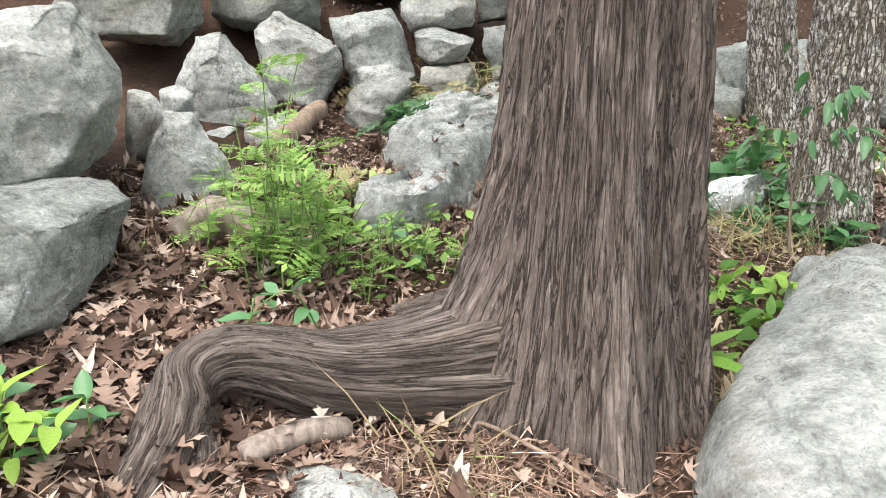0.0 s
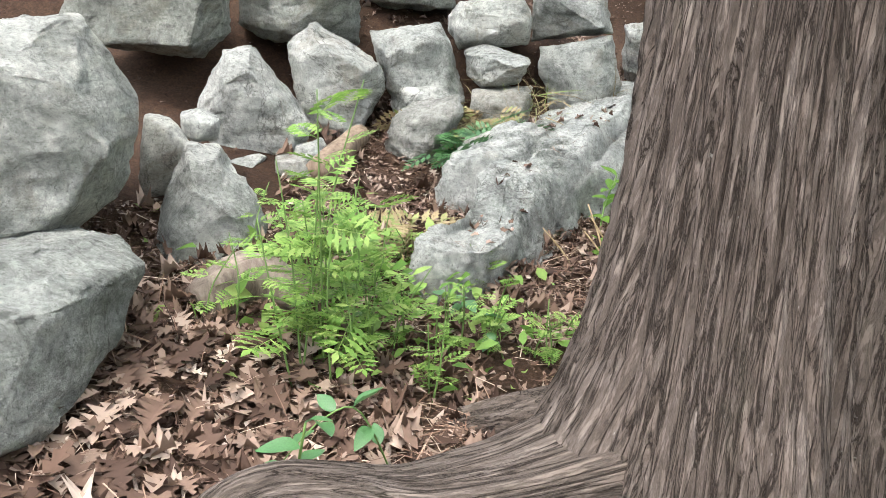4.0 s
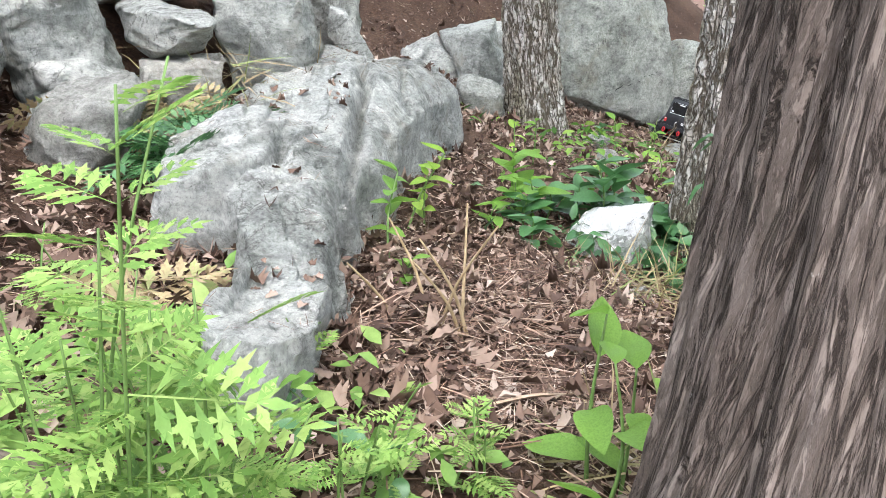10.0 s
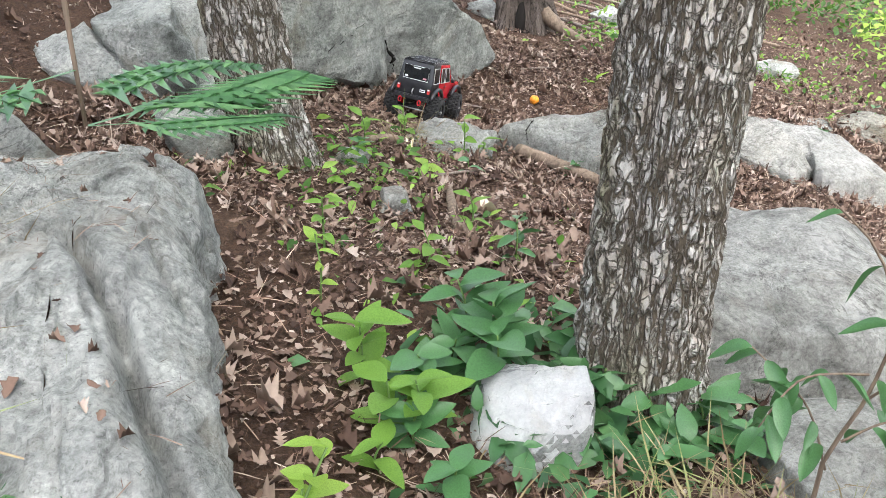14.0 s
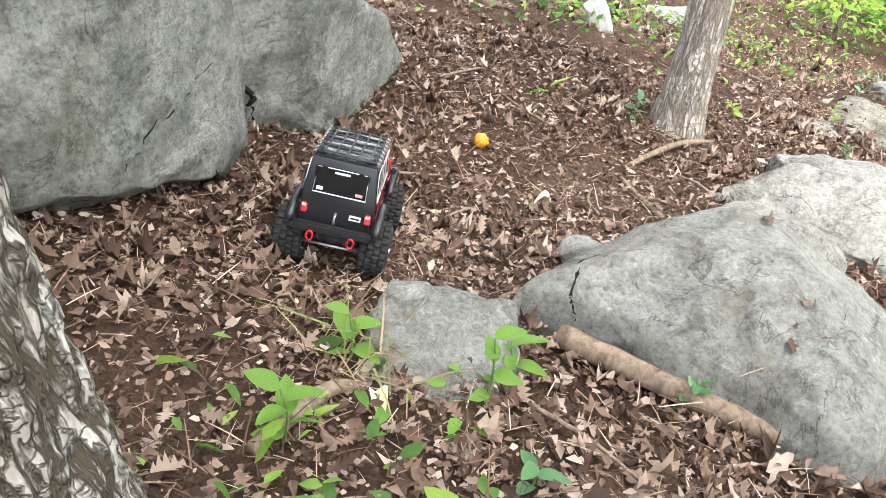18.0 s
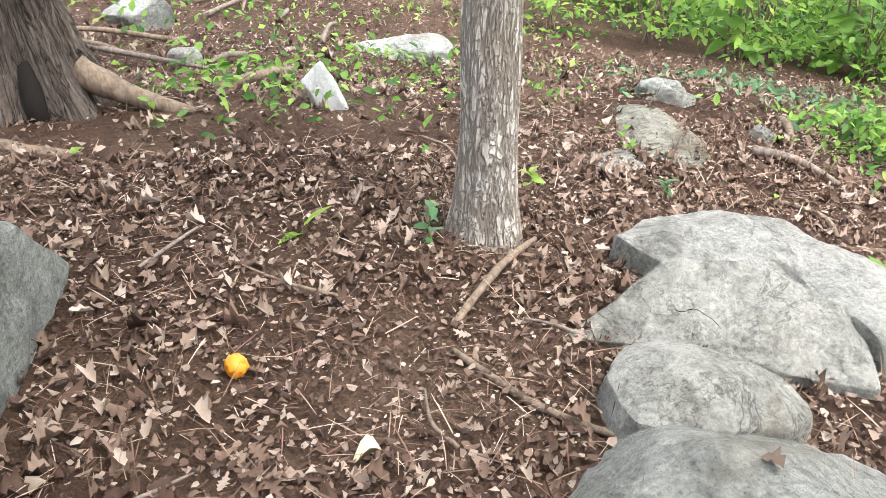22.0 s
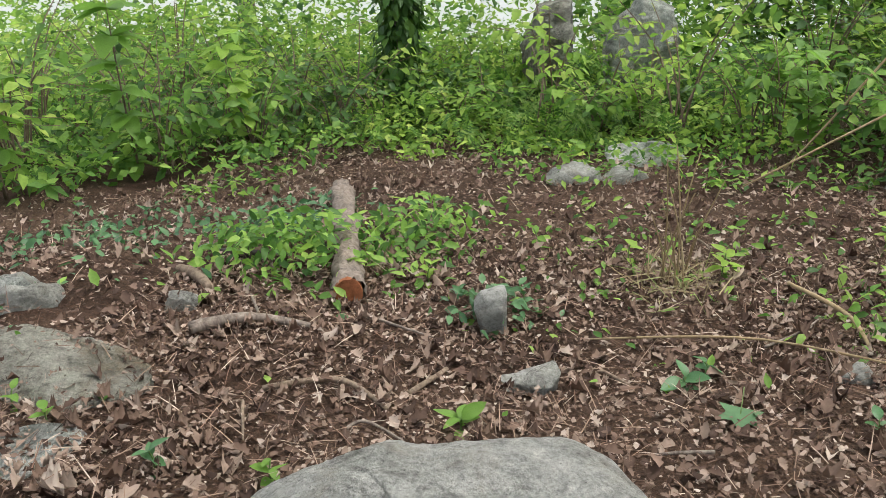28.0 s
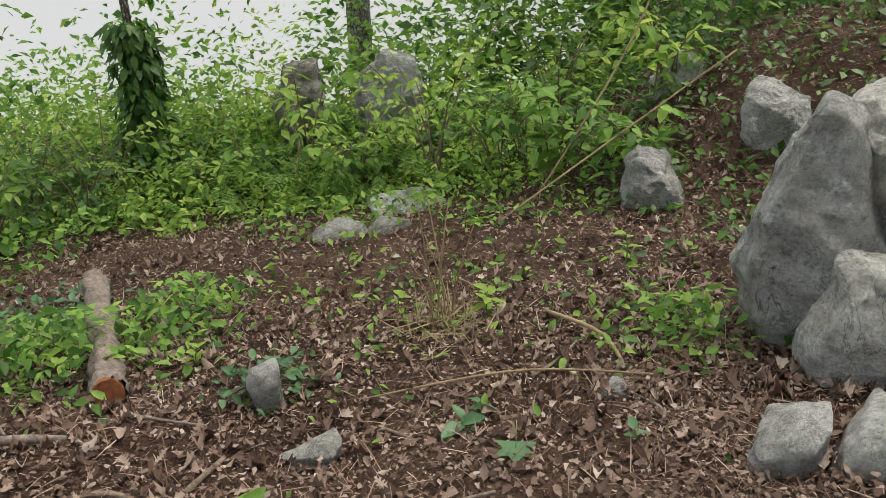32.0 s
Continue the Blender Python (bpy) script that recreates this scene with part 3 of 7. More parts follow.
def wedge(name, foot, crest, seed, label, mat, wear=0.01, crag=0.7, deep=0.25):
    """A tilted slab: the line of its low front edge and the line of its high back edge, both in the world."""
    pts = np.array(list(foot) + list(crest) + [(x, y, z - deep) for x, y, z in foot] + [(x + 0.05 * (x - foot[0][0]), y, z - deep) for x, y, z in crest])
    c = pts.mean(0)
    ob = new(name, chipped(name, pts - c, seed, np.ptp(pts, 0)[:2].max(), crag, wear, mat))
    ob.location = c
    bpy.context.view_layer.update()
    return tagged(ob, label, "rock")


def hewn(name, at, turn, outline, depth, seed, label, mat, wear=0.006, crag=1.0, brow=1.0):
    """A broken block of stone: its outline (across, height) as it stands facing back along turn, and its depth."""
    rnd = np.random.RandomState(seed)
    o = np.array(outline)
    c = (o.max(0) + o.min(0)) / 2
    pts = []
    for scale, back, jit in ((0.7, -0.14, 0.1), (0.97, 0.12, 0.1), (1.0, 0.35, 0.12), (0.84, 0.95, 0.2)):
        for k, q in enumerate(o):
            if scale < 0.9 and (k + seed) % 2:
                continue
            u, z = c + (q - c) * (scale + 0.06 * (rnd.rand() - 0.5) * (scale < 0.95))
            z = z if scale > 0.75 else o[:, 1].min() + (z - o[:, 1].min()) * brow
            pts.append((u - c[0], depth * (back + jit * (rnd.rand() - 0.5)), z - c[1]))
    pts = np.array(pts)
    half = np.array([(o[:, 0].max() - o[:, 0].min()) / 2, depth / 2, (o[:, 1].max() - o[:, 1].min()) / 2])
    for _ in range(5):
        n = np.array([rnd.normal(), -0.5 - rnd.rand(), 0.7 * rnd.normal()])
        n = n / np.linalg.norm(n)
        over = np.maximum(pts / half @ n - 0.95 - 0.25 * rnd.rand(), 0)
        pts = pts - over[:, None] * n * half * 0.9
    me = chipped(name, pts + (c[0], 0, 0), seed, max(o.max(0) - o.min(0)), min(1.0, depth / 0.25) * crag, wear, mat)
    ob = new(name, me)
    ob.matrix_world = pose(at[0], at[1], c[1], 0, 0, turn)
    return tagged(ob, label, "rock" if name != "stone" else "stone")


def massif(outline, spine, seed, label, lip, mat, power=2.4, rifts=(), name="boulder"):
    """A long outcrop: its outline on the plan, the line of its back with heights, and rifts (points, width, depth) that cleave it."""
    n, rings = 300, 64
    poly = curve_points(list(outline) + [outline[0]], n + 1)[:-1, :2]
    back = curve_points(spine, 90)
    near = np.argmin(((poly[:, None, :] - back[None, :, :2]) ** 2).sum(-1), 1).astype(float)
    for _ in range(14):
        near = (np.roll(near, 1) + near + np.roll(near, -1)) / 3
    i = np.clip(near, 0, 88.999).astype(int)
    foot = back[i] + (back[i + 1] - back[i]) * (near - i)[:, None]
    ss = np.concatenate([np.linspace(0.0, 0.86, rings - 16), np.linspace(0.88, 1.0, 16)])
    xy = foot[None, :, :2] + (poly - foot[:, :2])[None] * ss[:, None, None]
    edge = ground_z(poly[:, 0], poly[:, 1]) + lip
    z = foot[None, :, 2] - (foot[:, 2] - edge)[None] * np.minimum(ss, 0.9)[:, None] ** power
    z = z - 0.26 * np.clip((ss - 0.86) / 0.14, 0, 1)[:, None] ** 1.6
    q = np.concatenate([xy, z[..., None]], -1).reshape(-1, 3)
    out = poly - foot[:, :2]
    out = out / (np.linalg.norm(out, axis=1, keepdims=True) + 1e-6)
    side = np.tile(np.concatenate([out, np.zeros((n, 1))], 1), (len(ss), 1))
    w = np.clip((np.repeat(ss, n) - 0.6) / 0.4, 0, 1)[:, None]
    flat = np.round(fbm(q * (1, 1, 0.5), 4.4, seed, 2) * 4) / 4
    d = 0.03 * fbm(q, 2.6, seed + 3, 3) + 0.014 * fbm(q, 9.0, seed + 5, 4) + 0.007 * fbm(q, 26.0, seed + 6, 3) + 0.045 * flat + 0.012 * (1 - np.abs(fbm(q, 6.0, seed + 9, 3)))
    q = q + d[:, None] * ((1 - w) * (0, 0, 1) + w * side * 1.2)
    for pts, wide, deep in rifts:
        line = curve_points(pts, 60)
        line = line + 0.012 * np.array([noise.noise_vector(Vector((a * 12, b * 12, 1)))[:2] for a, b in line])
        gap = np.sqrt(((q[:, None, :2] - line[None]) ** 2).sum(-1)).min(1)
        q[:, 2] -= deep * np.exp(-((gap / wide) ** 2))
    c = np.array([*back[45][:2], back[45][2] - 0.1])
    faces = [(a * n + k, (a + 1) * n + k, (a + 1) * n + (k + 1) % n, a * n + (k + 1) % n) for a in range(len(ss) - 1) for k in range(n)]
    me = smooth_mesh(name, q - c, faces, mat)
    me.set_sharp_from_angle(angle=radians(32))
    ob = new(name, me)
    ob.matrix_world = Matrix.Translation(c)
    return tagged(ob, label, "rock")


def mound(outline, peak, seed, label, lip=0.05, mat=None, power=1.9, name="boulder"):
    """A broad sunken slab: its outline on the plan, its highest point, and how far its rim stands out."""
    px, py, pz = peak
    n, rings = 120, 46
    poly = curve_points(list(outline) + [outline[0]], 160)
    ang = np.arctan2(poly[:, 1] - py, poly[:, 0] - px)
    rad = np.hypot(poly[:, 1] - py, poly[:, 0] - px)
    o = np.argsort(ang)
    ang, rad = ang[o], rad[o]
    aa = np.linspace(-math.pi, math.pi, n, endpoint=False)
    rr = np.interp(aa, np.concatenate([ang - 2 * math.pi, ang, ang + 2 * math.pi]), np.tile(rad, 3))
    ss = np.concatenate([np.linspace(0.02, 0.88, rings - 16), np.linspace(0.9, 1.0, 16)])
    S, A = np.meshgrid(ss, aa, indexing="ij")
    R = np.tile(rr, (len(ss), 1)) * S
    x, y = px + R * np.cos(A), py + R * np.sin(A)
    edge = ground_z(px + rr * np.cos(aa), py + rr * np.sin(aa)) + lip
    z = pz - (pz - edge)[None, :] * np.minimum(S, 0.9) ** power
    z = z - 0.2 * np.clip((S - 0.88) / 0.12, 0, 1) ** 1.7
    q = np.stack([x, y, z], -1).reshape(-1, 3)
    flat = np.round(fbm(q * (1, 1, 0.4), 3.4, seed, 2) * 5) / 5
    d = 0.02 * fbm(q, 3.0, seed + 3, 3) + 0.008 * fbm(q, 12.0, seed + 5, 4) + 0.022 * flat + 0.01 * (1 - np.abs(fbm(q, 6.0, seed + 9, 3)))
    c = np.array([px, py, pz - 0.1])
    side = np.stack([np.cos(A), np.sin(A), np.zeros_like(A)], -1).reshape(-1, 3)
    w = np.clip((S.reshape(-1) - 0.6) / 0.4, 0, 1)[:, None]
    q = q + d[:, None] * ((1 - w) * (0, 0, 1) + w * side * 1.3)
    verts = np.vstack([q - c, [(0, 0, 0.1 + 0.015)]])
    m = len(ss)
    faces = [(i * n + k, i * n + (k + 1) % n, (i + 1) * n + (k + 1) % n, (i + 1) * n + k)[::-1] for i in range(m - 1) for k in range(n)]
    faces += [(m * n, k, (k + 1) % n) for k in range(n)]
    me = smooth_mesh(name, verts, faces, mat or PALE)
    me.set_sharp_from_angle(angle=radians(30))
    ob = new(name, me)
    ob.matrix_world = Matrix.Translation(c)
    return tagged(ob, label, "rock")


outcrop = massif([(-0.31, 2.05), (-0.2, 2.09), (-0.12, 2.18), (-0.04, 2.27), (0.04, 2.39), (0.11, 2.46), (0.2, 2.55), (0.35, 2.68), (0.52, 2.82), (0.75, 3.02), (0.98, 3.18), (1.08, 3.3), (1.0, 3.46), (0.82, 3.55), (0.58, 3.48), (0.33, 3.24), (0.06, 2.94), (-0.12, 2.77), (-0.21, 2.65), (-0.21, 2.56), (-0.14, 2.49), (-0.15, 2.42), (-0.25, 2.29), (-0.34, 2.18), (-0.36, 2.09)],
    [(-0.24, 2.16, 0.26), (-0.1, 2.34, 0.31), (0.03, 2.58, 0.37), (0.28, 2.88, 0.41), (0.55, 3.1, 0.44), (0.82, 3.28, 0.42)], 21, "long weathered grey outcrop split by a deep crack", 0.11, ROCK, 2.6,
    [([(-0.1, 2.22), (0.05, 2.44), (0.2, 2.62), (0.33, 2.78), (0.46, 2.94), (0.56, 3.1), (0.6, 3.22)], 0.013, 0.07), ([(-0.2, 2.5), (-0.06, 2.52), (0.04, 2.62)], 0.013, 0.055), ([(0.56, 2.92), (0.68, 3.08), (0.76, 3.26)], 0.008, 0.03)])
slab = mound([(2.52, 3.13), (2.72, 3.02), (2.93, 2.86), (3.1, 2.66), (3.06, 2.45), (2.9, 2.3), (2.6, 2.28), (2.27, 2.48), (2.32, 2.66), (2.5, 2.95)], (2.8, 2.65, 0.05), 3, "broad pale grey boulder with a dark crack across its nose", 0.07)
mound([(3.29, 2.58), (3.37, 2.47), (3.22, 2.27), (3.07, 2.3), (3.1, 2.48), (3.15, 2.6)], (3.21, 2.43, -0.15), 5, "low pale grey boulder wedged between larger ones", 0.05)
ridge2 = wedge("boulder", [(3.46, 2.55, -0.245), (3.4, 2.46, -0.225), (3.33, 2.35, -0.235), (3.24, 2.2, -0.24), (3.18, 2.06, -0.26)],
    [(3.495, 2.59, -0.25), (3.532, 2.423, -0.184), (3.539, 2.361, -0.145), (3.525, 2.315, -0.128), (3.483, 2.224, -0.118), (3.444, 2.143, -0.145), (3.344, 2.045, -0.176), (3.313, 1.992, -0.254)], 7, "pale grey peaked boulder half sunk in leaf litter", PALE)
mound([(3.83, 2.36), (3.98, 2.14), (3.97, 1.94), (3.76, 1.73), (3.5, 1.63), (3.32, 1.73), (3.24, 1.95), (3.42, 2.02), (3.62, 2.26)], (3.7, 2.02, -0.218), 11, "long pale grey boulder with a rounded back", 0.06, power=2.2)
mound([(1.24, 2.17), (1.33, 1.98), (1.5, 1.8), (1.95, 1.77), (2.25, 1.95), (2.2, 2.12), (1.9, 2.26), (1.5, 2.36), (1.28, 2.3)], (1.75, 2.06, 0.1), 23, "thick pale grey slab standing clear of the soil", 0.14, power=2.8)
mound([(1.12, 2.14), (0.84, 2.0), (0.68, 1.8), (0.8, 1.58), (1.2, 1.58), (1.36, 1.82), (1.26, 2.06)], (1.0, 1.84, 0.07), 25, "low pale grey rock beside an oak tree", 0.05)
mound([(5.04, 1.75), (4.95, 1.58), (4.65, 1.55), (4.5, 1.6), (4.46, 1.72), (4.6, 1.9), (4.82, 1.84)], (4.7, 1.7, gz(4.7, 1.7) + 0.03), 27, "flat grey-brown rock lying flush with the leaf litter", 0.005, DARK)
rock("stone", (-0.05, 2.91, 0.28), (0.15, 0.15, 0.14), -31, 20, 3, "small pale stone lying among dead leaves")
rock("stone", (-0.55, 2.78, 0.30), (0.16, 0.20, 0.10), -31, 21, 4, "small pale stone lying among dead leaves")
rock("rock", (-0.75, 2.77, 0.30), (0.17, 0.20, 0.07), -31, 22, 4, "grey lichen-spotted rock resting on the ground")
rock("rock", (2.02, 4.04, 0.25), (0.38, 0.34, 0.42), -64, 25, 4, "grey lichen-spotted rock resting on the ground", box=4, chop=6)
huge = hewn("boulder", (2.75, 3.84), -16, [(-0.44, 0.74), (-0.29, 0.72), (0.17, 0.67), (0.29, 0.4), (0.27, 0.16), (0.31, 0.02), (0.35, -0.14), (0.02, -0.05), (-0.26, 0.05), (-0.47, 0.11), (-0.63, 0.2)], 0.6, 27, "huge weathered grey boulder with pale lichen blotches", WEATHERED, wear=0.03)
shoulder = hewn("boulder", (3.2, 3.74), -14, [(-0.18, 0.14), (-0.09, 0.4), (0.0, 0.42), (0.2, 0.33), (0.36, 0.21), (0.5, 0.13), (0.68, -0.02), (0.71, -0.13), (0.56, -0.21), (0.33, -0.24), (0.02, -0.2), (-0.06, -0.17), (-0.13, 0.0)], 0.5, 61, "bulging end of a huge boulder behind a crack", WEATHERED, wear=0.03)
rock("boulder", (2.35, 4.45, 0.29), (0.43, 0.50, 0.35), -54, 28, 4, "grey lichen-spotted rock resting on the ground")
rock("stone", (0.67, 2.23, 0.05), (0.09, 0.08, 0.09), -54, 32, 3, "small pale stone lying among dead leaves")
rock("stone", (1.57, 3.06, 0.08), (0.11, 0.12, 0.11), -54, 33, 3, "small pale stone lying among dead leaves")
rock("boulder", (1.96, 2.29, -0.06), (0.62, 0.45, 0.20), -80, 38, 4, "broad low pale grey boulder half sunk in leaf litter", box=2.4, chop=5)
rock("stone", (1.84, 3.33, 0.09), (0.12, 0.10, 0.12), -83, 43, 3, "small pale stone lying among dead leaves")
rock("stone", (5.71, 3.33, -0.38), (0.14, 0.10, 0.13), -105, 45, 3, "small pale stone lying among dead leaves")
rock("rock", (6.57, 3.53, -0.43), (0.31, 0.20, 0.21), -105, 46, 4, "grey lichen-spotted rock resting on the ground")
rock("rock", (5.12, 1.46, -0.49), (0.23, 0.12, 0.11), -105, 47, 4, "grey lichen-spotted rock resting on the ground")
rock("boulder", (6.20, 2.31, -0.59), (0.52, 0.30, 0.15), -105, 49, 4, "flat grey rock lying flush with the leaf litter")
rock("stone", (4.67, 1.31, -0.51), (0.11, 0.08, 0.10), -105, 50, 3, "small pale stone lying among dead leaves")
rock("stone", (2.92, 2.94, -0.14), (0.12, 0.08, 0.10), -94, 51, 3, "small pale stone lying among dead leaves")
rock("rock", (5.04, 1.50, -0.48), (0.20, 0.15, 0.11), -156, 52, 4, "pale grey lichen-spotted rock resting on the ground")
rock("rock", (4.07, -0.71, -0.82), (0.28, 0.20, 0.14), -156, 56, 4, "pale grey lichen-spotted rock resting on the ground", box=2.6, chop=7)
rock("rock", (3.83, -0.75, -0.81), (0.24, 0.20, 0.11), -156, 57, 4, "pale grey lichen-spotted rock resting on the ground")
rock("rock", (3.79, -1.25, -0.88), (0.39, 0.30, 0.12), -156, 58, 4, "flat grey rock lying flush with the leaf litter")
rock("stone", (2.96, 1.08, -0.45), (0.10, 0.08, 0.10), -166, 63, 3, "small pale stone lying among dead leaves")
rock("rock", (-0.55, 1.15, 0.045), (0.28, 0.22, 0.09), -13, 72, 4, "grey lichen-spotted rock resting on the ground")
rock("rock", (5.03, 4.04, -0.15), (0.30, 0.30, 0.21), -102, 73, 4, "grey lichen-spotted rock resting on the ground")
rock("rock", (4.49, 2.04, -0.43), (0.21, 0.30, 0.08), -156, 74, 4, "flat grey rock lying flush with the leaf litter")


# ---- broken blocks ----
mound([(-0.04, 0.95), (0.07, 1.2), (0.26, 1.42), (0.55, 1.7), (0.72, 1.88), (1.05, 1.75), (1.15, 1.4), (0.9, 1.05), (0.55, 0.8), (0.2, 0.75)], (0.6, 1.35, 0.17), 71, "broad flat pale grey boulder beside a cedar tree", 0.09, ROCK, 2.6)
hewn("boulder", (-1.02, 1.98), 12.3, [(-0.26, 0.66), (-0.12, 0.69), (-0.04, 0.7), (0.08, 0.71), (0.12, 0.65), (0.17, 0.57), (0.17, 0.51), (0.13, 0.38), (0.04, 0.33), (-0.12, 0.29), (-0.32, 0.28)], 0.55, 300, "huge weathered grey boulder with pale lichen blotches", ROCK)
hewn("boulder", (-0.95, 1.72), 68, [(-0.3, 0.41), (-0.13, 0.38), (0.04, 0.37), (0.22, 0.37), (0.22, 0.3), (0.09, 0.23), (-0.02, 0.19), (-0.16, 0.15), (-0.3, 0.15), (-0.37, 0.17)], 0.42, 301, "sloping grey slab of stone under a huge boulder", ROCK, wear=0.012)
hewn("rock", (-0.8, 2.2), 1.8, [(-0.09, 0.26), (-0.05, 0.38), (-0.01, 0.44), (0.05, 0.43), (0.12, 0.34), (0.14, 0.26), (0.13, 0.15), (-0.03, 0.1), (-0.1, 0.12)], 0.35, 302, "squat angular grey block at the foot of the rock pile", ROCK)
hewn("stone", (-0.89, 2.4), 4.5, [(-0.02, 0.49), (0.03, 0.48), (0.08, 0.41), (0.07, 0.38), (0.02, 0.31), (-0.03, 0.31), (-0.04, 0.35)], 0.14, 303, "small upright pale stone wedged beside a boulder", ROCK)
hewn("stone", (-0.86, 2.55), 3.2, [(0.01, 0.47), (0.05, 0.48), (0.1, 0.46), (0.1, 0.41), (0.04, 0.4), (0.01, 0.43)], 0.12, 304, "small rounded grey stone lying in the rock pile", ROCK)
hewn("rock", (-0.67, 2.85), -2.2, [(-0.18, 0.43), (-0.12, 0.55), (-0.1, 0.6), (-0.02, 0.61), (0.01, 0.58), (0.07, 0.49), (0.14, 0.39), (0.13, 0.34), (-0.03, 0.33), (0.12, 0.28), (-0.16, 0.28)], 0.3, 305, "broad wedge-shaped grey rock in the rock pile", ROCK)
hewn("rock", (-0.42, 3.08), -7.9, [(-0.18, 0.6), (-0.1, 0.67), (-0.06, 0.65), (0.01, 0.6), (0.1, 0.55), (0.12, 0.47), (0.06, 0.42), (-0.04, 0.35), (-0.09, 0.35), (-0.12, 0.45), (0.04, 0.3), (-0.1, 0.3)], 0.3, 306, "tall five-sided grey rock leaning in the rock pile", ROCK)
hewn("rock", (-0.14, 3.2), -13.6, [(-0.2, 0.64), (0.03, 0.67), (0.07, 0.61), (0.11, 0.45), (-0.12, 0.47), (-0.15, 0.59), (0.09, 0.36), (-0.1, 0.36)], 0.3, 307, "squared grey stone stacked in a dry rock wall", ROCK, wear=0.004)
hewn("rock", (-0.19, 2.93), -14.0, [(-0.13, 0.32), (-0.1, 0.41), (-0.01, 0.45), (0.09, 0.48), (0.11, 0.43), (0.04, 0.29), (-0.04, 0.25), (-0.13, 0.28)], 0.22, 308, "pale angular block lying in front of the stone wall", PALE, wear=0.004)
hewn("rock", (0.08, 3.16), -18.5, [(-0.11, 0.58), (-0.06, 0.6), (0.08, 0.58), (0.11, 0.56), (0.07, 0.49), (-0.05, 0.47), (-0.1, 0.51)], 0.3, 309, "flat squared grey stone stacked in a dry rock wall", ROCK, wear=0.004)
hewn("rock", (0.09, 3.1), -19.1, [(-0.11, 0.47), (0.09, 0.49), (0.09, 0.43), (0.01, 0.36), (-0.03, 0.35), (-0.11, 0.41), (0.07, 0.27), (-0.09, 0.27)], 0.3, 310, "pale wedge-shaped stone low in a dry rock wall", PALE, wear=0.004)
hewn("rock", (0.03, 3.4), -16.0, [(-0.07, 0.69), (-0.03, 0.74), (0.18, 0.77), (0.22, 0.68), (0.21, 0.61), (-0.03, 0.58)], 0.35, 311, "squared grey stone stacked in a dry rock wall", ROCK, wear=0.004)
hewn("rock", (0.35, 3.4), -22.0, [(-0.09, 0.81), (0.15, 0.8), (0.2, 0.65), (-0.09, 0.61)], 0.35, 312, "large squared grey stone topping a dry rock wall", ROCK, wear=0.004)
hewn("rock", (0.38, 3.3), -23.3, [(-0.12, 0.6), (0.13, 0.65), (0.17, 0.49), (0.05, 0.45), (-0.09, 0.5), (0.15, 0.36), (-0.07, 0.36)], 0.3, 313, "broad grey stone under a capstone of the wall", ROCK, wear=0.004)
hewn("rock", (0.72, 3.75), -25.5, [(0.03, 0.67), (0.26, 0.69), (0.26, 0.61), (0.04, 0.61), (0.24, 0.4), (0.05, 0.4)], 0.3, 314, "flat grey stone at the end of the wall", ROCK)
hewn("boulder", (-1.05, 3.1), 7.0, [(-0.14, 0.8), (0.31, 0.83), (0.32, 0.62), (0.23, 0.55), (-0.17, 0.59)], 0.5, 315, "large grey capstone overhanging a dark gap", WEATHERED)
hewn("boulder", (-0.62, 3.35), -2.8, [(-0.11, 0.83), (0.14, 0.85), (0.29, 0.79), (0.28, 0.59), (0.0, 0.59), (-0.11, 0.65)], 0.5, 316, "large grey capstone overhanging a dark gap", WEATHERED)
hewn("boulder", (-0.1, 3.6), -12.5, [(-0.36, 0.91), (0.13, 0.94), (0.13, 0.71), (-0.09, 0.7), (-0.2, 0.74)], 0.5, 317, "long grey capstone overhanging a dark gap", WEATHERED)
hewn("rock", (-0.12, 3.12), -19.0, [(-0.13, 0.47), (-0.01, 0.48), (0.08, 0.44), (-0.07, 0.41), (-0.12, 0.42)], 0.2, 318, "flat grey stone lying on the rock pile", ROCK)
hewn("rock", (0.72, 3.62), -31.2, [(0.07, 0.58), (0.12, 0.57), (0.25, 0.37), (0.14, 0.38), (0.06, 0.48)], 0.12, 319, "thin leaning slab of grey stone behind the outcrop", ROCK)
hewn("rock", (1.62, 4.1), -38.9, [(-0.11, 0.36), (0.04, 0.45), (0.15, 0.29), (0.2, 0.23), (0.08, 0.21), (-0.09, 0.27), (0.18, 0.15), (-0.07, 0.15)], 0.35, 320, "grey angular rock behind an oak tree", ROCK)
hewn("rock", (1.75, 3.95), -41.8, [(-0.15, 0.46), (0.09, 0.52), (0.15, 0.22), (-0.02, 0.26), (0.13, 0.1), (0.0, 0.1)], 0.35, 321, "grey angular rock behind an oak tree", ROCK)
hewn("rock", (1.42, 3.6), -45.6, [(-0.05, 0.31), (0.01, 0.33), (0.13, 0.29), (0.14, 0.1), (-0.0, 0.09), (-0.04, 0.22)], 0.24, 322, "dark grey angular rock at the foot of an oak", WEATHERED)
hewn("stone", (-0.45, 2.75), -12.6, [(-0.14, 0.35), (-0.08, 0.37), (-0.02, 0.29), (-0.08, 0.28), (-0.14, 0.28)], 0.15, 323, "small grey stone half buried beside a log", ROCK)
broken = hewn("rock", (0.8, 2.4), -60.4, [(-0.136, 0.041), (-0.124, 0.094), (-0.097, 0.15), (0.07, 0.205), (0.074, 0.133), (0.075, 0.0), (-0.021, -0.06), (-0.103, -0.04)], 0.2, 324, "broken grey stone, upper face white as fresh break and painted sunlight", ROCK, wear=0.003, crag=0.7, brow=0.75)
# upward faces whitened: fresh break and sunlit top share this colour
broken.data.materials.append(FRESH)
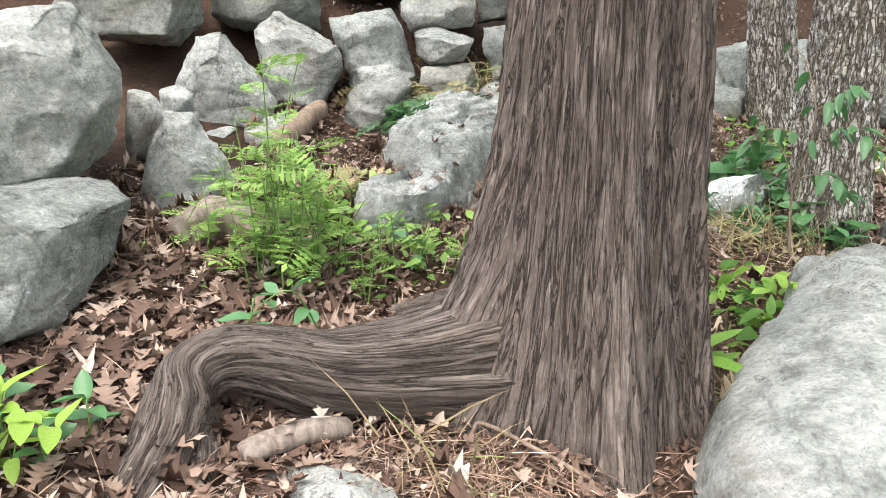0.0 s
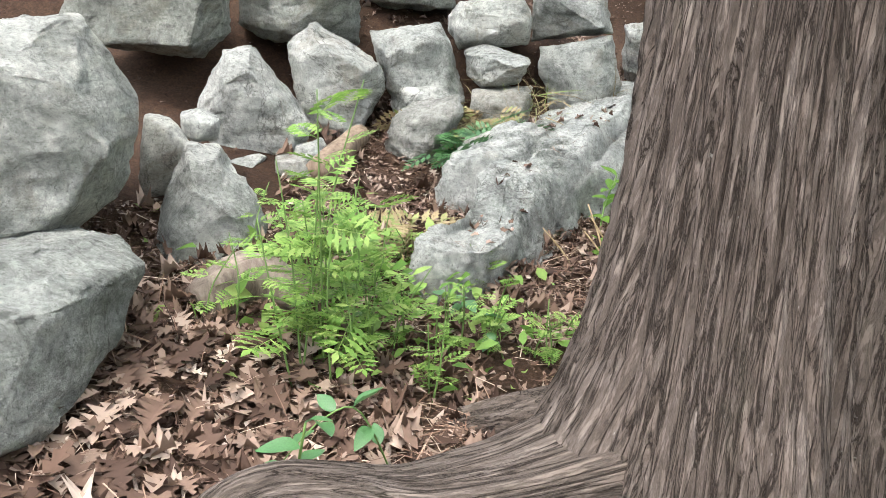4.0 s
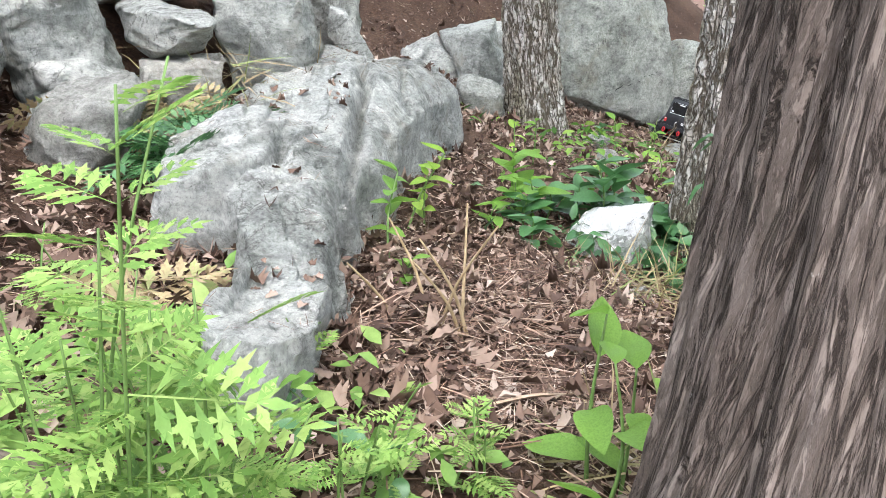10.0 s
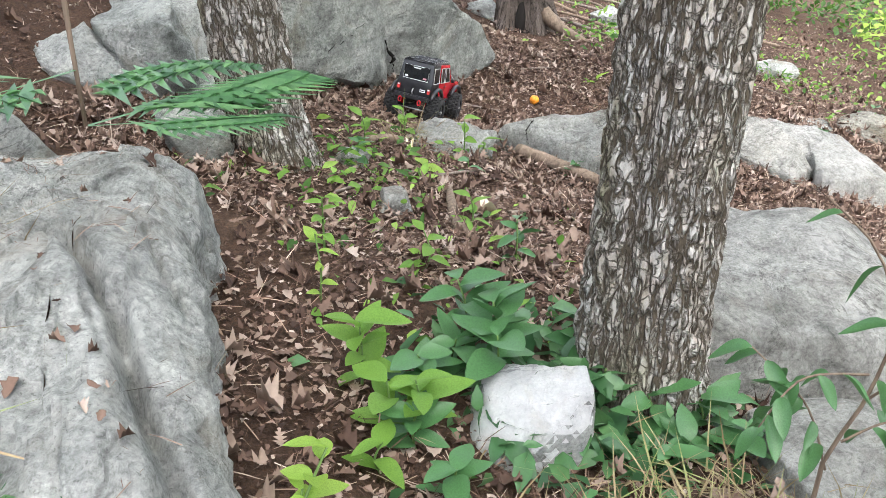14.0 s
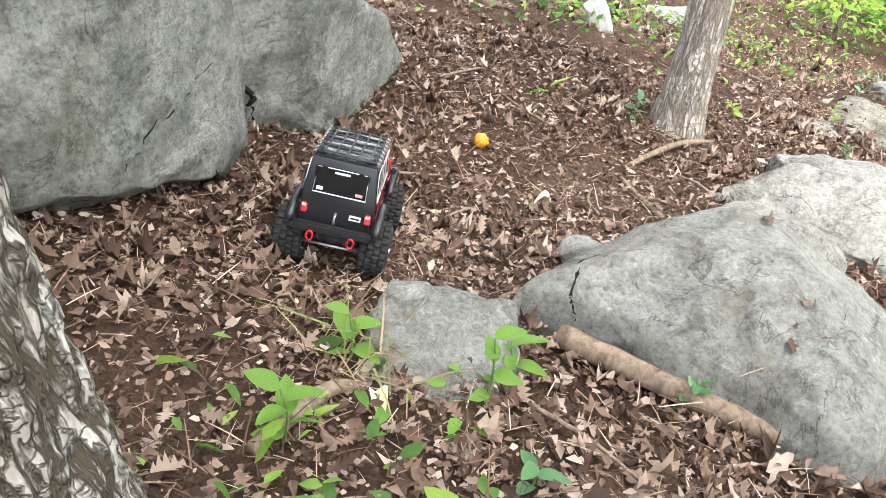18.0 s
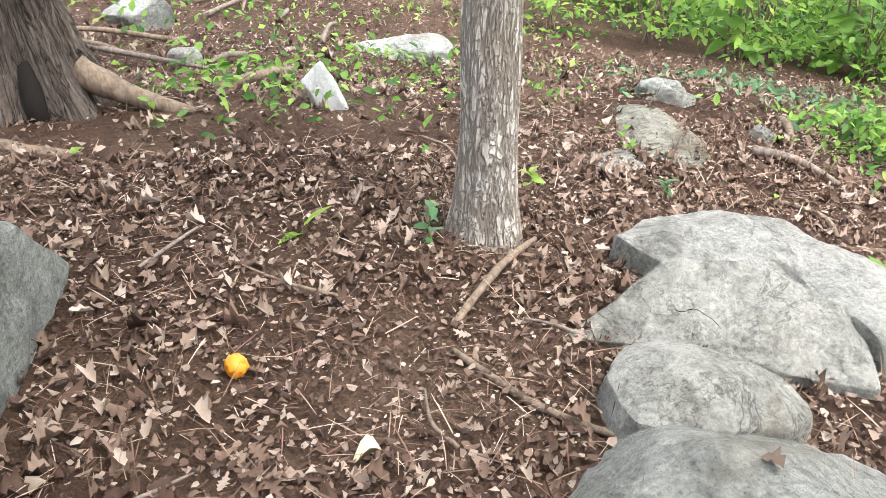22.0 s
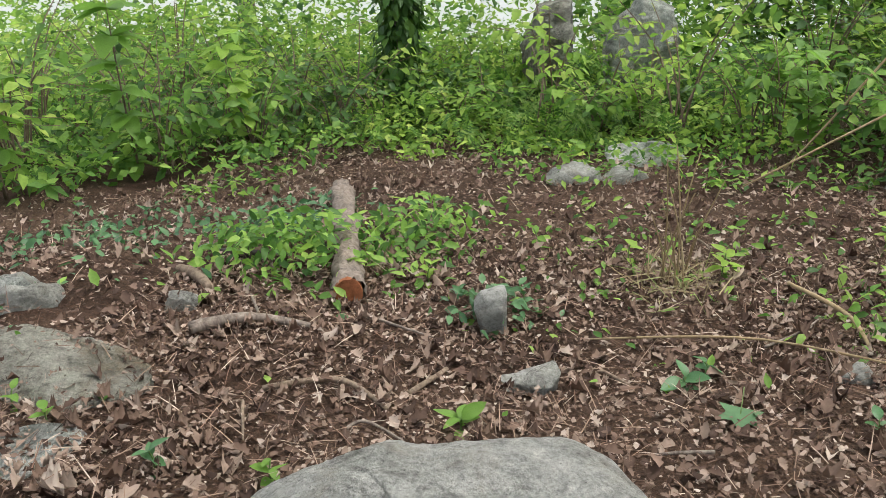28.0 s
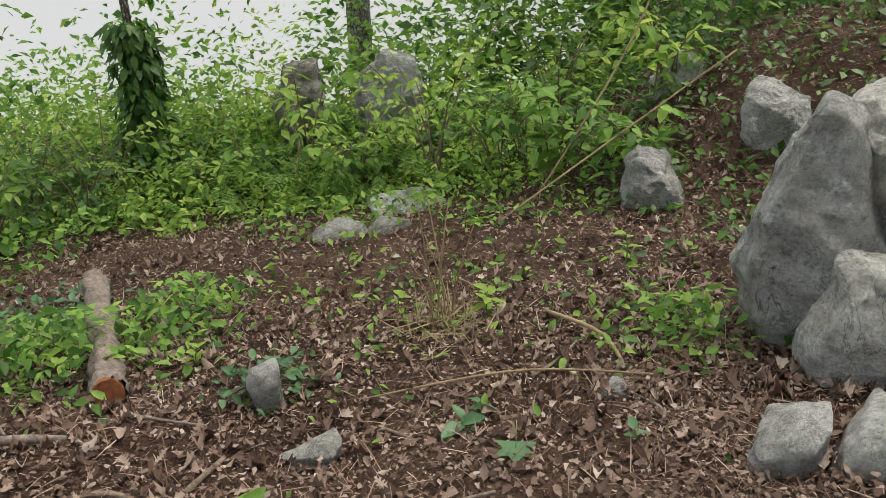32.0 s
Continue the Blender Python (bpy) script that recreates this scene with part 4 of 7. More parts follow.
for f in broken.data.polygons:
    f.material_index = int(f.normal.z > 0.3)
hewn("boulder", (2.42, 0.95), -202.3, [(-0.109, 0.236), (-0.189, 0.128), (-0.219, 0.018), (-0.274, -0.206), (-0.242, -0.329), (-0.155, -0.46), (0.033, -0.6), (0.067, -0.133), (-0.038, 0.195)], 0.34, 325, "tall jagged pale grey boulder beside the leaf-covered slope", PALE_LIFTED, wear=0.005, crag=1.3)
hewn("boulder", (2.28, 0.85), -204.7, [(-0.173, 0.176), (-0.148, 0.21), (-0.01, 0.263), (0.2, 0.22), (0.3, -0.3), (0.2, -0.45), (-0.063, -0.45)], 0.45, 345, "upright pale grey boulder behind a jagged one", PALE_LIFTED, wear=0.005, crag=1.4)
hewn("rock", (2.45, 1.1), -203.2, [(-0.116, -0.278), (-0.097, -0.496), (-0.054, -0.62), (0.18, -0.6), (0.2, -0.268), (0.069, -0.087), (-0.044, -0.085)], 0.3, 326, "pale grey block leaning on a tall boulder", PALE_LIFTED, wear=0.005, crag=1.2)
hewn("rock", (2.68, 1.5), -201.1, [(-0.09, -0.41), (-0.07, -0.28), (-0.01, -0.22), (0.06, -0.21), (0.06, -0.34), (0.02, -0.41)], 0.16, 327, "pale pointed stone at the foot of a boulder", PALE_LIFTED)
hewn("rock", (2.56, 1.52), -205.7, [(-0.07, -0.39), (-0.04, -0.26), (-0.01, -0.21), (0.08, -0.17), (0.11, -0.33)], 0.2, 328, "pale pointed stone at the foot of a boulder", PALE_LIFTED)
hewn("boulder", (2.66, -0.5), -189.2, [(-0.125, -0.42), (-0.078, -0.36), (0.036, -0.38), (0.131, -0.52), (0.21, -0.682), (0.107, -0.75), (0.018, -0.75), (-0.132, -0.6)], 0.35, 106, "pale grey rib of rock running down the slope", PALE, wear=0.005, crag=1.5)
hewn("rock", (2.6, -1.5), -187.8, [(0.026, -0.291), (0.197, -0.142), (0.331, -0.208), (0.342, -0.5), (0.177, -0.6), (0.037, -0.5)], 0.3, 330, "pale grey rock high on the slope", PALE_LIFTED, crag=1.5)
hewn("rock", (2.3, -0.8), -193.9, [(0.021, -0.176), (0.071, -0.132), (0.298, -0.174), (0.324, -0.255), (0.3, -0.5), (0.062, -0.5)], 0.35, 331, "pale grey slab high on the slope", PALE_LIFTED, crag=1.5)
hewn("boulder", (4.72, -2.3), -163.5, [(-0.07, -0.69), (0.03, -0.43), (0.23, -0.38), (0.28, -0.59), (0.19, -0.92), (-0.03, -0.9)], 0.4, 331, "dark cracked boulder among green undergrowth on the slope", DARK, crag=1.6)
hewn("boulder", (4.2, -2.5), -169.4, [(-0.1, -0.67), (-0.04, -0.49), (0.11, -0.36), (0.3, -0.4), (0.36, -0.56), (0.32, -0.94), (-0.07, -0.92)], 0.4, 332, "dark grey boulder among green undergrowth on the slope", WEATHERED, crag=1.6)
hewn("stone", (3.88, 1.0), -161.6, [(-0.04, -0.51), (-0.02, -0.47), (0.05, -0.47), (0.06, -0.61), (-0.01, -0.64)], 0.1, 334, "pale upright block of stone among dead leaves", PALE, wear=0.004)
hewn("stone", (3.68, 1.25), -165.3, [(-0.08, -0.54), (0.07, -0.51), (0.07, -0.55), (-0.01, -0.62), (-0.05, -0.63)], 0.1, 335, "pale angular stone lying among dead leaves", PALE, wear=0.004)
hewn("rock", (4.72, 2.84), -97.9, [(-0.12, -0.13), (-0.05, -0.07), (0.0, -0.15), (0.04, -0.27), (-0.06, -0.26)], 0.1, 336, "pointed pale stone standing in dead leaves", FRESH, wear=0.004)
hewn("rock", (2.27, 3.2), -88, [(-0.15, -0.02), (-0.13, 0.045), (0.0, 0.035), (0.13, 0.0), (0.15, -0.06), (0.1, -0.14), (-0.13, -0.14)], 0.26, 337, "pale angular stone resting against a boulder", PALE, wear=0.004)


# ---- trees ----
def lathe_trunk(name, profile, lean, rings, sides, mat, relief, flare=(), seed=0):
    """A trunk as a tapered tube: profile rows of height and radius, flare rows of angle, reach, width and height."""
    hs = np.array([q[0] for q in profile])
    rs = np.array([q[1] for q in profile])
    zz = np.concatenate([np.linspace(hs[0], min(1.6, hs[-1]), int(rings * 0.8)), np.linspace(1.6, hs[-1], int(rings * 0.2) + 2)[1:]]) if hs[-1] > 1.6 else np.linspace(hs[0], hs[-1], rings)
    verts, uvs = [], []
    for z in zz:
        r0 = float(np.interp(z, hs, rs))
        for k in range(sides + 1):
            a = 2 * math.pi * k / sides
            r = r0
            for ang, reach, wid, hi in flare:
                da = (a - ang + math.pi) % (2 * math.pi) - math.pi
                r += reach * math.exp(-(da / wid) ** 2) * math.exp(-max(z - hs[0], 0) / hi)
            r += relief(a, z, r, seed)
            verts.append((lean[0] * z + r * math.cos(a), lean[1] * z + r * math.sin(a), z))
            uvs.append((a * rs[len(rs) // 2], z))
    n = sides + 1
    faces = [(i * n + k, i * n + k + 1, (i + 1) * n + k + 1, (i + 1) * n + k) for i in range(len(zz) - 1) for k in range(sides)]
    me = smooth_mesh(name, verts, faces, mat)
    lay = me.uv_layers.new(name="UVMap")
    vi = np.empty(len(me.loops), np.int32)
    me.loops.foreach_get("vertex_index", vi)
    lay.data.foreach_set("uv", np.array(uvs)[vi].ravel())
    return me


def cedar_relief(a, z, r, seed):
    t = a + 0.35 * z
    u = Vector((math.cos(t) * 3.2, math.sin(t) * 3.2, z * 0.55 + seed))
    f = Vector((math.cos(t) * 11, math.sin(t) * 11, z * 1.3 + seed))
    gather = 1 + 4.0 * max(0.0, r - 0.2)
    fold = Vector((math.cos(t) * 5.5, math.sin(t) * 5.5, z * 1.1 + seed + 9))
    return 0.022 * noise.fractal(u, 1.0, 2.0, 2) + 0.012 * gather * noise.noise(fold) - 0.013 * gather * (1 - abs(noise.noise(f))) ** 4 - 0.007 * (1 - abs(noise.noise(f * 2.3))) ** 4


def plate_relief(a, z, r, seed):
    u = Vector((math.cos(a) * 2, math.sin(a) * 2, z * 2 + seed))
    c = Vector((math.cos(a) * 5.0, math.sin(a) * 5.0, z * 16 + seed))
    d = noise.voronoi(c + 0.4 * noise.noise_vector(c * 0.6))[0]
    return 0.012 * noise.noise(u) + 0.009 * min(1.0, (d[1] - d[0]) * 2.5) - 0.006


def soft_relief(a, z, r, seed):
    u = Vector((math.cos(a) * 2, math.sin(a) * 2, z * 3 + seed))
    f = Vector((math.cos(a) * 12, math.sin(a) * 12, z * 9 + seed))
    return 0.008 * noise.noise(u) - 0.004 * abs(noise.noise(f))


def tree_top(parent, height, lean, radius, seed, leafmat, spread=1.6):
    """Limbs and a loose crown of small leaves, above head height."""
    rnd = np.random.RandomState(seed)
    tips = []
    for k in range(7):
        a, h = 2.4 * k + rnd.rand(), height * (0.6 + 0.055 * k)
        base = np.array([lean[0] * h, lean[1] * h, h])
        out = np.array([math.cos(a), math.sin(a), 0.55 + 0.4 * rnd.rand()]) * spread * (0.7 + 0.5 * rnd.rand())
        pts = curve_points([base, base + out * 0.45 + (0, 0, 0.1), base + out], 7)
        part("limb", smooth_mesh("limb", *tube(pts, np.linspace(radius * 0.45, 0.012, 7), 7), OAK), OAK, parent)
        tips += [base + out * s for s in (0.55, 0.8, 1.0)]
    tips = np.array(tips)
    n = 1500
    pos = tips[rnd.randint(0, len(tips), n)] + rnd.normal(size=(n, 3)) * (0.42, 0.42, 0.3)
    crown = strewn("crown", KITE, pos, turns(rnd.rand(n) * 6.28, rnd.normal(size=n) * 0.6, rnd.normal(size=n) * 0.5), 0.1 + 0.07 * rnd.rand(n), leafmat, parent)
    crown["label"] = "loose crown of green leaves"


T1 = thing("cedar_tree", (-0.012, 1.49, gz(-0.012, 1.49)), "old cedar tree with stringy brown bark and arched roots", "tree")
part("trunk", lathe_trunk("trunk", [(-0.16, 0.23), (-0.04, 0.22), (0.06, 0.207), (0.15, 0.197), (0.3, 0.187), (0.5, 0.178), (0.7, 0.172), (1.4, 0.163), (3.0, 0.135), (4.6, 0.07)], (0.012, 0.0), 170, 260, CEDAR, cedar_relief,
     [(3.3, 0.62, 0.6, 0.19), (4.58, 0.2, 0.25, 0.3), (4.02, -0.06, 0.3, 0.16), (5.4, 0.06, 0.3, 0.25), (2.2, 0.08, 0.5, 0.2), (0.4, 0.05, 0.6, 0.2)], 3), CEDAR, T1, "stringy grey-brown bark with a flared foot")


def cedar_root(points, radii, label):
    pts = curve_points(points, 40)
    rad = np.interp(np.linspace(0, 1, 40), np.linspace(0, 1, len(radii)), radii)
    v, f = tube(pts, rad, 28)
    v = np.array(v)
    k = np.arange(len(v)) % 28
    i = np.arange(len(v)) // 28
    amp = np.array([noise.noise(Vector((math.cos(2 * math.pi * a / 28) * 3.5, math.sin(2 * math.pi * a / 28) * 3.5, b * 0.06))) for a, b in zip(k, i)])
    c = np.repeat(pts, 28, 0)
    v = c + (v - c) * (1 + 0.3 * amp)[:, None]
    me = smooth_mesh("root", v - np.array(T1.matrix_world.translation), f, CEDAR)
    lay = me.uv_layers.new(name="UVMap")
    vi = np.empty(len(me.loops), np.int32)
    me.loops.foreach_get("vertex_index", vi)
    uv = np.stack([k / 28 * 0.36 + 3.0, i * 0.02], -1)
    lay.data.foreach_set("uv", uv[vi].ravel())
    part("root", me, CEDAR, T1, label)


cedar_root([(-0.06, 1.5, 0.1), (-0.2, 1.46, 0.1), (-0.37, 1.4, 0.12), (-0.507, 1.35, 0.153), (-0.595, 1.34, 0.185), (-0.664, 1.335, 0.198), (-0.716, 1.32, 0.178), (-0.743, 1.28, 0.136), (-0.768, 1.22, 0.09), (-0.81, 1.14, 0.045)], [0.15, 0.13, 0.088, 0.066, 0.055, 0.05, 0.05, 0.048, 0.046, 0.044], "thick arched surface root")
cedar_root([(-0.725, 1.29, 0.13), (-0.708, 1.25, 0.085), (-0.695, 1.18, 0.035)], [0.036, 0.034, 0.03], "forked root end")
cedar_root([(-0.05, 1.52, 0.13), (-0.2, 1.6, 0.12), (-0.3, 1.65, 0.1), (-0.4, 1.69, 0.07)], [0.1, 0.075, 0.05, 0.03], "low root running into the weeds")
part("bark_strip", smooth_mesh("bark_strip", *tube(curve_points([(0.185, 0.07, 0.62), (0.205, 0.08, 0.5), (0.24, 0.09, 0.4), (0.285, 0.1, 0.29)], 12), np.linspace(0.008, 0.004, 12), 6, wob=0.4), STICK), None, T1, "loose dark strip of bark hanging from the trunk")
# no opening in the root: a near-black stub paints the hole's shade
part("hole_plug", smooth_mesh("hole_plug", *tube([(-0.54, -0.205, 0.062), (-0.535, -0.19, 0.07)], [0.02, 0.016], 12, wob=0.4), plain("hole_shade", (0.012, 0.01, 0.008), 1.0)), None, T1, "solid dark plug coloured as shade in a hole under the root")
tree_top(T1, 4.4, (0.02, 0.0), 0.09, 5, IVY_SHADE)

T2 = thing("oak_tree", (1.668, 3.484, gz(1.668, 3.484)), "oak tree with grey plated bark beside the outcrop", "tree")
part("trunk", lathe_trunk("trunk", [(-0.1, 0.14), (0.05, 0.118), (0.2, 0.106), (0.8, 0.097), (3.5, 0.075), (5.0, 0.03)], (-0.065, 0.1), 170, 110, OAK, plate_relief, [(3.9, 0.04, 0.5, 0.12), (5.5, 0.03, 0.5, 0.12)], 7), OAK, T2)
tree_top(T2, 4.8, (-0.065, 0.1), 0.06, 6, GREEN)

T3 = thing("oak_tree", (1.1, 2.322, gz(1.1, 2.322)), "stout oak tree with deeply cracked grey and brown bark", "tree")
part("trunk", lathe_trunk("trunk", [(-0.1, 0.145), (0.05, 0.126), (0.2, 0.113), (0.8, 0.104), (3.5, 0.078), (5.2, 0.03)], (0.0, -0.01), 190, 130, OAK, plate_relief, [(3.4, 0.04, 0.5, 0.1), (5.0, 0.05, 0.4, 0.1), (1.4, 0.04, 0.5, 0.1)], 13), OAK, T3)
tree_top(T3, 5.0, (0.0, -0.01), 0.07, 8, GREEN)

T4 = thing("young_tree", (3.93, 2.615, gz(3.93, 2.615)), "slender young tree with smooth grey bark and knuckled roots", "tree")
part("trunk", lathe_trunk("trunk", [(-0.1, 0.11), (0.0, 0.092), (0.1, 0.078), (0.3, 0.068), (0.8, 0.063), (3.2, 0.045), (4.6, 0.02)], (0.0, -0.02), 110, 70, ASH, soft_relief, [(5.6, 0.06, 0.35, 0.1), (3.5, 0.03, 0.5, 0.1), (1.5, 0.03, 0.5, 0.1)], 17), ASH, T4)
rp = np.array([(0.06, -0.02, 0.04), (0.14, -0.06, 0.03), (0.24, -0.1, 0.02), (0.33, -0.12, -0.02)])
part("root", smooth_mesh("root", *tube(curve_points(rp, 12), np.linspace(0.035, 0.012, 12), 9, wob=0.2), ASH), ASH, T4, "knuckled surface root")
tree_top(T4, 4.4, (0.0, -0.02), 0.04, 9, GREEN)

T5 = thing("cedar_tree", (4.95, 3.76, gz(4.95, 3.76)), "cedar tree with a hollow in its brown stringy base", "tree")
part("trunk", lathe_trunk("trunk", [(-0.1, 0.22), (0.05, 0.19), (0.3, 0.15), (0.8, 0.13), (3.5, 0.1), (4.6, 0.05)], (0.0, 0.03), 80, 110, CEDAR, cedar_relief, [(3.85, 0.18, 0.3, 0.2), (2.85, 0.16, 0.3, 0.2), (4.9, 0.16, 0.3, 0.15), (0.5, 0.1, 0.5, 0.15)], 23), CEDAR, T5)
# the slit between the buttresses is a solid plug with shade as its colour
hb, hf = tube(curve_points([(-0.19, -0.04, 0.0), (-0.17, -0.035, 0.1), (-0.13, -0.03, 0.22)], 8), [0.02, 0.032, 0.036, 0.036, 0.032, 0.026, 0.02, 0.008], 10)
part("hollow", smooth_mesh("hollow", hb, hf, plain("hollow_shade", (0.012, 0.009, 0.007), 1.0)), None, T5, "solid dark plug coloured as shade in a slit between buttresses")
for k, (a, b, c) in enumerate((((-0.08, -0.16, 0.12), (-0.14, -0.3, 0.05), (-0.23, -0.5, -0.01)), ((-0.3, 0.2, 0.03), (-0.45, -0.05, 0.025), (-0.5, -0.25, 0.0)))):
    part("root", smooth_mesh("root", *tube(curve_points([a, b, c], 14), np.linspace(0.05, 0.018, 14), 9, wob=0.2, seed=k), STICK), STICK, T5, "long bare surface root")
tree_top(T5, 4.4, (0, 0.03), 0.06, 10, IVY_SHADE)


# ---- sticks and logs ----
def stick(name, points, radii, label, mat=STICK, sides=9, lift=0.0, seed=1):
    pts = np.array([(x, y, gz(x, y) + h + lift) for x, y, h in points])
    c = pts.mean(0)
    ob = new(name, smooth_mesh(name, *tube(curve_points(pts - c, max(8, 4 * len(pts))), np.interp(np.linspace(0, 1, max(8, 4 * len(pts))), np.linspace(0, 1, len(radii)), radii), sides, wob=0.18, seed=seed), mat))
    ob.location = c
    return tagged(ob, label, "stick" if name != "log" else "log")


stick("log", [(-0.53, 2.69, 0.03), (-0.38, 2.97, 0.05)], [0.034, 0.036, 0.03], "short weathered brown log leaning on the rock pile", STICK, 12)
stick("log", [(-0.78, 1.98, 0.0), (-0.69, 2.03, 0.035), (-0.56, 2.0, 0.0)], [0.045, 0.055, 0.035], "weathered brown root stump half buried in leaves", LOGWOOD, 14)
stick("stick", [(-0.65, 1.22, 0.02), (-0.57, 1.25, 0.03), (-0.49, 1.28, 0.02)], [0.018, 0.022, 0.017], "short piece of pale rotten wood on the ground", LOGWOOD)
stick("log", [(2.5, 3.0, 0.03), (2.4, 2.8, 0.03), (2.33, 2.6, 0.02)], [0.024, 0.022, 0.02], "weathered grey-brown log lying along a boulder", STICK, 10)
stick("stick", [(1.55, 2.86, 0.015), (1.68, 2.93, 0.02), (1.83, 3.0, 0.015)], [0.014, 0.015, 0.01], "bare fallen stick on the leaf litter")
stick("stick", [(3.57, 2.8, 0.01), (3.72, 2.65, 0.03), (3.88, 2.5, 0.02)], [0.008, 0.01, 0.006], "thin fallen branch at the foot of a tree")
stick("stick", [(3.5, 2.82, 0.01), (3.3, 2.72, 0.012), (3.15, 2.6, 0.01)], [0.007, 0.008, 0.005], "thin dark twig on the leaf litter")
stick("stick", [(4.82, 1.115, 0.02), (4.74, 1.14, 0.03), (4.66, 1.18, 0.02)], [0.014, 0.018, 0.012], "dark broken branch on the soil")
stick("stick", [(4.82, 0.92, 0.02), (4.72, 0.82, 0.02)], [0.016, 0.014], "charred dark stick on the soil", plain("charred_wood", (0.04, 0.032, 0.028), 0.9))
stick("stick", [(3.94, 1.4, 0.01), (3.9, 1.25, 0.015)], [0.008, 0.006], "short brown twig on the leaves")
stick("stick", [(4.55, 1.42, 0.02), (4.45, 1.3, 0.03), (4.3, 1.24, 0.02)], [0.018, 0.014, 0.008], "crooked pale branch on the leaves", LOGWOOD)
stick("stick", [(4.25, 1.55, 0.01), (4.1, 1.45, 0.02), (3.95, 1.5, 0.01)], [0.007, 0.008, 0.005], "thin bare twig on the leaves")
stick("stick", [(3.6, 0.95, 0.02), (3.2, 0.95, 0.05), (2.85, 1.05, 0.02)], [0.003, 0.0035, 0.0025], "long thin trailing vine over the litter", STALK)
stick("stick", [(3.12, 0.6, 0.05), (2.98, 0.78, 0.05), (2.93, 0.95, 0.02)], [0.006, 0.006, 0.004], "thin pale bent twig in the weeds", STALK)
stick("stick", [(2.0, 3.42, 0.01), (2.15, 3.36, 0.02), (2.2, 3.32, 0.01)], [0.012, 0.014, 0.008], "short grey stick on the leaves")
stick("stick", [(4.95, 3.2, 0.02), (5.3, 3.05, 0.03), (5.6, 2.9, 0.02)], [0.02, 0.02, 0.012], "fallen branch across the slope")

frnd = np.random.RandomState(12)
for k in range(16):
    x, y, a, ln = 5.6 + 3.2 * frnd.rand(), 1.9 + 2.4 * frnd.rand(), frnd.rand() * 6.28, 0.15 + 0.35 * frnd.rand()
    dx, dy = math.cos(a) * ln, math.sin(a) * ln
    stick("stick", [(x - dx, y - dy, 0.02), (x + 0.05 * frnd.normal(), y, 0.05), (x + dx, y + dy, 0.03)], [0.014, 0.012, 0.006], "dry fallen branch lying on the leafy slope", LOGWOOD if k % 2 else STICK, 7, seed=k)
trnd = np.random.RandomState(9)
for k, (x, y) in enumerate(((3.3, 2.9), (3.5, 2.6), (3.05, 3.25), (3.75, 3.1), (4.1, 2.9), (3.9, 3.35), (4.4, 2.6), (3.2, 3.4), (2.0, 3.05), (2.2, 2.95), (1.6, 3.2), (1.9, 2.75), (4.2, 1.7), (3.9, 1.65), (4.5, 1.2), (3.5, 1.15), (3.1, 0.85), (3.3, 1.5), (3.7, 0.6), (4.1, 1.1), (2.9, 1.2), (3.4, 0.2), (5.2, 2.5), (5.0, 2.2), (-0.2, 1.25), (-0.5, 1.5), (-0.8, 1.4), (0.6, 2.3))):
    a, ln = trnd.rand() * 6.28, 0.1 + 0.16 * trnd.rand()
    dx, dy = math.cos(a) * ln / 2, math.sin(a) * ln / 2
    w = 0.02 * trnd.normal()
    tw = stick("twig", [(x - dx, y - dy, 0.016), (x + w, y - w, 0.024), (x + dx, y + dy, 0.018)], [0.0045, 0.004, 0.002], "thin dry twig lying on the leaf litter", LOGWOOD if k % 3 else STICK, 7, seed=k)
    tw["group"] = "fallen twigs"

log = thing("fallen_log", (0, 0, 0), "short pale fallen log with a reddish cut end in the weeds", "log")
lp = np.array([(4.31, 1.0, gz(4.31, 1.0) + 0.04), (4.57, 0.52, gz(4.57, 0.52) + 0.06), (4.88, -0.02, gz(4.88, -0.02) + 0.09)])
part("bark", smooth_mesh("bark", *tube(curve_points(lp, 30), 0.043 + 0.006 * np.sin(np.arange(30) * 0.9) * np.cos(np.arange(30) * 0.37), 22, cap=False, wob=0.5, seed=4), LOGWOOD), None, log)
d0 = (lp[0] - lp[1]) / np.linalg.norm(lp[0] - lp[1])
part("cut_end", smooth_mesh("cut_end", *tube([lp[0] - d0 * 0.01, lp[0] + d0 * 0.004], [0.044, 0.042], 20, wob=0.1, seed=5), CUTWOOD, False), None, log, "rotten reddish-brown cut face")
part("far_end", smooth_mesh("far_end", *tube([lp[2] + d0 * 0.01, lp[2] - d0 * 0.004], [0.04, 0.038], 20), LOGWOOD, False), None, log)


# ---- backdrop beyond the drop: an added glowing sheet in place of pale sky ----
m, nt, b = material("glowing_backdrop", 1.0, 0.0)
# the sheet gives its own light; the pale brightness is emission
em = node(nt, "Emission", Strength=BACKDROP_GLOW)
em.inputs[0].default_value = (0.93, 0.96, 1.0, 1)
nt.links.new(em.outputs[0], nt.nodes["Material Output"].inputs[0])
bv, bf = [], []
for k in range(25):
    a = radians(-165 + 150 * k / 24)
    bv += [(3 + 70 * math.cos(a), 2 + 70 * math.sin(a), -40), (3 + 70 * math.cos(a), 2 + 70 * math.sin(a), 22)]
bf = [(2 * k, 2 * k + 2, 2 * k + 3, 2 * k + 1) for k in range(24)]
tagged(new("backdrop", smooth_mesh("backdrop", bv, bf, m)), "added glowing sheet standing in for bright sky beyond the trees", "backdrop", kind="structure")


# ---- radio-controlled car ----
CAR_RED = plain("glossy_red_shell", (0.5, 0.012, 0.02), 0.22, 0, 40, 0.04, 0.6)
CAR_BLACK = plain("satin_black_shell", (0.016, 0.016, 0.018), 0.35, 0, 60, 0.08, 0.5)
CAR_GLASS = plain("smoked_window", (0.012, 0.013, 0.014), 0.08, 0, 30, 0.02, 0.6)
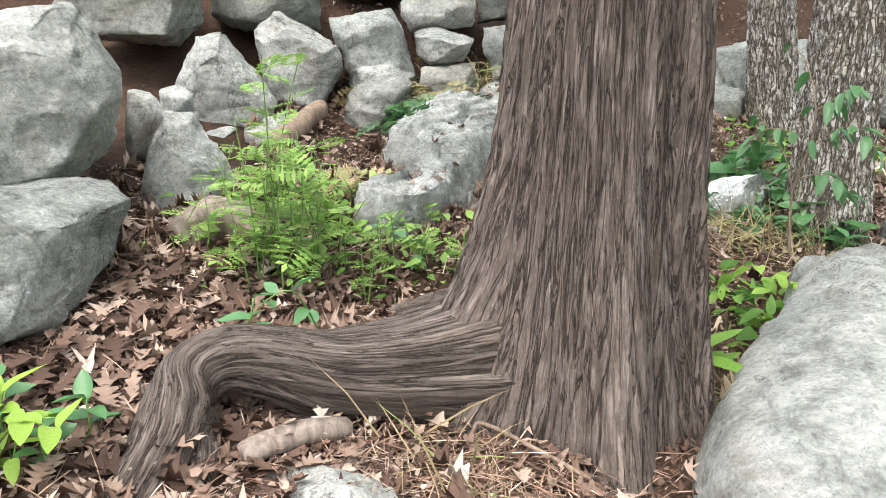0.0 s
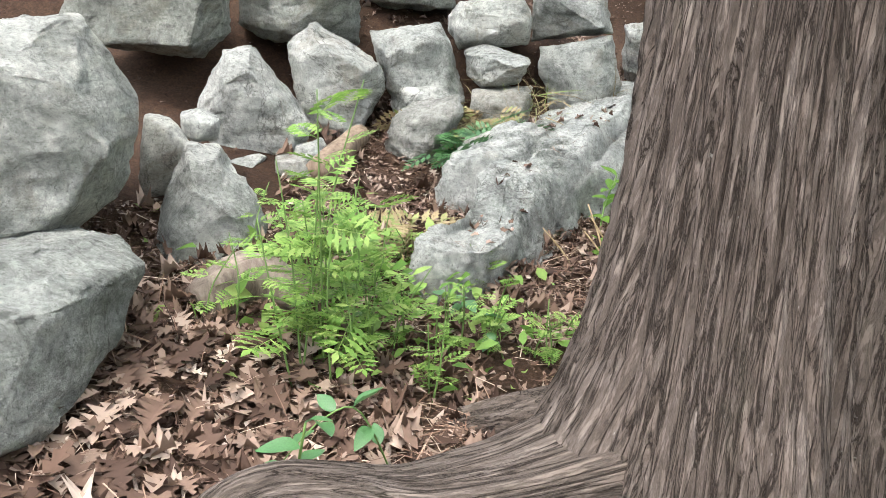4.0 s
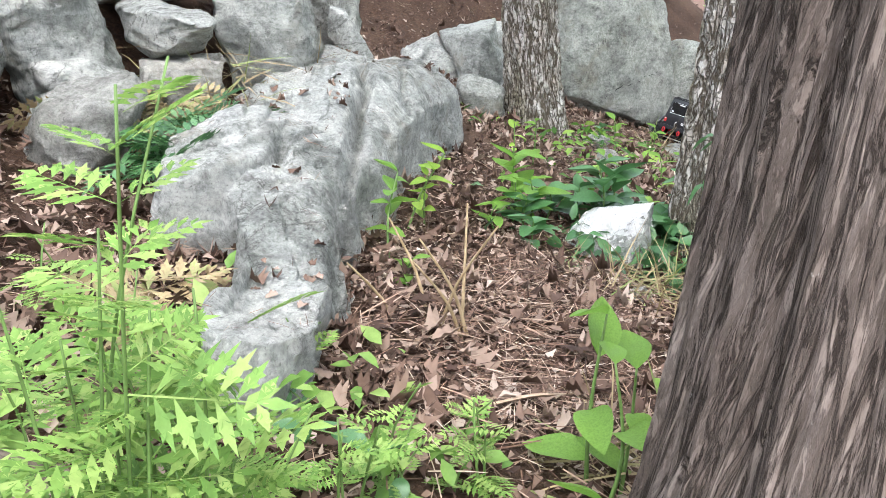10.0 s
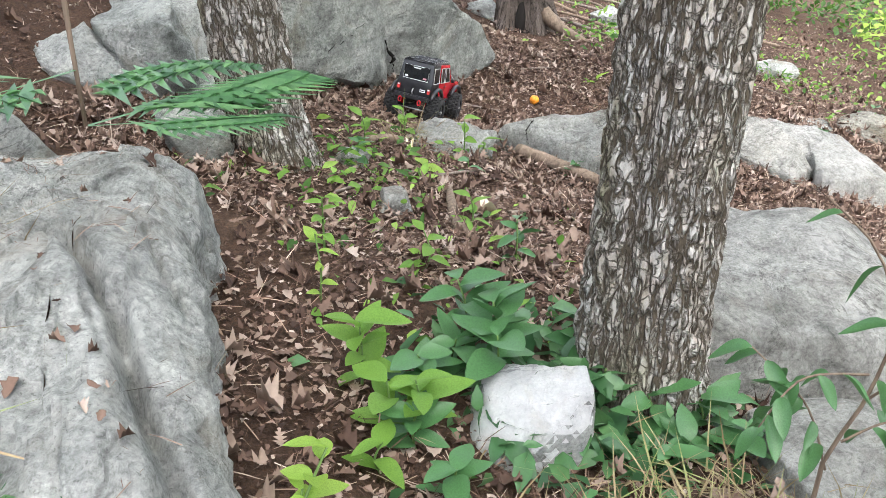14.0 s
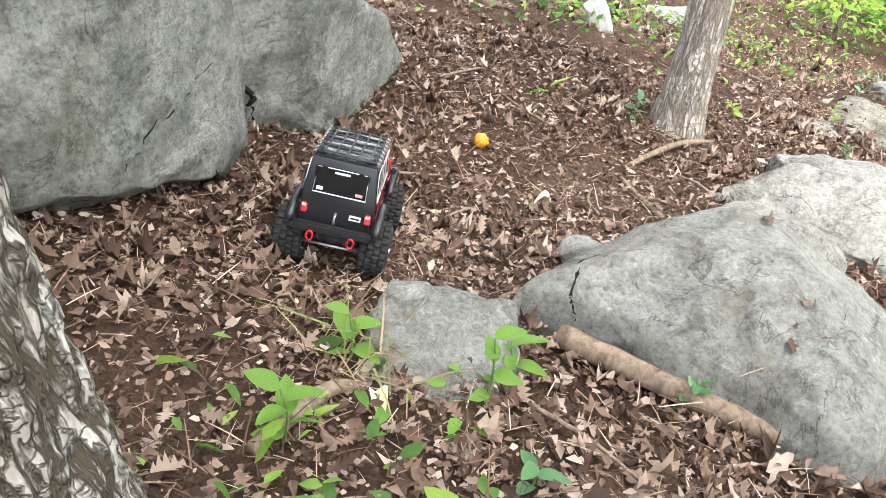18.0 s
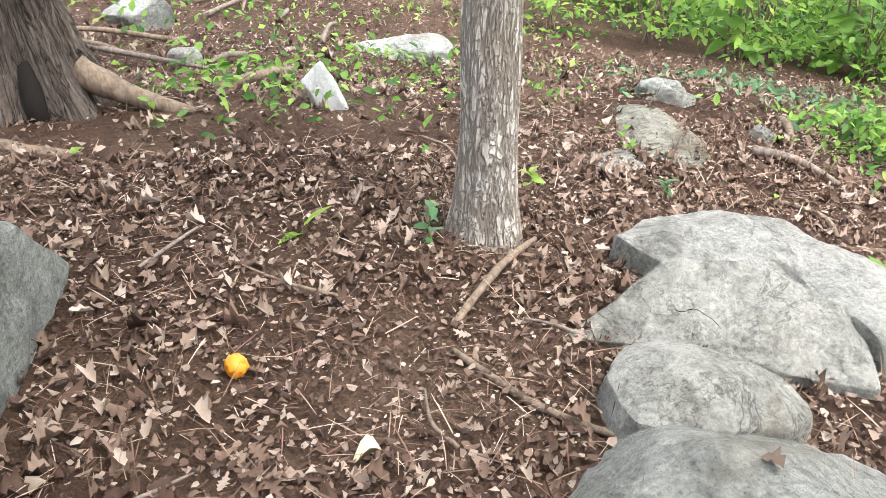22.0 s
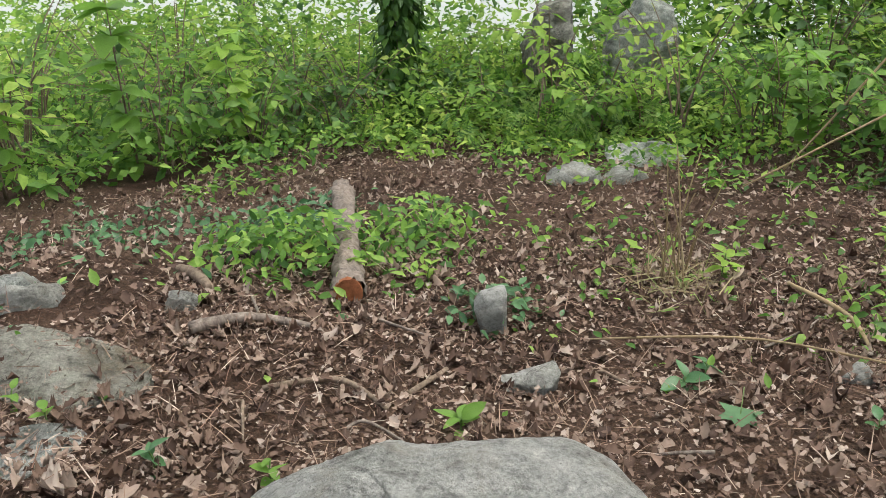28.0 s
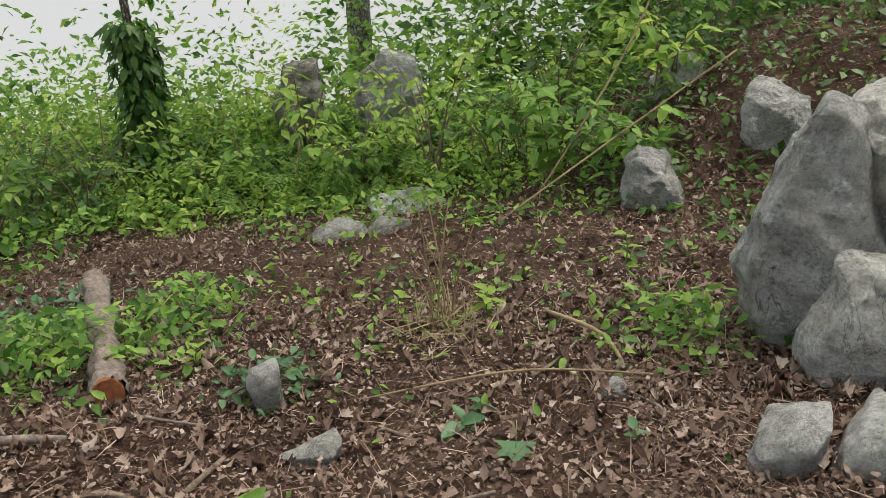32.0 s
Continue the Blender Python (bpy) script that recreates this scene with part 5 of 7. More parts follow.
CAR_WHITE = plain("white_trim", (0.72, 0.72, 0.7), 0.5, 0, 60, 0.05)
CAR_RUBBER = plain("dusty_rubber", (0.03, 0.029, 0.028), 0.85, 0, 120, 0.3, 0.25)
CAR_STEEL = plain("bare_steel", (0.55, 0.54, 0.52), 0.35, 0.9, 90, 0.1)
CAR_GREY = plain("dark_chassis", (0.035, 0.034, 0.033), 0.6, 0.2, 90, 0.15)
CAR_HOOK = plain("red_shackle", (0.55, 0.02, 0.03), 0.3, 0.3, 90, 0.05)
CAR_LAMP = plain("red_tail_lens", (0.5, 0.05, 0.05), 0.15, 0, 90, 0.02)


def side_w(z):
    return 0.081 if z <= 0.172 else 0.081 - 0.010 * (z - 0.172) / 0.092


def prism(profile, bevel=0.004, grow=0.0):
    bm = bmesh.new()
    left = [bm.verts.new((x, side_w(z) + grow, z)) for x, z in profile]
    right = [bm.verts.new((x, -side_w(z) - grow, z)) for x, z in profile]
    bm.faces.new(left)
    bm.faces.new(right[::-1])
    n = len(profile)
    for i in range(n):
        j = (i + 1) % n
        bm.faces.new((left[j], left[i], right[i], right[j]))
    bmesh.ops.recalc_face_normals(bm, faces=bm.faces)
    if bevel:
        bmesh.ops.bevel(bm, geom=bm.edges[:], offset=bevel, segments=2, affect="EDGES", profile=0.6)
    for f in bm.faces:
        f.smooth = True
    return bm


def block(x, y, z, sx, sy, sz, bevel=0.002):
    bm = bmesh.new()
    bmesh.ops.create_cube(bm, size=1, matrix=Matrix.LocRotScale((x, y, z), None, (sx, sy, sz)))
    if bevel:
        bmesh.ops.bevel(bm, geom=bm.edges[:], offset=bevel, segments=2, affect="EDGES")
    return bm


def wire(points, r, closed=False, sides=6):
    pts = list(points) + ([points[0], points[1]] if closed else [])
    return tube(pts, r, sides)


def side_window(parent, pts, s):
    pane = bmesh.new()
    f = pane.faces.new([pane.verts.new((x, s * (side_w(z) + 0.0012), z)) for x, z in pts])
    out = bmesh.ops.extrude_face_region(pane, geom=[f])
    bmesh.ops.translate(pane, verts=[v for v in out["geom"] if isinstance(v, bmesh.types.BMVert)], vec=(0, -s * 0.004, 0))
    bmesh.ops.recalc_face_normals(pane, faces=pane.faces)
    w = part("window", pane, CAR_GLASS, parent, "smoked side window")
    part("frame", smooth_mesh("frame", *wire([(x, s * (side_w(z) + 0.002), z) for x, z in pts], 0.0016, True), CAR_WHITE), None, w, "white window outline")


def car_wheel(parent, x, y, turn=0.0):
    s = 1 if y > 0 else -1
    rows = [(-0.031, 0.036, -1), (-0.033, 0.05, -1), (-0.03, 0.0565, -1)]
    for row, w0 in enumerate((-0.022, -0.0075, 0.0075, 0.022)):
        q = 0.0605 if row in (1, 2) else 0.0585
        rows += [(w0 - 0.0068, q, -1), (w0 - 0.006, q, row), (w0 + 0.006, q, row), (w0 + 0.0068, q, -1)]
    rows += [(0.03, 0.0565, -1), (0.033, 0.05, -1), (0.031, 0.036, -1)]
    n = 132
    v = []
    for w, q, row in rows:
        for k in range(n):
            up = row >= 0 and 0.2 < (k / 6 + 0.5 * (row % 2)) % 1 < 0.9
            a = 2 * math.pi * k / n
            v.append(((q + 0.0055 * up) * math.cos(a), w, (q + 0.0055 * up) * math.sin(a)))
    f = [(i * n + k, i * n + (k + 1) % n, (i + 1) * n + (k + 1) % n, (i + 1) * n + k) for i in range(len(rows) - 1) for k in range(n)]
    wheel = part("wheel", smooth_mesh("wheel", *tube([(0, -0.03, 0), (0, 0.03, 0)], 0.0365, 28, cap=False), CAR_GREY), None, parent)
    wheel.location, wheel.rotation_euler = (x, y, 0.066), (0, 0, turn)
    part("tyre", smooth_mesh("tyre", v, f, CAR_RUBBER, False), None, wheel, "oversized knobbly black tyre")
    rv, rf = tube([(0, s * 0.014, 0), (0, s * 0.02, 0)], 0.035, 28)
    for k in range(6):
        a = math.pi * k / 3
        bv, bf = tube([(0.009 * math.cos(a), s * 0.027, 0.009 * math.sin(a)), (0.034 * math.cos(a), s * 0.022, 0.034 * math.sin(a))], [0.0045, 0.0035], 6)
        rf += [tuple(i + len(rv) for i in q) for q in bf]
        rv = list(rv) + list(bv)
    part("rim", smooth_mesh("rim", rv, rf, CAR_BLACK, False), None, wheel, "black spoked rim")
    part("hub_nut", smooth_mesh("hub_nut", *tube([(0, s * 0.02, 0), (0, s * 0.034, 0)], [0.008, 0.006], 6), CAR_STEEL, False), None, wheel, "steel hub nut")


nrm = Vector((-(gz(2.7, 3.5) - gz(2.6, 3.5)) / 0.1, -(gz(2.65, 3.55) - gz(2.65, 3.45)) / 0.1, 1)).normalized()
fwd = Vector((math.cos(radians(CAR_TURN)), math.sin(radians(CAR_TURN)), 0))
fwd = (fwd - nrm * fwd.dot(nrm)).normalized()
lat = nrm.cross(fwd)
cx, cy = CAR_AT
cm = Matrix.Translation((cx, cy, gz(cx, cy) + 0.004)) @ Matrix((fwd, lat, nrm)).transposed().to_4x4() @ Matrix.Scale(CAR_SIZE, 4)
car = thing("toy_car", label="red and black radio-controlled off-road car on big tyres", category="toy car", m=cm)
red = part("shell", prism([(-0.087, 0.105), (0.075, 0.105), (0.082, 0.14), (0.12, 0.158), (0.19, 0.155), (0.2, 0.125), (0.207, 0.128), (0.206, 0.172), (0.2, 0.178), (0.085, 0.19), (0.045, 0.262), (-0.087, 0.264)]), CAR_RED, car, "glossy red body shell")
part("hood_scoop", block(0.14, 0, 0.186, 0.05, 0.05, 0.008, 0.003), CAR_RED, red)
for s in (-1, 1):
    part("hood_vent", block(0.155, s * 0.035, 0.1845, 0.014, 0.01, 0.004, 0.001), CAR_BLACK, red, "black hood vent")
    part("door_seam", smooth_mesh("door_seam", *wire([(-0.02, s * 0.0815, 0.11), (-0.02, s * 0.0815, 0.17), (-0.02, s * 0.0725, 0.255)], 0.0007), CAR_BLACK), None, red)
    part("door_handle", block(-0.008, s * 0.083, 0.166, 0.014, 0.004, 0.004, 0.001), CAR_BLACK, red, "black door handle")
    part("mirror", block(0.06, s * 0.094, 0.19, 0.012, 0.016, 0.016, 0.003), CAR_BLACK, red, "black wing mirror")
rear = part("hardtop", prism([(-0.2, 0.118), (-0.16, 0.118), (-0.15, 0.15), (-0.1, 0.15), (-0.088, 0.118), (-0.0872, 0.118), (-0.0872, 0.266), (-0.192, 0.266), (-0.2, 0.175)]), CAR_BLACK, car, "black rear hardtop")
part("roof", block(-0.075, 0, 0.267, 0.235, 0.142, 0.006, 0.0025), CAR_BLACK, car, "black roof panel")
for s in (-1, 1):
    side_window(rear, [(-0.185, 0.185), (-0.105, 0.185), (-0.105, 0.25), (-0.18, 0.25)], s)
    side_window(red, [(-0.078, 0.185), (-0.028, 0.185), (-0.028, 0.248), (-0.078, 0.248)], s)
    side_window(red, [(-0.012, 0.185), (0.055, 0.185), (0.032, 0.248), (-0.012, 0.248)], s)
    part("rocker", block(-0.005, s * 0.079, 0.102, 0.16, 0.012, 0.014, 0.003), CAR_BLACK, car, "black side sill")
    for x0 in (-0.145, 0.145):
        arch = [(x0 + 0.078 * math.cos(a), s * 0.087, 0.105 + 0.056 * math.sin(a)) for a in np.linspace(0.25, math.pi - 0.25, 12)]
        v, f = tube(arch, 0.009, 8)
        v = [(x, y * 1.0 + s * 0.008, z) for x, y, z in v]
        part("fender", smooth_mesh("fender", v, f, CAR_BLACK), None, car, "black fender flare")
    part("windscreen_edge", smooth_mesh("windscreen_edge", *wire([(0.086, s * 0.07, 0.191), (0.047, s * 0.066, 0.258)], 0.0015), CAR_WHITE), None, red)
    part("tail_light", block(-0.203, s * 0.07, 0.15, 0.008, 0.014, 0.022, 0.002), CAR_LAMP, car, "red and clear tail light")
    part("light_lens", block(-0.2075, s * 0.07, 0.157, 0.002, 0.009, 0.006, 0.0005), CAR_WHITE, car)
    part("headlight", smooth_mesh("headlight", *tube([(0.2, s * 0.05, 0.155), (0.209, s * 0.05, 0.155)], [0.013, 0.012], 16), CAR_STEEL), None, car, "round headlight")
    hook = [(-0.232, s * 0.045 + 0.007 * math.cos(a), 0.098 + 0.011 * math.sin(a)) for a in np.linspace(0, 2 * math.pi, 13)[:-1]]
    part("shackle", smooth_mesh("shackle", *wire(hook, 0.0026, True, 8), CAR_HOOK), None, car, "red tow shackle")
scr = bmesh.new()
fs = scr.faces.new([scr.verts.new(q) for q in ((0.0845, -0.066, 0.195), (0.0845, 0.066, 0.195), (0.0515, 0.061, 0.256), (0.0515, -0.061, 0.256))])
o2 = bmesh.ops.extrude_face_region(scr, geom=[fs])
bmesh.ops.translate(scr, verts=[v for v in o2["geom"] if isinstance(v, bmesh.types.BMVert)], vec=(0.003, 0, 0.0015))
bmesh.ops.recalc_face_normals(scr, faces=scr.faces)
part("windscreen", scr, CAR_GLASS, red, "smoked windscreen")
part("rear_window", block(-0.1995, 0, 0.218, 0.006, 0.118, 0.062, 0.002), CAR_GLASS, rear, "smoked rear window")
ring = [(-0.2035, -0.058, 0.19), (-0.2035, 0.058, 0.19), (-0.2, 0.055, 0.247), (-0.2, 0.047, 0.247), (-0.2005, 0.044, 0.238), (-0.2005, 0.036, 0.238), (-0.2, 0.033, 0.247), (-0.2, -0.033, 0.247), (-0.2005, -0.036, 0.238), (-0.2005, -0.044, 0.238), (-0.2, -0.047, 0.247), (-0.2, -0.055, 0.247)]
part("window_outline", smooth_mesh("window_outline", *wire(ring, 0.0016, True), CAR_WHITE), None, rear, "notched white outline")
part("badge", block(-0.2026, 0, 0.24, 0.002, 0.034, 0.005, 0.0008), CAR_WHITE, rear, "small white unreadable lettering bar")
part("sticker", block(-0.2034, 0.044, 0.2, 0.002, 0.014, 0.008, 0.0008), CAR_WHITE, rear, "small pale sticker")
part("sticker", block(-0.2034, -0.042, 0.2, 0.002, 0.016, 0.007, 0.0008), plain("pink_sticker", (0.6, 0.3, 0.32), 0.5), rear, "small pinkish sticker")
part("number_plate", block(-0.207, -0.043, 0.148, 0.002, 0.026, 0.012, 0.0008), CAR_WHITE, car, "white plate with a plain bar")
part("plate_bar", block(-0.2085, -0.043, 0.148, 0.001, 0.02, 0.004, 0.0003), CAR_GREY, car)
part("rear_bumper", block(-0.222, 0, 0.116, 0.02, 0.168, 0.02, 0.004), CAR_BLACK, car, "black rear bumper")
part("tow_hitch", smooth_mesh("tow_hitch", *wire([(-0.205, 0, 0.15), (-0.215, 0, 0.148), (-0.218, 0, 0.136), (-0.212, 0, 0.128)], 0.003), CAR_STEEL), None, car, "steel spare wheel stud")
part("front_bumper", block(0.222, 0, 0.112, 0.022, 0.15, 0.018, 0.004), CAR_BLACK, car, "black front bumper")
part("grille", block(0.2065, 0, 0.155, 0.004, 0.075, 0.03, 0.0015), CAR_RED, car)
for k in range(7):
    part("grille_slot", block(0.2088, (k - 3) * 0.01, 0.156, 0.002, 0.004, 0.022, 0.0005), CAR_BLACK, car)
for s in (-1, 1):
    part("chassis_rail", block(0.0, s * 0.03, 0.088, 0.4, 0.01, 0.018, 0.002), CAR_GREY, car, "dark chassis rail")
part("skid_plate", block(0, 0, 0.077, 0.13, 0.06, 0.008, 0.002), CAR_GREY, car)
for x0 in (-0.145, 0.145):
    part("axle", smooth_mesh("axle", *tube([(x0, -0.09, 0.066), (x0, -0.02, 0.066), (x0, 0.0, 0.066), (x0, 0.02, 0.066), (x0, 0.09, 0.066)], [0.009, 0.01, 0.02, 0.01, 0.009], 12), CAR_GREY), None, car, "dark solid axle")
    part("tie_rod", smooth_mesh("tie_rod", *wire([(x0 - 0.03, -0.07, 0.06), (x0 - 0.03, 0.07, 0.06)], 0.003), CAR_STEEL), None, car, "bare steel tie rod")
    for s in (-1, 1):
        part("shock", smooth_mesh("shock", *tube([(x0 - 0.01, s * 0.058, 0.07), (x0 + 0.01, s * 0.05, 0.135)], 0.007, 10), CAR_RED), None, car, "red spring damper")
        part("link", smooth_mesh("link", *wire([(x0, s * 0.04, 0.062), (x0 * 0.3, s * 0.025, 0.08)], 0.003), CAR_STEEL), None, car, "steel suspension link")
        car_wheel(car, x0, s * 0.096, 0.12 if x0 > 0 else 0.0)
rack = part("cargo_net", smooth_mesh("cargo_net", *wire([(-0.185, -0.062, 0.2735), (0.03, -0.062, 0.2735), (0.03, 0.062, 0.2735), (-0.185, 0.062, 0.2735)], 0.0022, True), CAR_GREY), None, car, "black stretch net over the roof")
for k in range(8):
    x = -0.182 + 0.03 * k
    part("net_cord", smooth_mesh("net_cord", *wire([(x, y, 0.274 + 0.002 * math.cos(y * 60 + k)) for y in np.linspace(-0.066, 0.066, 9)], 0.0024, sides=5), CAR_BLACK), None, rack)
    for s in (-1, 1):
        part("net_hook", smooth_mesh("net_hook", *wire([(x, s * 0.066, 0.276), (x, s * 0.073, 0.272), (x, s * 0.0735, 0.262)], 0.0013, sides=5), CAR_STEEL), None, rack, "bright metal hook")
for k in range(5):
    y = -0.05 + 0.025 * k
    part("net_cord", smooth_mesh("net_cord", *wire([(x, y, 0.275 + 0.002 * math.sin(x * 50 + k)) for x in np.linspace(-0.188, 0.034, 13)], 0.0024, sides=5), CAR_BLACK), None, rack)
for k in range(4):
    part("roof_bar", block(-0.15 + 0.052 * k, 0, 0.2725, 0.012, 0.11, 0.004, 0.001), CAR_STEEL, car, "bare metal roof rail")
for s in (-1, 1):
    part("limb_cord", smooth_mesh("limb_cord", *wire([(0.035, s * 0.05, 0.272), (0.12, s * 0.058, 0.212), (0.2, s * 0.06, 0.182)], 0.0011, sides=5), CAR_WHITE), None, car, "pale cord from roof to bonnet")


# ---- leaf litter ----
rng = np.random.RandomState(42)


def scatter_xy(n, boxes):
    """Points spread over boxes of x0, x1, y0, y1, share."""
    share = np.array([q[4] for q in boxes], float)
    k = rng.choice(len(boxes), n, p=share / share.sum())
    q = np.array([r[:4] for r in boxes])[k]
    return q[:, 0] + (q[:, 1] - q[:, 0]) * rng.rand(n), q[:, 2] + (q[:, 3] - q[:, 2]) * rng.rand(n)


def clumpy(x, y, scale, seed):
    return np.array([noise.noise(Vector((a * scale, b * scale, seed))) for a, b in zip(x, y)])


ZONES = [(-1.3, -0.3, 1.1, 2.4, 3.0), (-0.6, 0.6, 0.9, 2.6, 2.4), (-0.6, 0.3, 2.3, 3.4, 1.4), (-0.2, 1.6, 1.9, 3.2, 3.4), (1.2, 3.0, 2.7, 4.0, 4.6), (2.9, 4.4, 2.2, 4.0, 5.0), (2.6, 4.8, 0.2, 2.2, 7.5), (4.2, 6.5, 0.0, 4.3, 4.5), (2.2, 6.0, -1.6, 0.2, 4.2), (0.5, 3.0, 3.3, 5.6, 2.4), (-0.7, 0.9, 3.5, 5.6, 1.6), (1.4, 2.6, 1.95, 2.8, 2.6), (2.4, 3.0, 1.5, 2.8, 1.0), (2.35, 2.95, 0.7, 1.6, 1.3), (1.5, 2.9, -2.4, 0.9, 2.6), (5.0, 8.6, 1.0, 4.6, 3.4), (8.2, 11.5, 0.5, 6.0, 3.0), (-2.5, 9.5, -4, 6.5, 3.4)]


def litter(name, n, protos, lo, hi, mat, label, lift, tilt=0.35, seed=1.0, keep=-0.25, zones=None):
    x, y = scatter_xy(n, zones or ZONES)
    ok = clumpy(x, y, 1.6, seed) > keep + 0.3 * (rng.rand(n) - 0.5)
    x, y = x[ok], y[ok]
    n = len(x)
    pos = np.stack([x, y, ground_z(x, y) + lift * rng.rand(n) ** 2 + 0.004], -1)
    size = lo + (hi - lo) * rng.rand(n) ** 1.6
    ob = strewn(name, protos, pos, turns(rng.rand(n) * 6.283, rng.normal(size=n) * tilt, rng.normal(size=n) * tilt), size, mat)
    return tagged(ob, label, "leaf litter", kind="stuff")


litter("oak_leaf_litter", 17000, OAKLEAF, 0.016, 0.05, LITTER, "dry curled brown oak leaves covering the ground", 0.024, 0.17, 1.0, -0.4)
LEAFY = [(-1.25, -0.5, 1.15, 2.1, 3.0), (-0.6, 0.3, 2.1, 3.2, 0.7)]
SCATTERED = [(0.4, 1.6, 2.2, 3.3, 0.8), (1.4, 3.0, 2.8, 3.9, 1.5), (2.8, 5.0, 0.4, 3.4, 2.2), (1.5, 2.6, 2.0, 2.8, 0.6)]
litter("whole_oak_leaves", 1300, LOBED, 0.045, 0.08, LITTER, "whole lobed brown oak leaves lying on the litter", 0.03, 0.16, 7.0, -0.9, LEAFY)
litter("whole_oak_leaves", 900, LOBED, 0.03, 0.055, LITTER, "whole lobed brown oak leaves lying on the litter", 0.024, 0.14, 8.0, -0.9, SCATTERED)
litter("small_leaf_litter", 43000, PLAINDEAD, 0.01, 0.032, LITTER, "small dry brown leaves covering the ground", 0.02, 0.22, 2.0, -0.8)
litter("torn_leaf_litter", 104000, SCRAPS, 0.006, 0.026, LITTER, "torn bits of dead brown leaves on the soil", 0.022, 0.26, 5.0, -0.6)
needle = [([(-0.014, 0, 0), (0.014, 0, 0), (0.02, 0.5, 0.03), (0.006, 1, 0), (-0.006, 1, 0), (-0.008, 0.5, 0.03)], [(0, 1, 2, 5), (5, 2, 3, 4)])]
litter("needles_and_twigs", 52000, needle, 0.02, 0.085, CHAFF, "fallen needles, bark bits and tiny twigs on the soil", 0.03, 0.3, 3.0, -0.7)


# ---- cracks in the boulders ----
from mathutils.bvhtree import BVHTree
FISSURE = plain("dark_fissure", (0.02, 0.019, 0.017), 1.0, 0, 60, 0.2, 0.0)


def crack(ob, points, r=0.006):
    """A dark fissure along a boulder's skin, through points given on the outside."""
    tree = BVHTree.FromPolygons([v.co[:] for v in ob.data.vertices], [tuple(f.vertices) for f in ob.data.polygons])
    inv = ob.matrix_world.inverted()
    line = curve_points(points, 34)
    jag = np.array([noise.noise_vector(Vector(q) * 9) for q in line]) * 0.004
    rad = r * (0.35 + 0.9 * np.sin(np.linspace(0.25, 2.9, 34))) * (0.6 + 0.8 * np.abs(np.sin(np.arange(34) * 0.6)))
    pts = []
    for q, w in zip(line + jag, rad):
        at, nn, _, _ = tree.find_nearest(inv @ Vector(q))
        pts.append(at - nn * w * 0.8)
    c = part("crack", smooth_mesh("crack", *tube(pts, rad, 6), FISSURE), None, ob, "narrow dark crack")
    return c


crack(shoulder, [(2.99, 3.8, 0.14), (3.0, 3.77, 0.06), (3.01, 3.75, -0.01), (3.02, 3.72, -0.08)], 0.006)
crack(huge, [(2.45, 3.9, 0.13), (2.58, 3.86, 0.19), (2.7, 3.84, 0.24), (2.82, 3.8, 0.28)], 0.003)
crack(slab, [(2.7, 2.95, 0.06), (2.63, 2.975, 0.03), (2.56, 2.99, 0.02), (2.49, 2.995, 0.02), (2.45, 2.99, -0.03)], 0.004)
crack(ridge2, [(3.42, 2.4, -0.1), (3.4, 2.33, -0.15), (3.37, 2.3, -0.2)], 0.0015)


# ---- leaves and needles lying on the rocks ----
def strewn_on(ob, n, area, protos, lo, hi, mat, name, label, seed):
    """Bits that lie on a rock's upper side within an area x0, x1, y0, y1."""
    rnd = np.random.RandomState(seed)
    tree = BVHTree.FromPolygons([(ob.matrix_world @ v.co)[:] for v in ob.data.vertices], [tuple(f.vertices) for f in ob.data.polygons])
    pos = []
    x0, x1, y0, y1 = area
    for k in range(n):
        x, y = x0 + (x1 - x0) * rnd.rand(), y0 + (y1 - y0) * rnd.rand()
        q, nn, _, _ = tree.ray_cast(Vector((x, y, 3)), Vector((0, 0, -1)))
        if q and nn.z > 0.75 and noise.noise(Vector((x * 4, y * 4, seed))) > -0.1 + 0.3 * rnd.rand() and q.z > gz(x, y) - 0.01:
            pos.append((q.x, q.y, q.z + 0.004))
    if not pos:
        return
    pos = np.array(pos)
    m = len(pos)
    tagged(strewn(name, protos, pos, turns(rnd.rand(m) * 6.283, rnd.normal(size=m) * 0.15, rnd.normal(size=m) * 0.2), lo + (hi - lo) * rnd.rand(m) ** 1.5, mat), label, "leaf litter", kind="stuff")


for k, (ob, n, area) in enumerate(((outcrop, 700, (-0.4, 1.0, 2.0, 3.5)), (slab, 40, (2.3, 3.1, 2.3, 3.1)), (ridge2, 20, (3.2, 3.7, 1.9, 2.6)))):
    strewn_on(ob, n, area, OAKLEAF, 0.014, 0.034, LITTER, "rock_litter", "dead leaf bits lying on the bare rock", 70 + k)
    strewn_on(ob, n * 4, area, needle, 0.02, 0.06, CHAFF, "rock_needles", "dry brown needles lying on the bare rock", 80 + k)


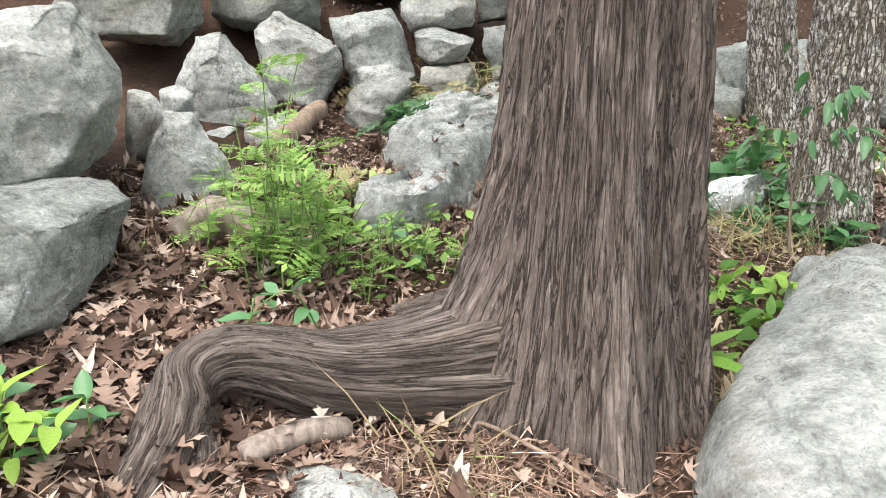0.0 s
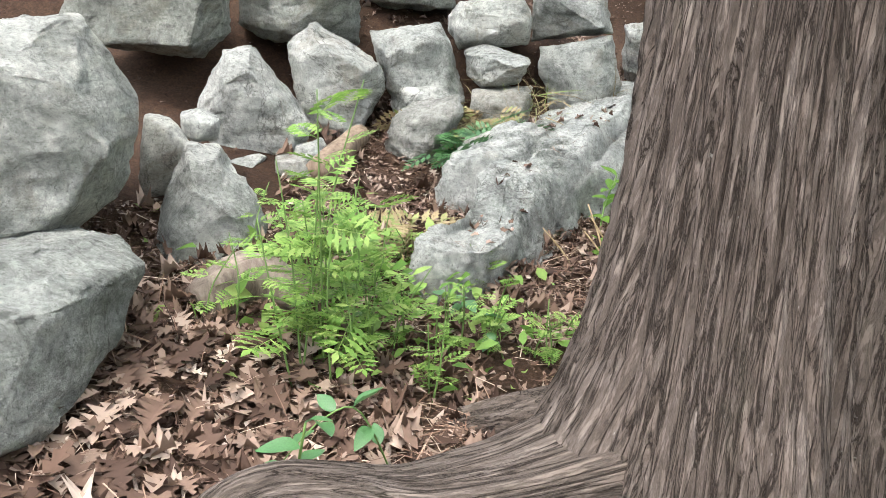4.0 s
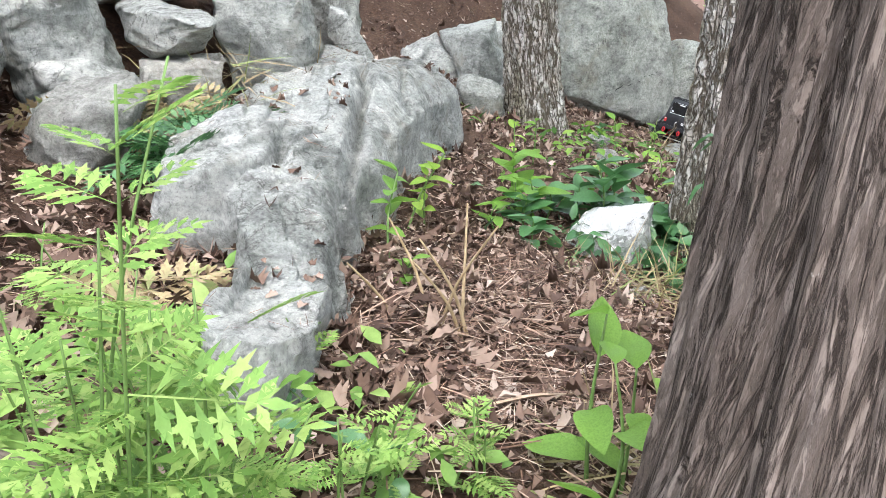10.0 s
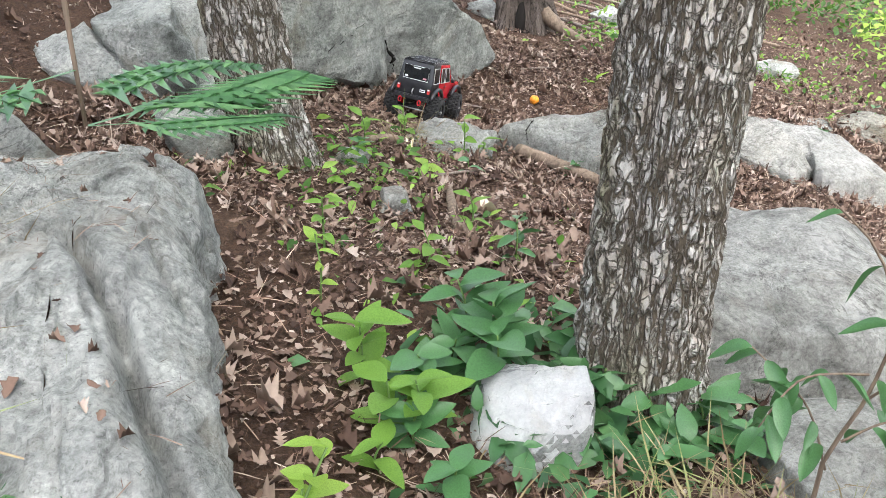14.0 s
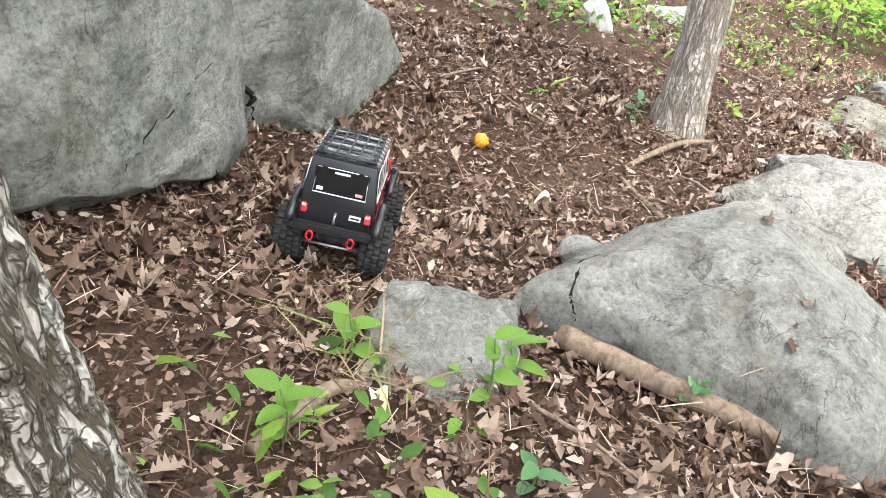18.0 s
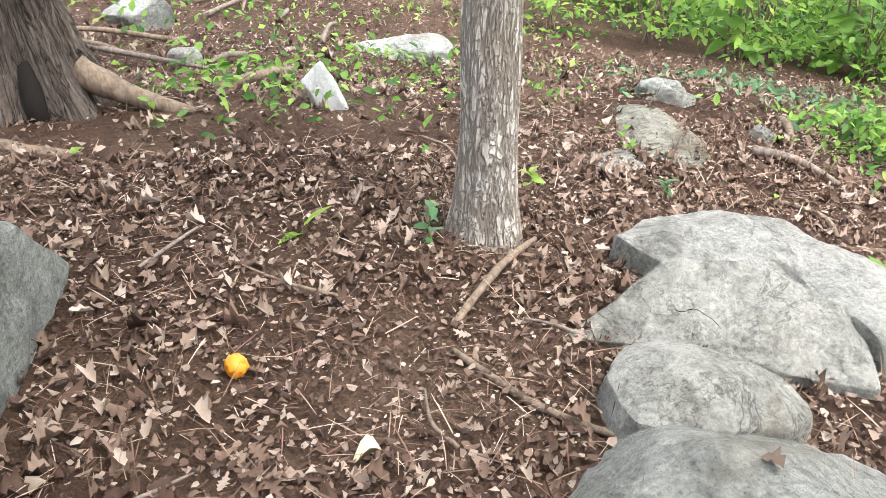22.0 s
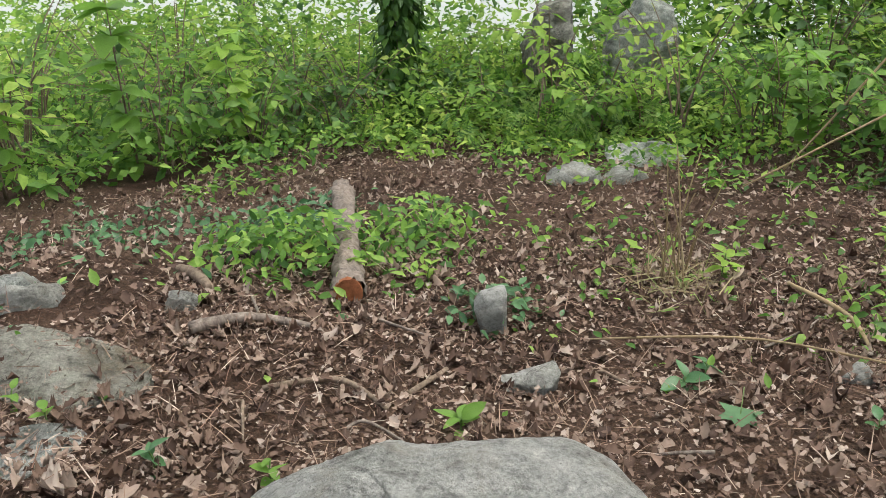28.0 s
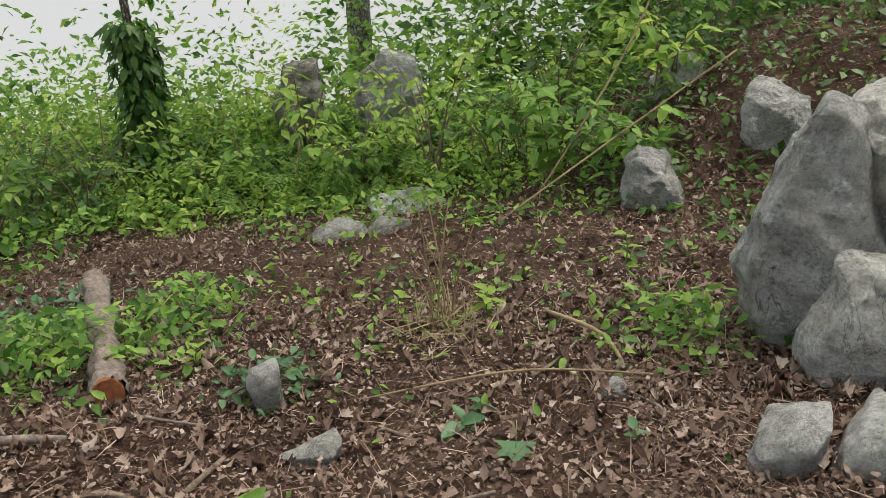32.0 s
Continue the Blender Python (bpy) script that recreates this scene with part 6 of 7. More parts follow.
# ---- plants ----
def weed(place, height, seed, mat=BRIGHT, label="bright green feathery weed growing in leaf litter", stems=4, spread=0.13, leaf=0.1):
    """An upright weed: several stems with pinnate leaves."""
    rnd = np.random.RandomState(seed)
    x0, y0 = place
    ob = thing("weed", (x0, y0, gz(x0, y0)), label, "plant", "feathery weeds")
    pos, yaw, pit, size = [], [], [], []
    for s in range(stems):
        a, ln = rnd.rand() * 6.28, height * (0.6 + 0.45 * rnd.rand())
        lean = spread * (0.4 + rnd.rand())
        top = np.array([math.cos(a) * lean * ln, math.sin(a) * lean * ln, ln])
        b = np.array([rnd.normal() * 0.02, rnd.normal() * 0.02, -0.01])
        pts = curve_points([b, b + top * 0.5 + (0, 0, 0.06 * ln), top], 8)
        part("stem", smooth_mesh("stem", *tube(pts, np.linspace(0.0022, 0.001, 8), 5), STEM), None, ob)
        n = int(4 + 13 * ln)
        for k in range(n):
            t = 0.2 + 0.8 * k / n
            q = b + top * t + (0, 0, 0.05 * ln * math.sin(math.pi * t))
            pos.append(q)
            yaw.append(k * 2.4 + rnd.rand())
            pit.append(0.25 + 0.5 * t - 0.5 * rnd.rand())
            size.append(leaf * (1.12 - 0.5 * t) * (0.7 + 0.5 * rnd.rand()))
    n = len(pos)
    strewn("leaves", FEATHER, np.array(pos), turns(np.array(yaw), np.array(pit), rnd.normal(size=n) * 0.3), np.array(size), mat, ob)
    return ob


WEEDS = ((-0.57, 1.8, 0.42, 4, 0.085), (-0.62, 1.77, 0.36, 3, 0.08), (-0.54, 1.76, 0.32, 3, 0.08), (-0.5, 1.82, 0.26, 3, 0.08), (-0.6, 1.82, 0.3, 3, 0.08), (-0.42, 1.85, 0.2, 3, 0.07), (-0.6, 2.02, 0.2, 2, 0.07), (-0.45, 2.05, 0.16, 2, 0.06), (-0.66, 2.2, 0.16, 2, 0.07), (-0.15, 1.84, 0.13, 3, 0.055), (-0.25, 1.86, 0.15, 3, 0.06), (-0.34, 1.84, 0.17, 3, 0.06), (-0.4, 2.2, 0.14, 2, 0.06), (-0.25, 2.1, 0.11, 2, 0.06), (-0.74, 1.95, 0.17, 2, 0.07), (-0.45, 2.4, 0.15, 2, 0.06), (-0.55, 2.35, 0.12, 2, 0.06), (-0.4, 1.75, 0.14, 3, 0.06), (-0.08, 1.92, 0.1, 2, 0.055))
for k, (x, y, h, st, lf) in enumerate(WEEDS):
    weed((x, y), h * (1.1 if k < 2 else 1.0), 200 + k, WEED, stems=st, leaf=lf * (1.15 if k < 2 else 0.9), spread=0.16)


LEAFMESH = {}


def leaf_mesh(kind, mat):
    key = (kind, mat.name)
    if key not in LEAFMESH:
        rows = {"ovate": [0, 0.12, 0.25, 0.4, 0.55, 0.7, 0.85, 1], "lance": [0, 0.15, 0.3, 0.5, 0.7, 0.85, 1]}[kind]
        LEAFMESH[key] = [smooth_mesh("leaf", *blade(rows, 0.27 if kind == "ovate" else 0.15, 0, 0.15, d, f), mat) for d, f in ((0.15, 0.25), (0.35, 0.18), (0.05, 0.35))]
    return LEAFMESH[key]


def sprout(place, height, leaves, size, seed, mat=GREEN, kind="ovate", label="green broad-leaved seedling on the forest floor", lean=(0, 0), name="seedling", droop=0.0, low=0.35):
    """A small plant: one stem and separate broad leaves."""
    rnd = np.random.RandomState(seed)
    x0, y0 = place
    ob = thing(name, (x0, y0, gz(x0, y0)), label, "plant", "seedlings" if name == "seedling" else "")
    top = np.array([lean[0], lean[1], height])
    line = curve_points([(0, 0, -0.01), top * 0.5 + (0.01 * rnd.normal(), 0.01 * rnd.normal(), 0), top], 9)
    part("stem", smooth_mesh("stem", *tube(line, np.linspace(0.0022 + 0.006 * height, 0.0015, 9), 6), STEM if height < 0.4 else STICK), None, ob)
    for k in range(leaves):
        t = low + (1 - low) * k / max(1, leaves - 1)
        q = line[min(8, int(t * 8))]
        lf = part("leaf", leaf_mesh(kind, mat)[k % 3], None, ob)
        lf.rotation_mode = "XYZ"
        m = pose(*q) @ Euler((rnd.normal() * 0.25 + 0.35 - droop, rnd.normal() * 0.25, k * 2.4 + rnd.rand())).to_matrix().to_4x4()
        lf.matrix_basis = m @ Matrix.Scale(size * (0.7 + 0.5 * rnd.rand()), 4)
    return ob


for k, (x, y, h, n, s) in enumerate(((0.0, 1.81, 0.24, 4, 0.085), (-0.07, 1.74, 0.22, 3, 0.08), (0.03, 1.78, 0.18, 3, 0.075), (0.62, 2.62, 0.06, 4, 0.07), (0.72, 2.61, 0.12, 6, 0.11), (0.8, 2.75, 0.14, 6, 0.11),
                                     (1.05, 2.67, 0.14, 7, 0.12), (1.0, 2.58, 0.15, 7, 0.12), (0.92, 2.62, 0.1, 6, 0.12), (0.62, 2.5, 0.07, 5, 0.09), (0.99, 2.36, 0.1, 7, 0.12), (1.1, 2.42, 0.1, 6, 0.12), (1.06, 2.2, 0.08, 6, 0.12), (0.98, 2.28, 0.09, 6, 0.11), (0.7, 2.6, 0.07, 5, 0.1), (1.02, 2.1, 0.07, 5, 0.1), (0.93, 2.2, 0.06, 5, 0.1), (0.84, 2.66, 0.09, 6, 0.11))):
    sprout((x, y), h, n + (4 if k > 3 else 0), s * (0.7 if k > 3 else 1.0), 300 + k, COOL if k > 5 else GREEN)
for k, (x, y, h, n, s, m) in enumerate(((-0.96, 1.26, 0.1, 9, 0.065, BRIGHT), (-0.9, 1.2, 0.09, 8, 0.06, COOL), (-1.0, 1.18, 0.12, 9, 0.06, BRIGHT), (-0.86, 1.28, 0.07, 7, 0.055, COOL), (-0.98, 1.32, 0.09, 7, 0.06, COOL), (-0.62, 1.4, 0.17, 5, 0.055, COOL), 
                                        (0.4, 2.62, 0.12, 6, 0.045, BRIGHT), (0.15, 2.36, 0.05, 5, 0.05, GREEN), (0.91, 2.54, 0.14, 8, 0.12, COOL), (0.72, 2.66, 0.1, 6, 0.09, GREEN), (1.83, 3.29, 0.09, 7, 0.095, COOL), (1.96, 3.13, 0.02, 3, 0.1, BRIGHT), (2.25, 3.12, 0.14, 5, 0.09, GREEN), (2.39, 2.76, 0.06, 10, 0.06, COOL), (2.08, 3.04, 0.05, 4, 0.08, COOL), (2.27, 3.35, 0.1, 6, 0.09, GREEN), (2.37, 3.09, 0.06, 5, 0.1, GREEN), (2.04, 3.39, 0.1, 6, 0.1, GREEN), (1.49, 2.69, 0.12, 8, 0.1, COOL), (1.6, 2.85, 0.1, 6, 0.09, GREEN), (1.3, 2.85, 0.1, 6, 0.09, GREEN), (1.2, 3.05, 0.14, 7, 0.07, GREEN), (1.0, 2.95, 0.16, 7, 0.06, BRIGHT),
                                        (4.24, 2.39, 0.05, 6, 0.07, BRIGHT), (3.87, 2.76, 0.1, 9, 0.06, COOL), (3.96, 3.05, 0.01, 2, 0.12, BRIGHT), (4.66, 1.87, 0.05, 5, 0.05, GREEN), (3.33, 1.14, 0.03, 5, 0.11, COOL), (3.3, 0.5, 0.1, 8, 0.09, BRIGHT), (3.3, 1.1, 0.06, 6, 0.07, COOL), (3.76, 1.52, 0.04, 7, 0.1, GREEN), (4.03, 1.85, 0.05, 6, 0.07, GREEN), (4.54, 1.9, 0.04, 5, 0.06, GREEN), (4.25, 1.93, 0.05, 7, 0.07, COOL), (3.84, 0.83, 0.1, 10, 0.06, COOL), (2.85, 0.2, 0.14, 8, 0.08, BRIGHT), (3.6, 0.35, 0.08, 6, 0.08, BRIGHT), (3.95, 0.3, 0.08, 6, 0.08, GREEN), (2.95, 1.35, 0.05, 5, 0.06, COOL), (4.15, 0.75, 0.08, 8, 0.07, BRIGHT))):
    sprout((x, y), h, n, s * (0.58 if x > 0.95 else 0.85), 400 + k, m)
big = thing("maple_leaf", (3.2, 1.27, gz(3.2, 1.27) + 0.03), "large pale green fallen maple leaf on brown litter", "leaf")
part("blade", smooth_mesh("blade", *[[tuple(np.array(q) * 0.1) for q in MAPLE[0][0]], MAPLE[0][1]], COOL), None, big)
part("stalk", smooth_mesh("stalk", *tube([(0, -0.06, 0), (0, 0.0, 0.003), (0, 0.042, 0)], 0.0012, 5), STEM), None, big)

sprout((0.165, 1.39), 0.13, 9, 0.12, 510, GREEN, "lance", "small plant with long narrow green leaves by the trunk", low=0.5)


def branched_sapling(place, limbs, size, seed, mat, label):
    """A thin sapling: limbs as lines of points above its foot, with leaves hanging in pairs along them."""
    rnd = np.random.RandomState(seed)
    ob = thing("sapling", (*place, gz(*place)), label, "plant")
    for i, points in enumerate(limbs):
        line = curve_points(points, 14)
        part("stem" if i == 0 else "branch", smooth_mesh("stem", *tube(line, np.linspace(0.0042 if i == 0 else 0.002, 0.001, 14), 6), STICK), None, ob)
        for k in range(5 if i == 0 else 3, 14):
            if i == 0 and k % 2:
                continue
            d = line[min(13, k + 1)] - line[k - 1]
            yaw = math.atan2(d[1], d[0]) - 1.57 + (0.9 if k % 2 else -0.9) * (k < 13) + 0.5 * rnd.normal()
            lf = part("leaf", leaf_mesh("ovate", mat)[k % 3], None, ob)
            lf.matrix_basis = pose(*line[k]) @ Euler((-0.65 + 0.3 * rnd.normal(), 0.3 * rnd.normal(), yaw)).to_matrix().to_4x4() @ Matrix.Diagonal((0.72, 1, 1, 1)) @ Matrix.Scale(size * (0.7 + 0.5 * rnd.rand()), 4)
    return ob


branched_sapling((0.77, 1.992), [[(0, 0, -0.01), (-0.008, 0.027, 0.187), (0.0, -0.004, 0.319), (0.003, -0.013, 0.427), (-0.008, 0.026, 0.533), (-0.028, 0.1, 0.605)],
    [(0.0, -0.004, 0.319), (0.02, -0.07, 0.385), (0.037, -0.138, 0.4), (0.05, -0.2, 0.345)], [(-0.007, 0.02, 0.2), (-0.02, 0.065, 0.307), (-0.05, 0.146, 0.395)],
    [(-0.004, 0.01, 0.25), (0.04, -0.05, 0.27), (0.075, -0.1, 0.22)], [(0.003, -0.013, 0.427), (0.03, -0.06, 0.47), (0.02, -0.12, 0.5)], [(0.0, 0.0, 0.36), (-0.06, 0.08, 0.37), (-0.1, 0.12, 0.31)]],
    0.058, 501, COOL, "slender sapling with long drooping green leaves")
sprout((0.18, 2.46), 0.16, 9, 0.05, 504, GREEN, "ovate", "thin sapling with small green leaves", (0.06, 0.06), "sapling", 0.2, 0.4)
sprout((0.35, 2.62), 0.16, 9, 0.05, 505, BRIGHT, "ovate", "thin sapling with small green leaves", (0.08, -0.02), "sapling", 0.2, 0.4)
sprout((6.3, -0.4), 1.0, 46, 0.16, 506, GREEN, "ovate", "leafy green sapling at the edge of the undergrowth", (-0.1, 0.15), "sapling", 0.3, 0.15)
sprout((6.6, 0.2), 1.2, 46, 0.16, 507, GREEN, "ovate", "leafy green sapling at the edge of the undergrowth", (-0.15, 0.1), "sapling", 0.3, 0.2)
sprout((5.9, -0.9), 0.7, 36, 0.14, 508, BRIGHT, "ovate", "leafy green sapling at the edge of the undergrowth", (0.1, 0.1), "sapling", 0.3, 0.2)
sprout((3.05, -1.2), 0.5, 30, 0.11, 509, GREEN, "ovate", "leafy green sapling at the edge of the undergrowth", (0.1, 0.1), "sapling", 0.3, 0.2)


def patch(name, x, y, rx, ry, height, n, lo, hi, mat, label, protos=None, seed=1, upright=0.5):
    """A low spread of uncounted leaves over the ground."""
    rnd = np.random.RandomState(seed)
    px, py = x + rnd.normal(size=n) * rx * 0.5, y + rnd.normal(size=n) * ry * 0.5
    pz = ground_z(px, py) + 0.01 + height * rnd.rand(n) ** 1.3 * np.exp(-(((px - x) / rx) ** 2 + ((py - y) / ry) ** 2) * 0.7)
    ob = strewn(name, protos or OVATE, np.stack([px, py, pz], -1), turns(rnd.rand(n) * 6.283, rnd.normal(size=n) * upright, rnd.normal(size=n) * 0.5), lo + (hi - lo) * rnd.rand(n), mat)
    return tagged(ob, label, "plants", kind="stuff")


CREEP = "low green creeper leaves spreading over the litter"
patch("creeper", 4.62, 0.78, 0.3, 0.35, 0.18, 620, 0.025, 0.06, GREEN, CREEP, seed=11)
patch("creeper", 4.35, 0.4, 0.22, 0.4, 0.16, 420, 0.025, 0.06, GREEN, CREEP, seed=12)
patch("creeper", 4.9, 0.25, 0.35, 0.35, 0.1, 320, 0.02, 0.05, COOL, CREEP, seed=13)
patch("creeper", 2.78, 0.78, 0.22, 0.28, 0.14, 300, 0.02, 0.055, GREEN, CREEP, seed=14)
patch("creeper", 3.9, 0.9, 0.14, 0.14, 0.1, 120, 0.025, 0.05, COOL, CREEP, seed=15)
patch("creeper", 0.98, 2.4, 0.3, 0.3, 0.08, 420, 0.03, 0.08, COOL, CREEP, seed=16)
patch("creeper", 1.35, 2.8, 0.4, 0.35, 0.06, 130, 0.015, 0.045, GREEN, CREEP, seed=17)
patch("creeper", 1.75, 3.3, 0.5, 0.3, 0.06, 220, 0.02, 0.05, GREEN, CREEP, seed=18)
patch("creeper", 5.0, 3.1, 0.6, 0.5, 0.12, 260, 0.025, 0.06, GREEN, CREEP, seed=19)
patch("creeper", 5.8, 2.3, 0.8, 0.8, 0.08, 360, 0.02, 0.055, GREEN, CREEP, seed=20)
patch("creeper", 5.4, 0.9, 0.7, 0.8, 0.06, 420, 0.02, 0.05, COOL, CREEP, seed=21)
patch("creeper", 3.4, 0.3, 1.0, 0.8, 0.05, 420, 0.02, 0.05, GREEN, CREEP, seed=22)
patch("creeper", -0.45, 2.05, 0.35, 0.3, 0.1, 420, 0.02, 0.05, WEED, CREEP, seed=24)
patch("creeper", 0.5, 1.72, 0.2, 0.2, 0.12, 120, 0.03, 0.07, GREEN, CREEP, seed=25)
STRAW = [([(-0.012, 0, 0), (0.012, 0, 0), (0.009, 0.5, 0.08), (0.0, 1, 0.05), (-0.009, 0.5, 0.08)], [(0, 1, 2, 4), (4, 2, 3)])]
for k, (x, y, r, n, h) in enumerate(((0.72, 2.2, 0.18, 260, 0.03), (0.85, 2.1, 0.18, 200, 0.03), (-0.35, 1.2, 0.12, 50, 0.02), (3.43, 0.55, 0.14, 160, 0.06), (2.3, 3.33, 0.09, 90, 0.05), (0.1, 1.75, 0.14, 160, 0.05), (0.2, 3.1, 0.22, 260, 0.24), (0.28, 1.4, 0.12, 70, 0.05), (0.55, 3.25, 0.15, 100, 0.22))):
    patch("grass_tuft", x, y, r, r, h, n, 0.06, 0.19, GRASS, "thin dry grass blades among the leaves", STRAW, 60 + k, 0.55)


def stalks(x, y, n, height, seed, label):
    rnd = np.random.RandomState(seed)
    ob = thing("dry_stalks", (x, y, gz(x, y)), label, "plant")
    for k in range(n):
        a, ln = rnd.rand() * 6.28, height * (0.5 + 0.6 * rnd.rand())
        b = np.array([0.03 * rnd.normal(), 0.03 * rnd.normal(), -0.01])
        part("stalk", smooth_mesh("stalk", *tube(curve_points([b, b + (0.03 * math.cos(a), 0.03 * math.sin(a), ln * 0.5), b + (0.09 * math.cos(a), 0.09 * math.sin(a), ln)], 7), np.linspace(0.004, 0.0015, 7), 5), STALK), None, ob)
    return ob


stalks(3.43, 0.55, 9, 0.42, 1, "clump of tall dry straw-coloured stalks")
stalks(0.12, 2.22, 6, 0.26, 2, "few bent dry grass stalks beside the rock")

# ---- needle beds, strap leaves and sprigs ----
for k, (x, y, rx, ry, n) in enumerate(((-0.35, 1.2, 0.3, 0.14, 1500), (0.18, 1.3, 0.12, 0.2, 500), (0.15, 2.05, 0.35, 0.3, 1800), (0.5, 2.3, 0.3, 0.2, 900), (-0.35, 1.55, 0.2, 0.15, 600))):
    patch("needle_bed", x, y, rx, ry, 0.012, n, 0.03, 0.08, CHAFF, "bed of fallen reddish-brown needles", needle, 90 + k, 0.1)
for k, (x, y, r, n) in enumerate(((0.03, 2.86, 0.1, 70), (-0.02, 3.0, 0.12, 60), (-0.1, 2.74, 0.07, 40), (-0.34, 2.32, 0.07, 40))):
    sp = patch("fallen_sprays", x, y, r, r, 0.05, n, 0.06, 0.14, GRASS if k % 2 else COOL, "grey-green dry cedar sprays lying by the rock", FEATHER, 120 + k, 0.2)
    if k < 3:
        sp.location.z = 0.09

STRAP = wood_material("dry_strap_leaf", (0.33, 0.24, 0.16), (0.55, 0.44, 0.33))


def strap(points, width, seed):
    """A long dry leaf arching over the ground."""
    pts = curve_points([(x, y, gz(x, y) + h) for x, y, h in points], 16)
    c = pts.mean(0)
    d = np.gradient(pts, axis=0)[:, :2]
    side = np.stack([-d[:, 1], d[:, 0], np.zeros(16)], -1)
    side = side / (np.linalg.norm(side, axis=1, keepdims=True) + 1e-9)
    w = (width * np.sin(np.linspace(0.35, 3.0, 16)))[:, None]
    v = np.concatenate([pts - side * w + (0, 0, 0.004), pts, pts + side * w + (0, 0, 0.004)]) - c
    f = [(a + i, a + i + 1, a + 17 + i, a + 16 + i) for a in (0, 16) for i in range(15)]
    ob = new("strap_leaf", smooth_mesh("strap_leaf", v, f, STRAP))
    ob.location = c
    return tagged(ob, "long dry tan strap leaf arching over the litter", "leaf", "dry strap leaves")


strap([(-0.02, 2.0, 0.01), (0.08, 1.98, 0.025), (0.2, 1.98, 0.01)], 0.004, 3)
strap([(0.2, 1.42, 0.14), (0.23, 1.46, 0.12), (0.26, 1.52, 0.03)], 0.006, 4)
strap([(0.24, 1.5, 0.02), (0.3, 1.55, 0.1), (0.36, 1.62, 0.03)], 0.004, 5)


def sprig(points, leaves, size, seed, label, mat=COOL):
    """A thin trailing stem with a few oval leaves."""
    rnd = np.random.RandomState(seed)
    line = curve_points(points, 14)
    ob = thing("sprig", tuple(line[0]), label, "plant")
    part("stem", smooth_mesh("stem", *tube(line - line[0], np.linspace(0.0016, 0.0008, 14), 5), STEM), None, ob)
    for k in range(leaves):
        q = line[min(13, 2 + int(11 * k / max(1, leaves - 1)))] - line[0]
        lf = part("leaf", leaf_mesh("ovate", mat)[k % 3], None, ob)
        lf.matrix_basis = pose(*q) @ Euler((0.1 + 0.3 * rnd.normal(), 0.3 * rnd.normal(), 2.2 * k + rnd.rand())).to_matrix().to_4x4() @ Matrix.Scale(size * (0.8 + 0.4 * rnd.rand()), 4)


sprig([(-0.5, 1.5, 0.13), (-0.55, 1.46, 0.25), (-0.6, 1.44, 0.25), (-0.65, 1.43, 0.2)], 7, 0.04, 1, "pale green trailing sprig over a cedar root")
sprig([(-0.24, 1.84, 0.12), (-0.27, 1.87, 0.2), (-0.3, 1.9, 0.22), (-0.33, 1.95, 0.22)], 7, 0.038, 2, "sprig with silvery oval leaves in the weeds")
sprig([(-0.3, 1.98, 0.14), (-0.28, 2.03, 0.2), (-0.3, 2.08, 0.21)], 6, 0.036, 3, "sprig with silvery oval leaves in the weeds")
sprig([(-0.95, 1.2, 0.1), (-0.92, 1.18, 0.2), (-0.87, 1.15, 0.2)], 9, 0.05, 4, "pale green leafy sprig beside a slab of stone", BRIGHT)
sprig([(-1.02, 1.22, 0.1), (-1.0, 1.18, 0.22), (-0.97, 1.12, 0.22)], 9, 0.05, 5, "pale green leafy sprig beside a slab of stone", COOL)

frond_vine = thing("vine", (0.05, 2.52, 2.4), "thin hanging stem with pale feathery leaves", "plant", "hanging vines")
part("stem", smooth_mesh("stem", *tube(curve_points([(-0.3, 0.3, 0.3), (-0.1, 0.1, -0.5), (0.0, 0.0, -1.2), (0.0, -0.02, -1.53)], 14), np.linspace(0.004, 0.0012, 14), 6), STICK), None, frond_vine)
for q, yaw, size in (((0.0, -0.02, -1.53), -1.62, 0.17), ((0.0, -0.02, -1.5), 1.3, 0.12), ((0.0, -0.02, -1.53), -2.3, 0.1)):
    lf = part("frond", smooth_mesh("frond", *feather(12, 0.03), COOL), None, frond_vine, "pale feathery leaf")
    lf.matrix_basis = pose(*q) @ Euler((0.05, 0.0, yaw)).to_matrix().to_4x4() @ Matrix.Scale(size, 4)

whole = thing("dead_leaf", (-0.51, 1.265, gz(-0.51, 1.265) + 0.02), "curled tan dead leaf against a cedar root", "leaf")
part("blade", smooth_mesh("blade", *LOBED[2], STRAP), None, whole).matrix_basis = Euler((0.7, 0.2, 0.4)).to_matrix().to_4x4() @ Matrix.Scale(0.055, 4)
whole = thing("dead_leaf", (0.2, 1.36, gz(0.2, 1.36) + 0.05), "folded tan dead leaf beside the cedar trunk", "leaf")
part("blade", smooth_mesh("blade", *LOBED[0], STRAP), None, whole).matrix_basis = Euler((0.3, 0.4, -1.2)).to_matrix().to_4x4() @ Matrix.Scale(0.09, 4)

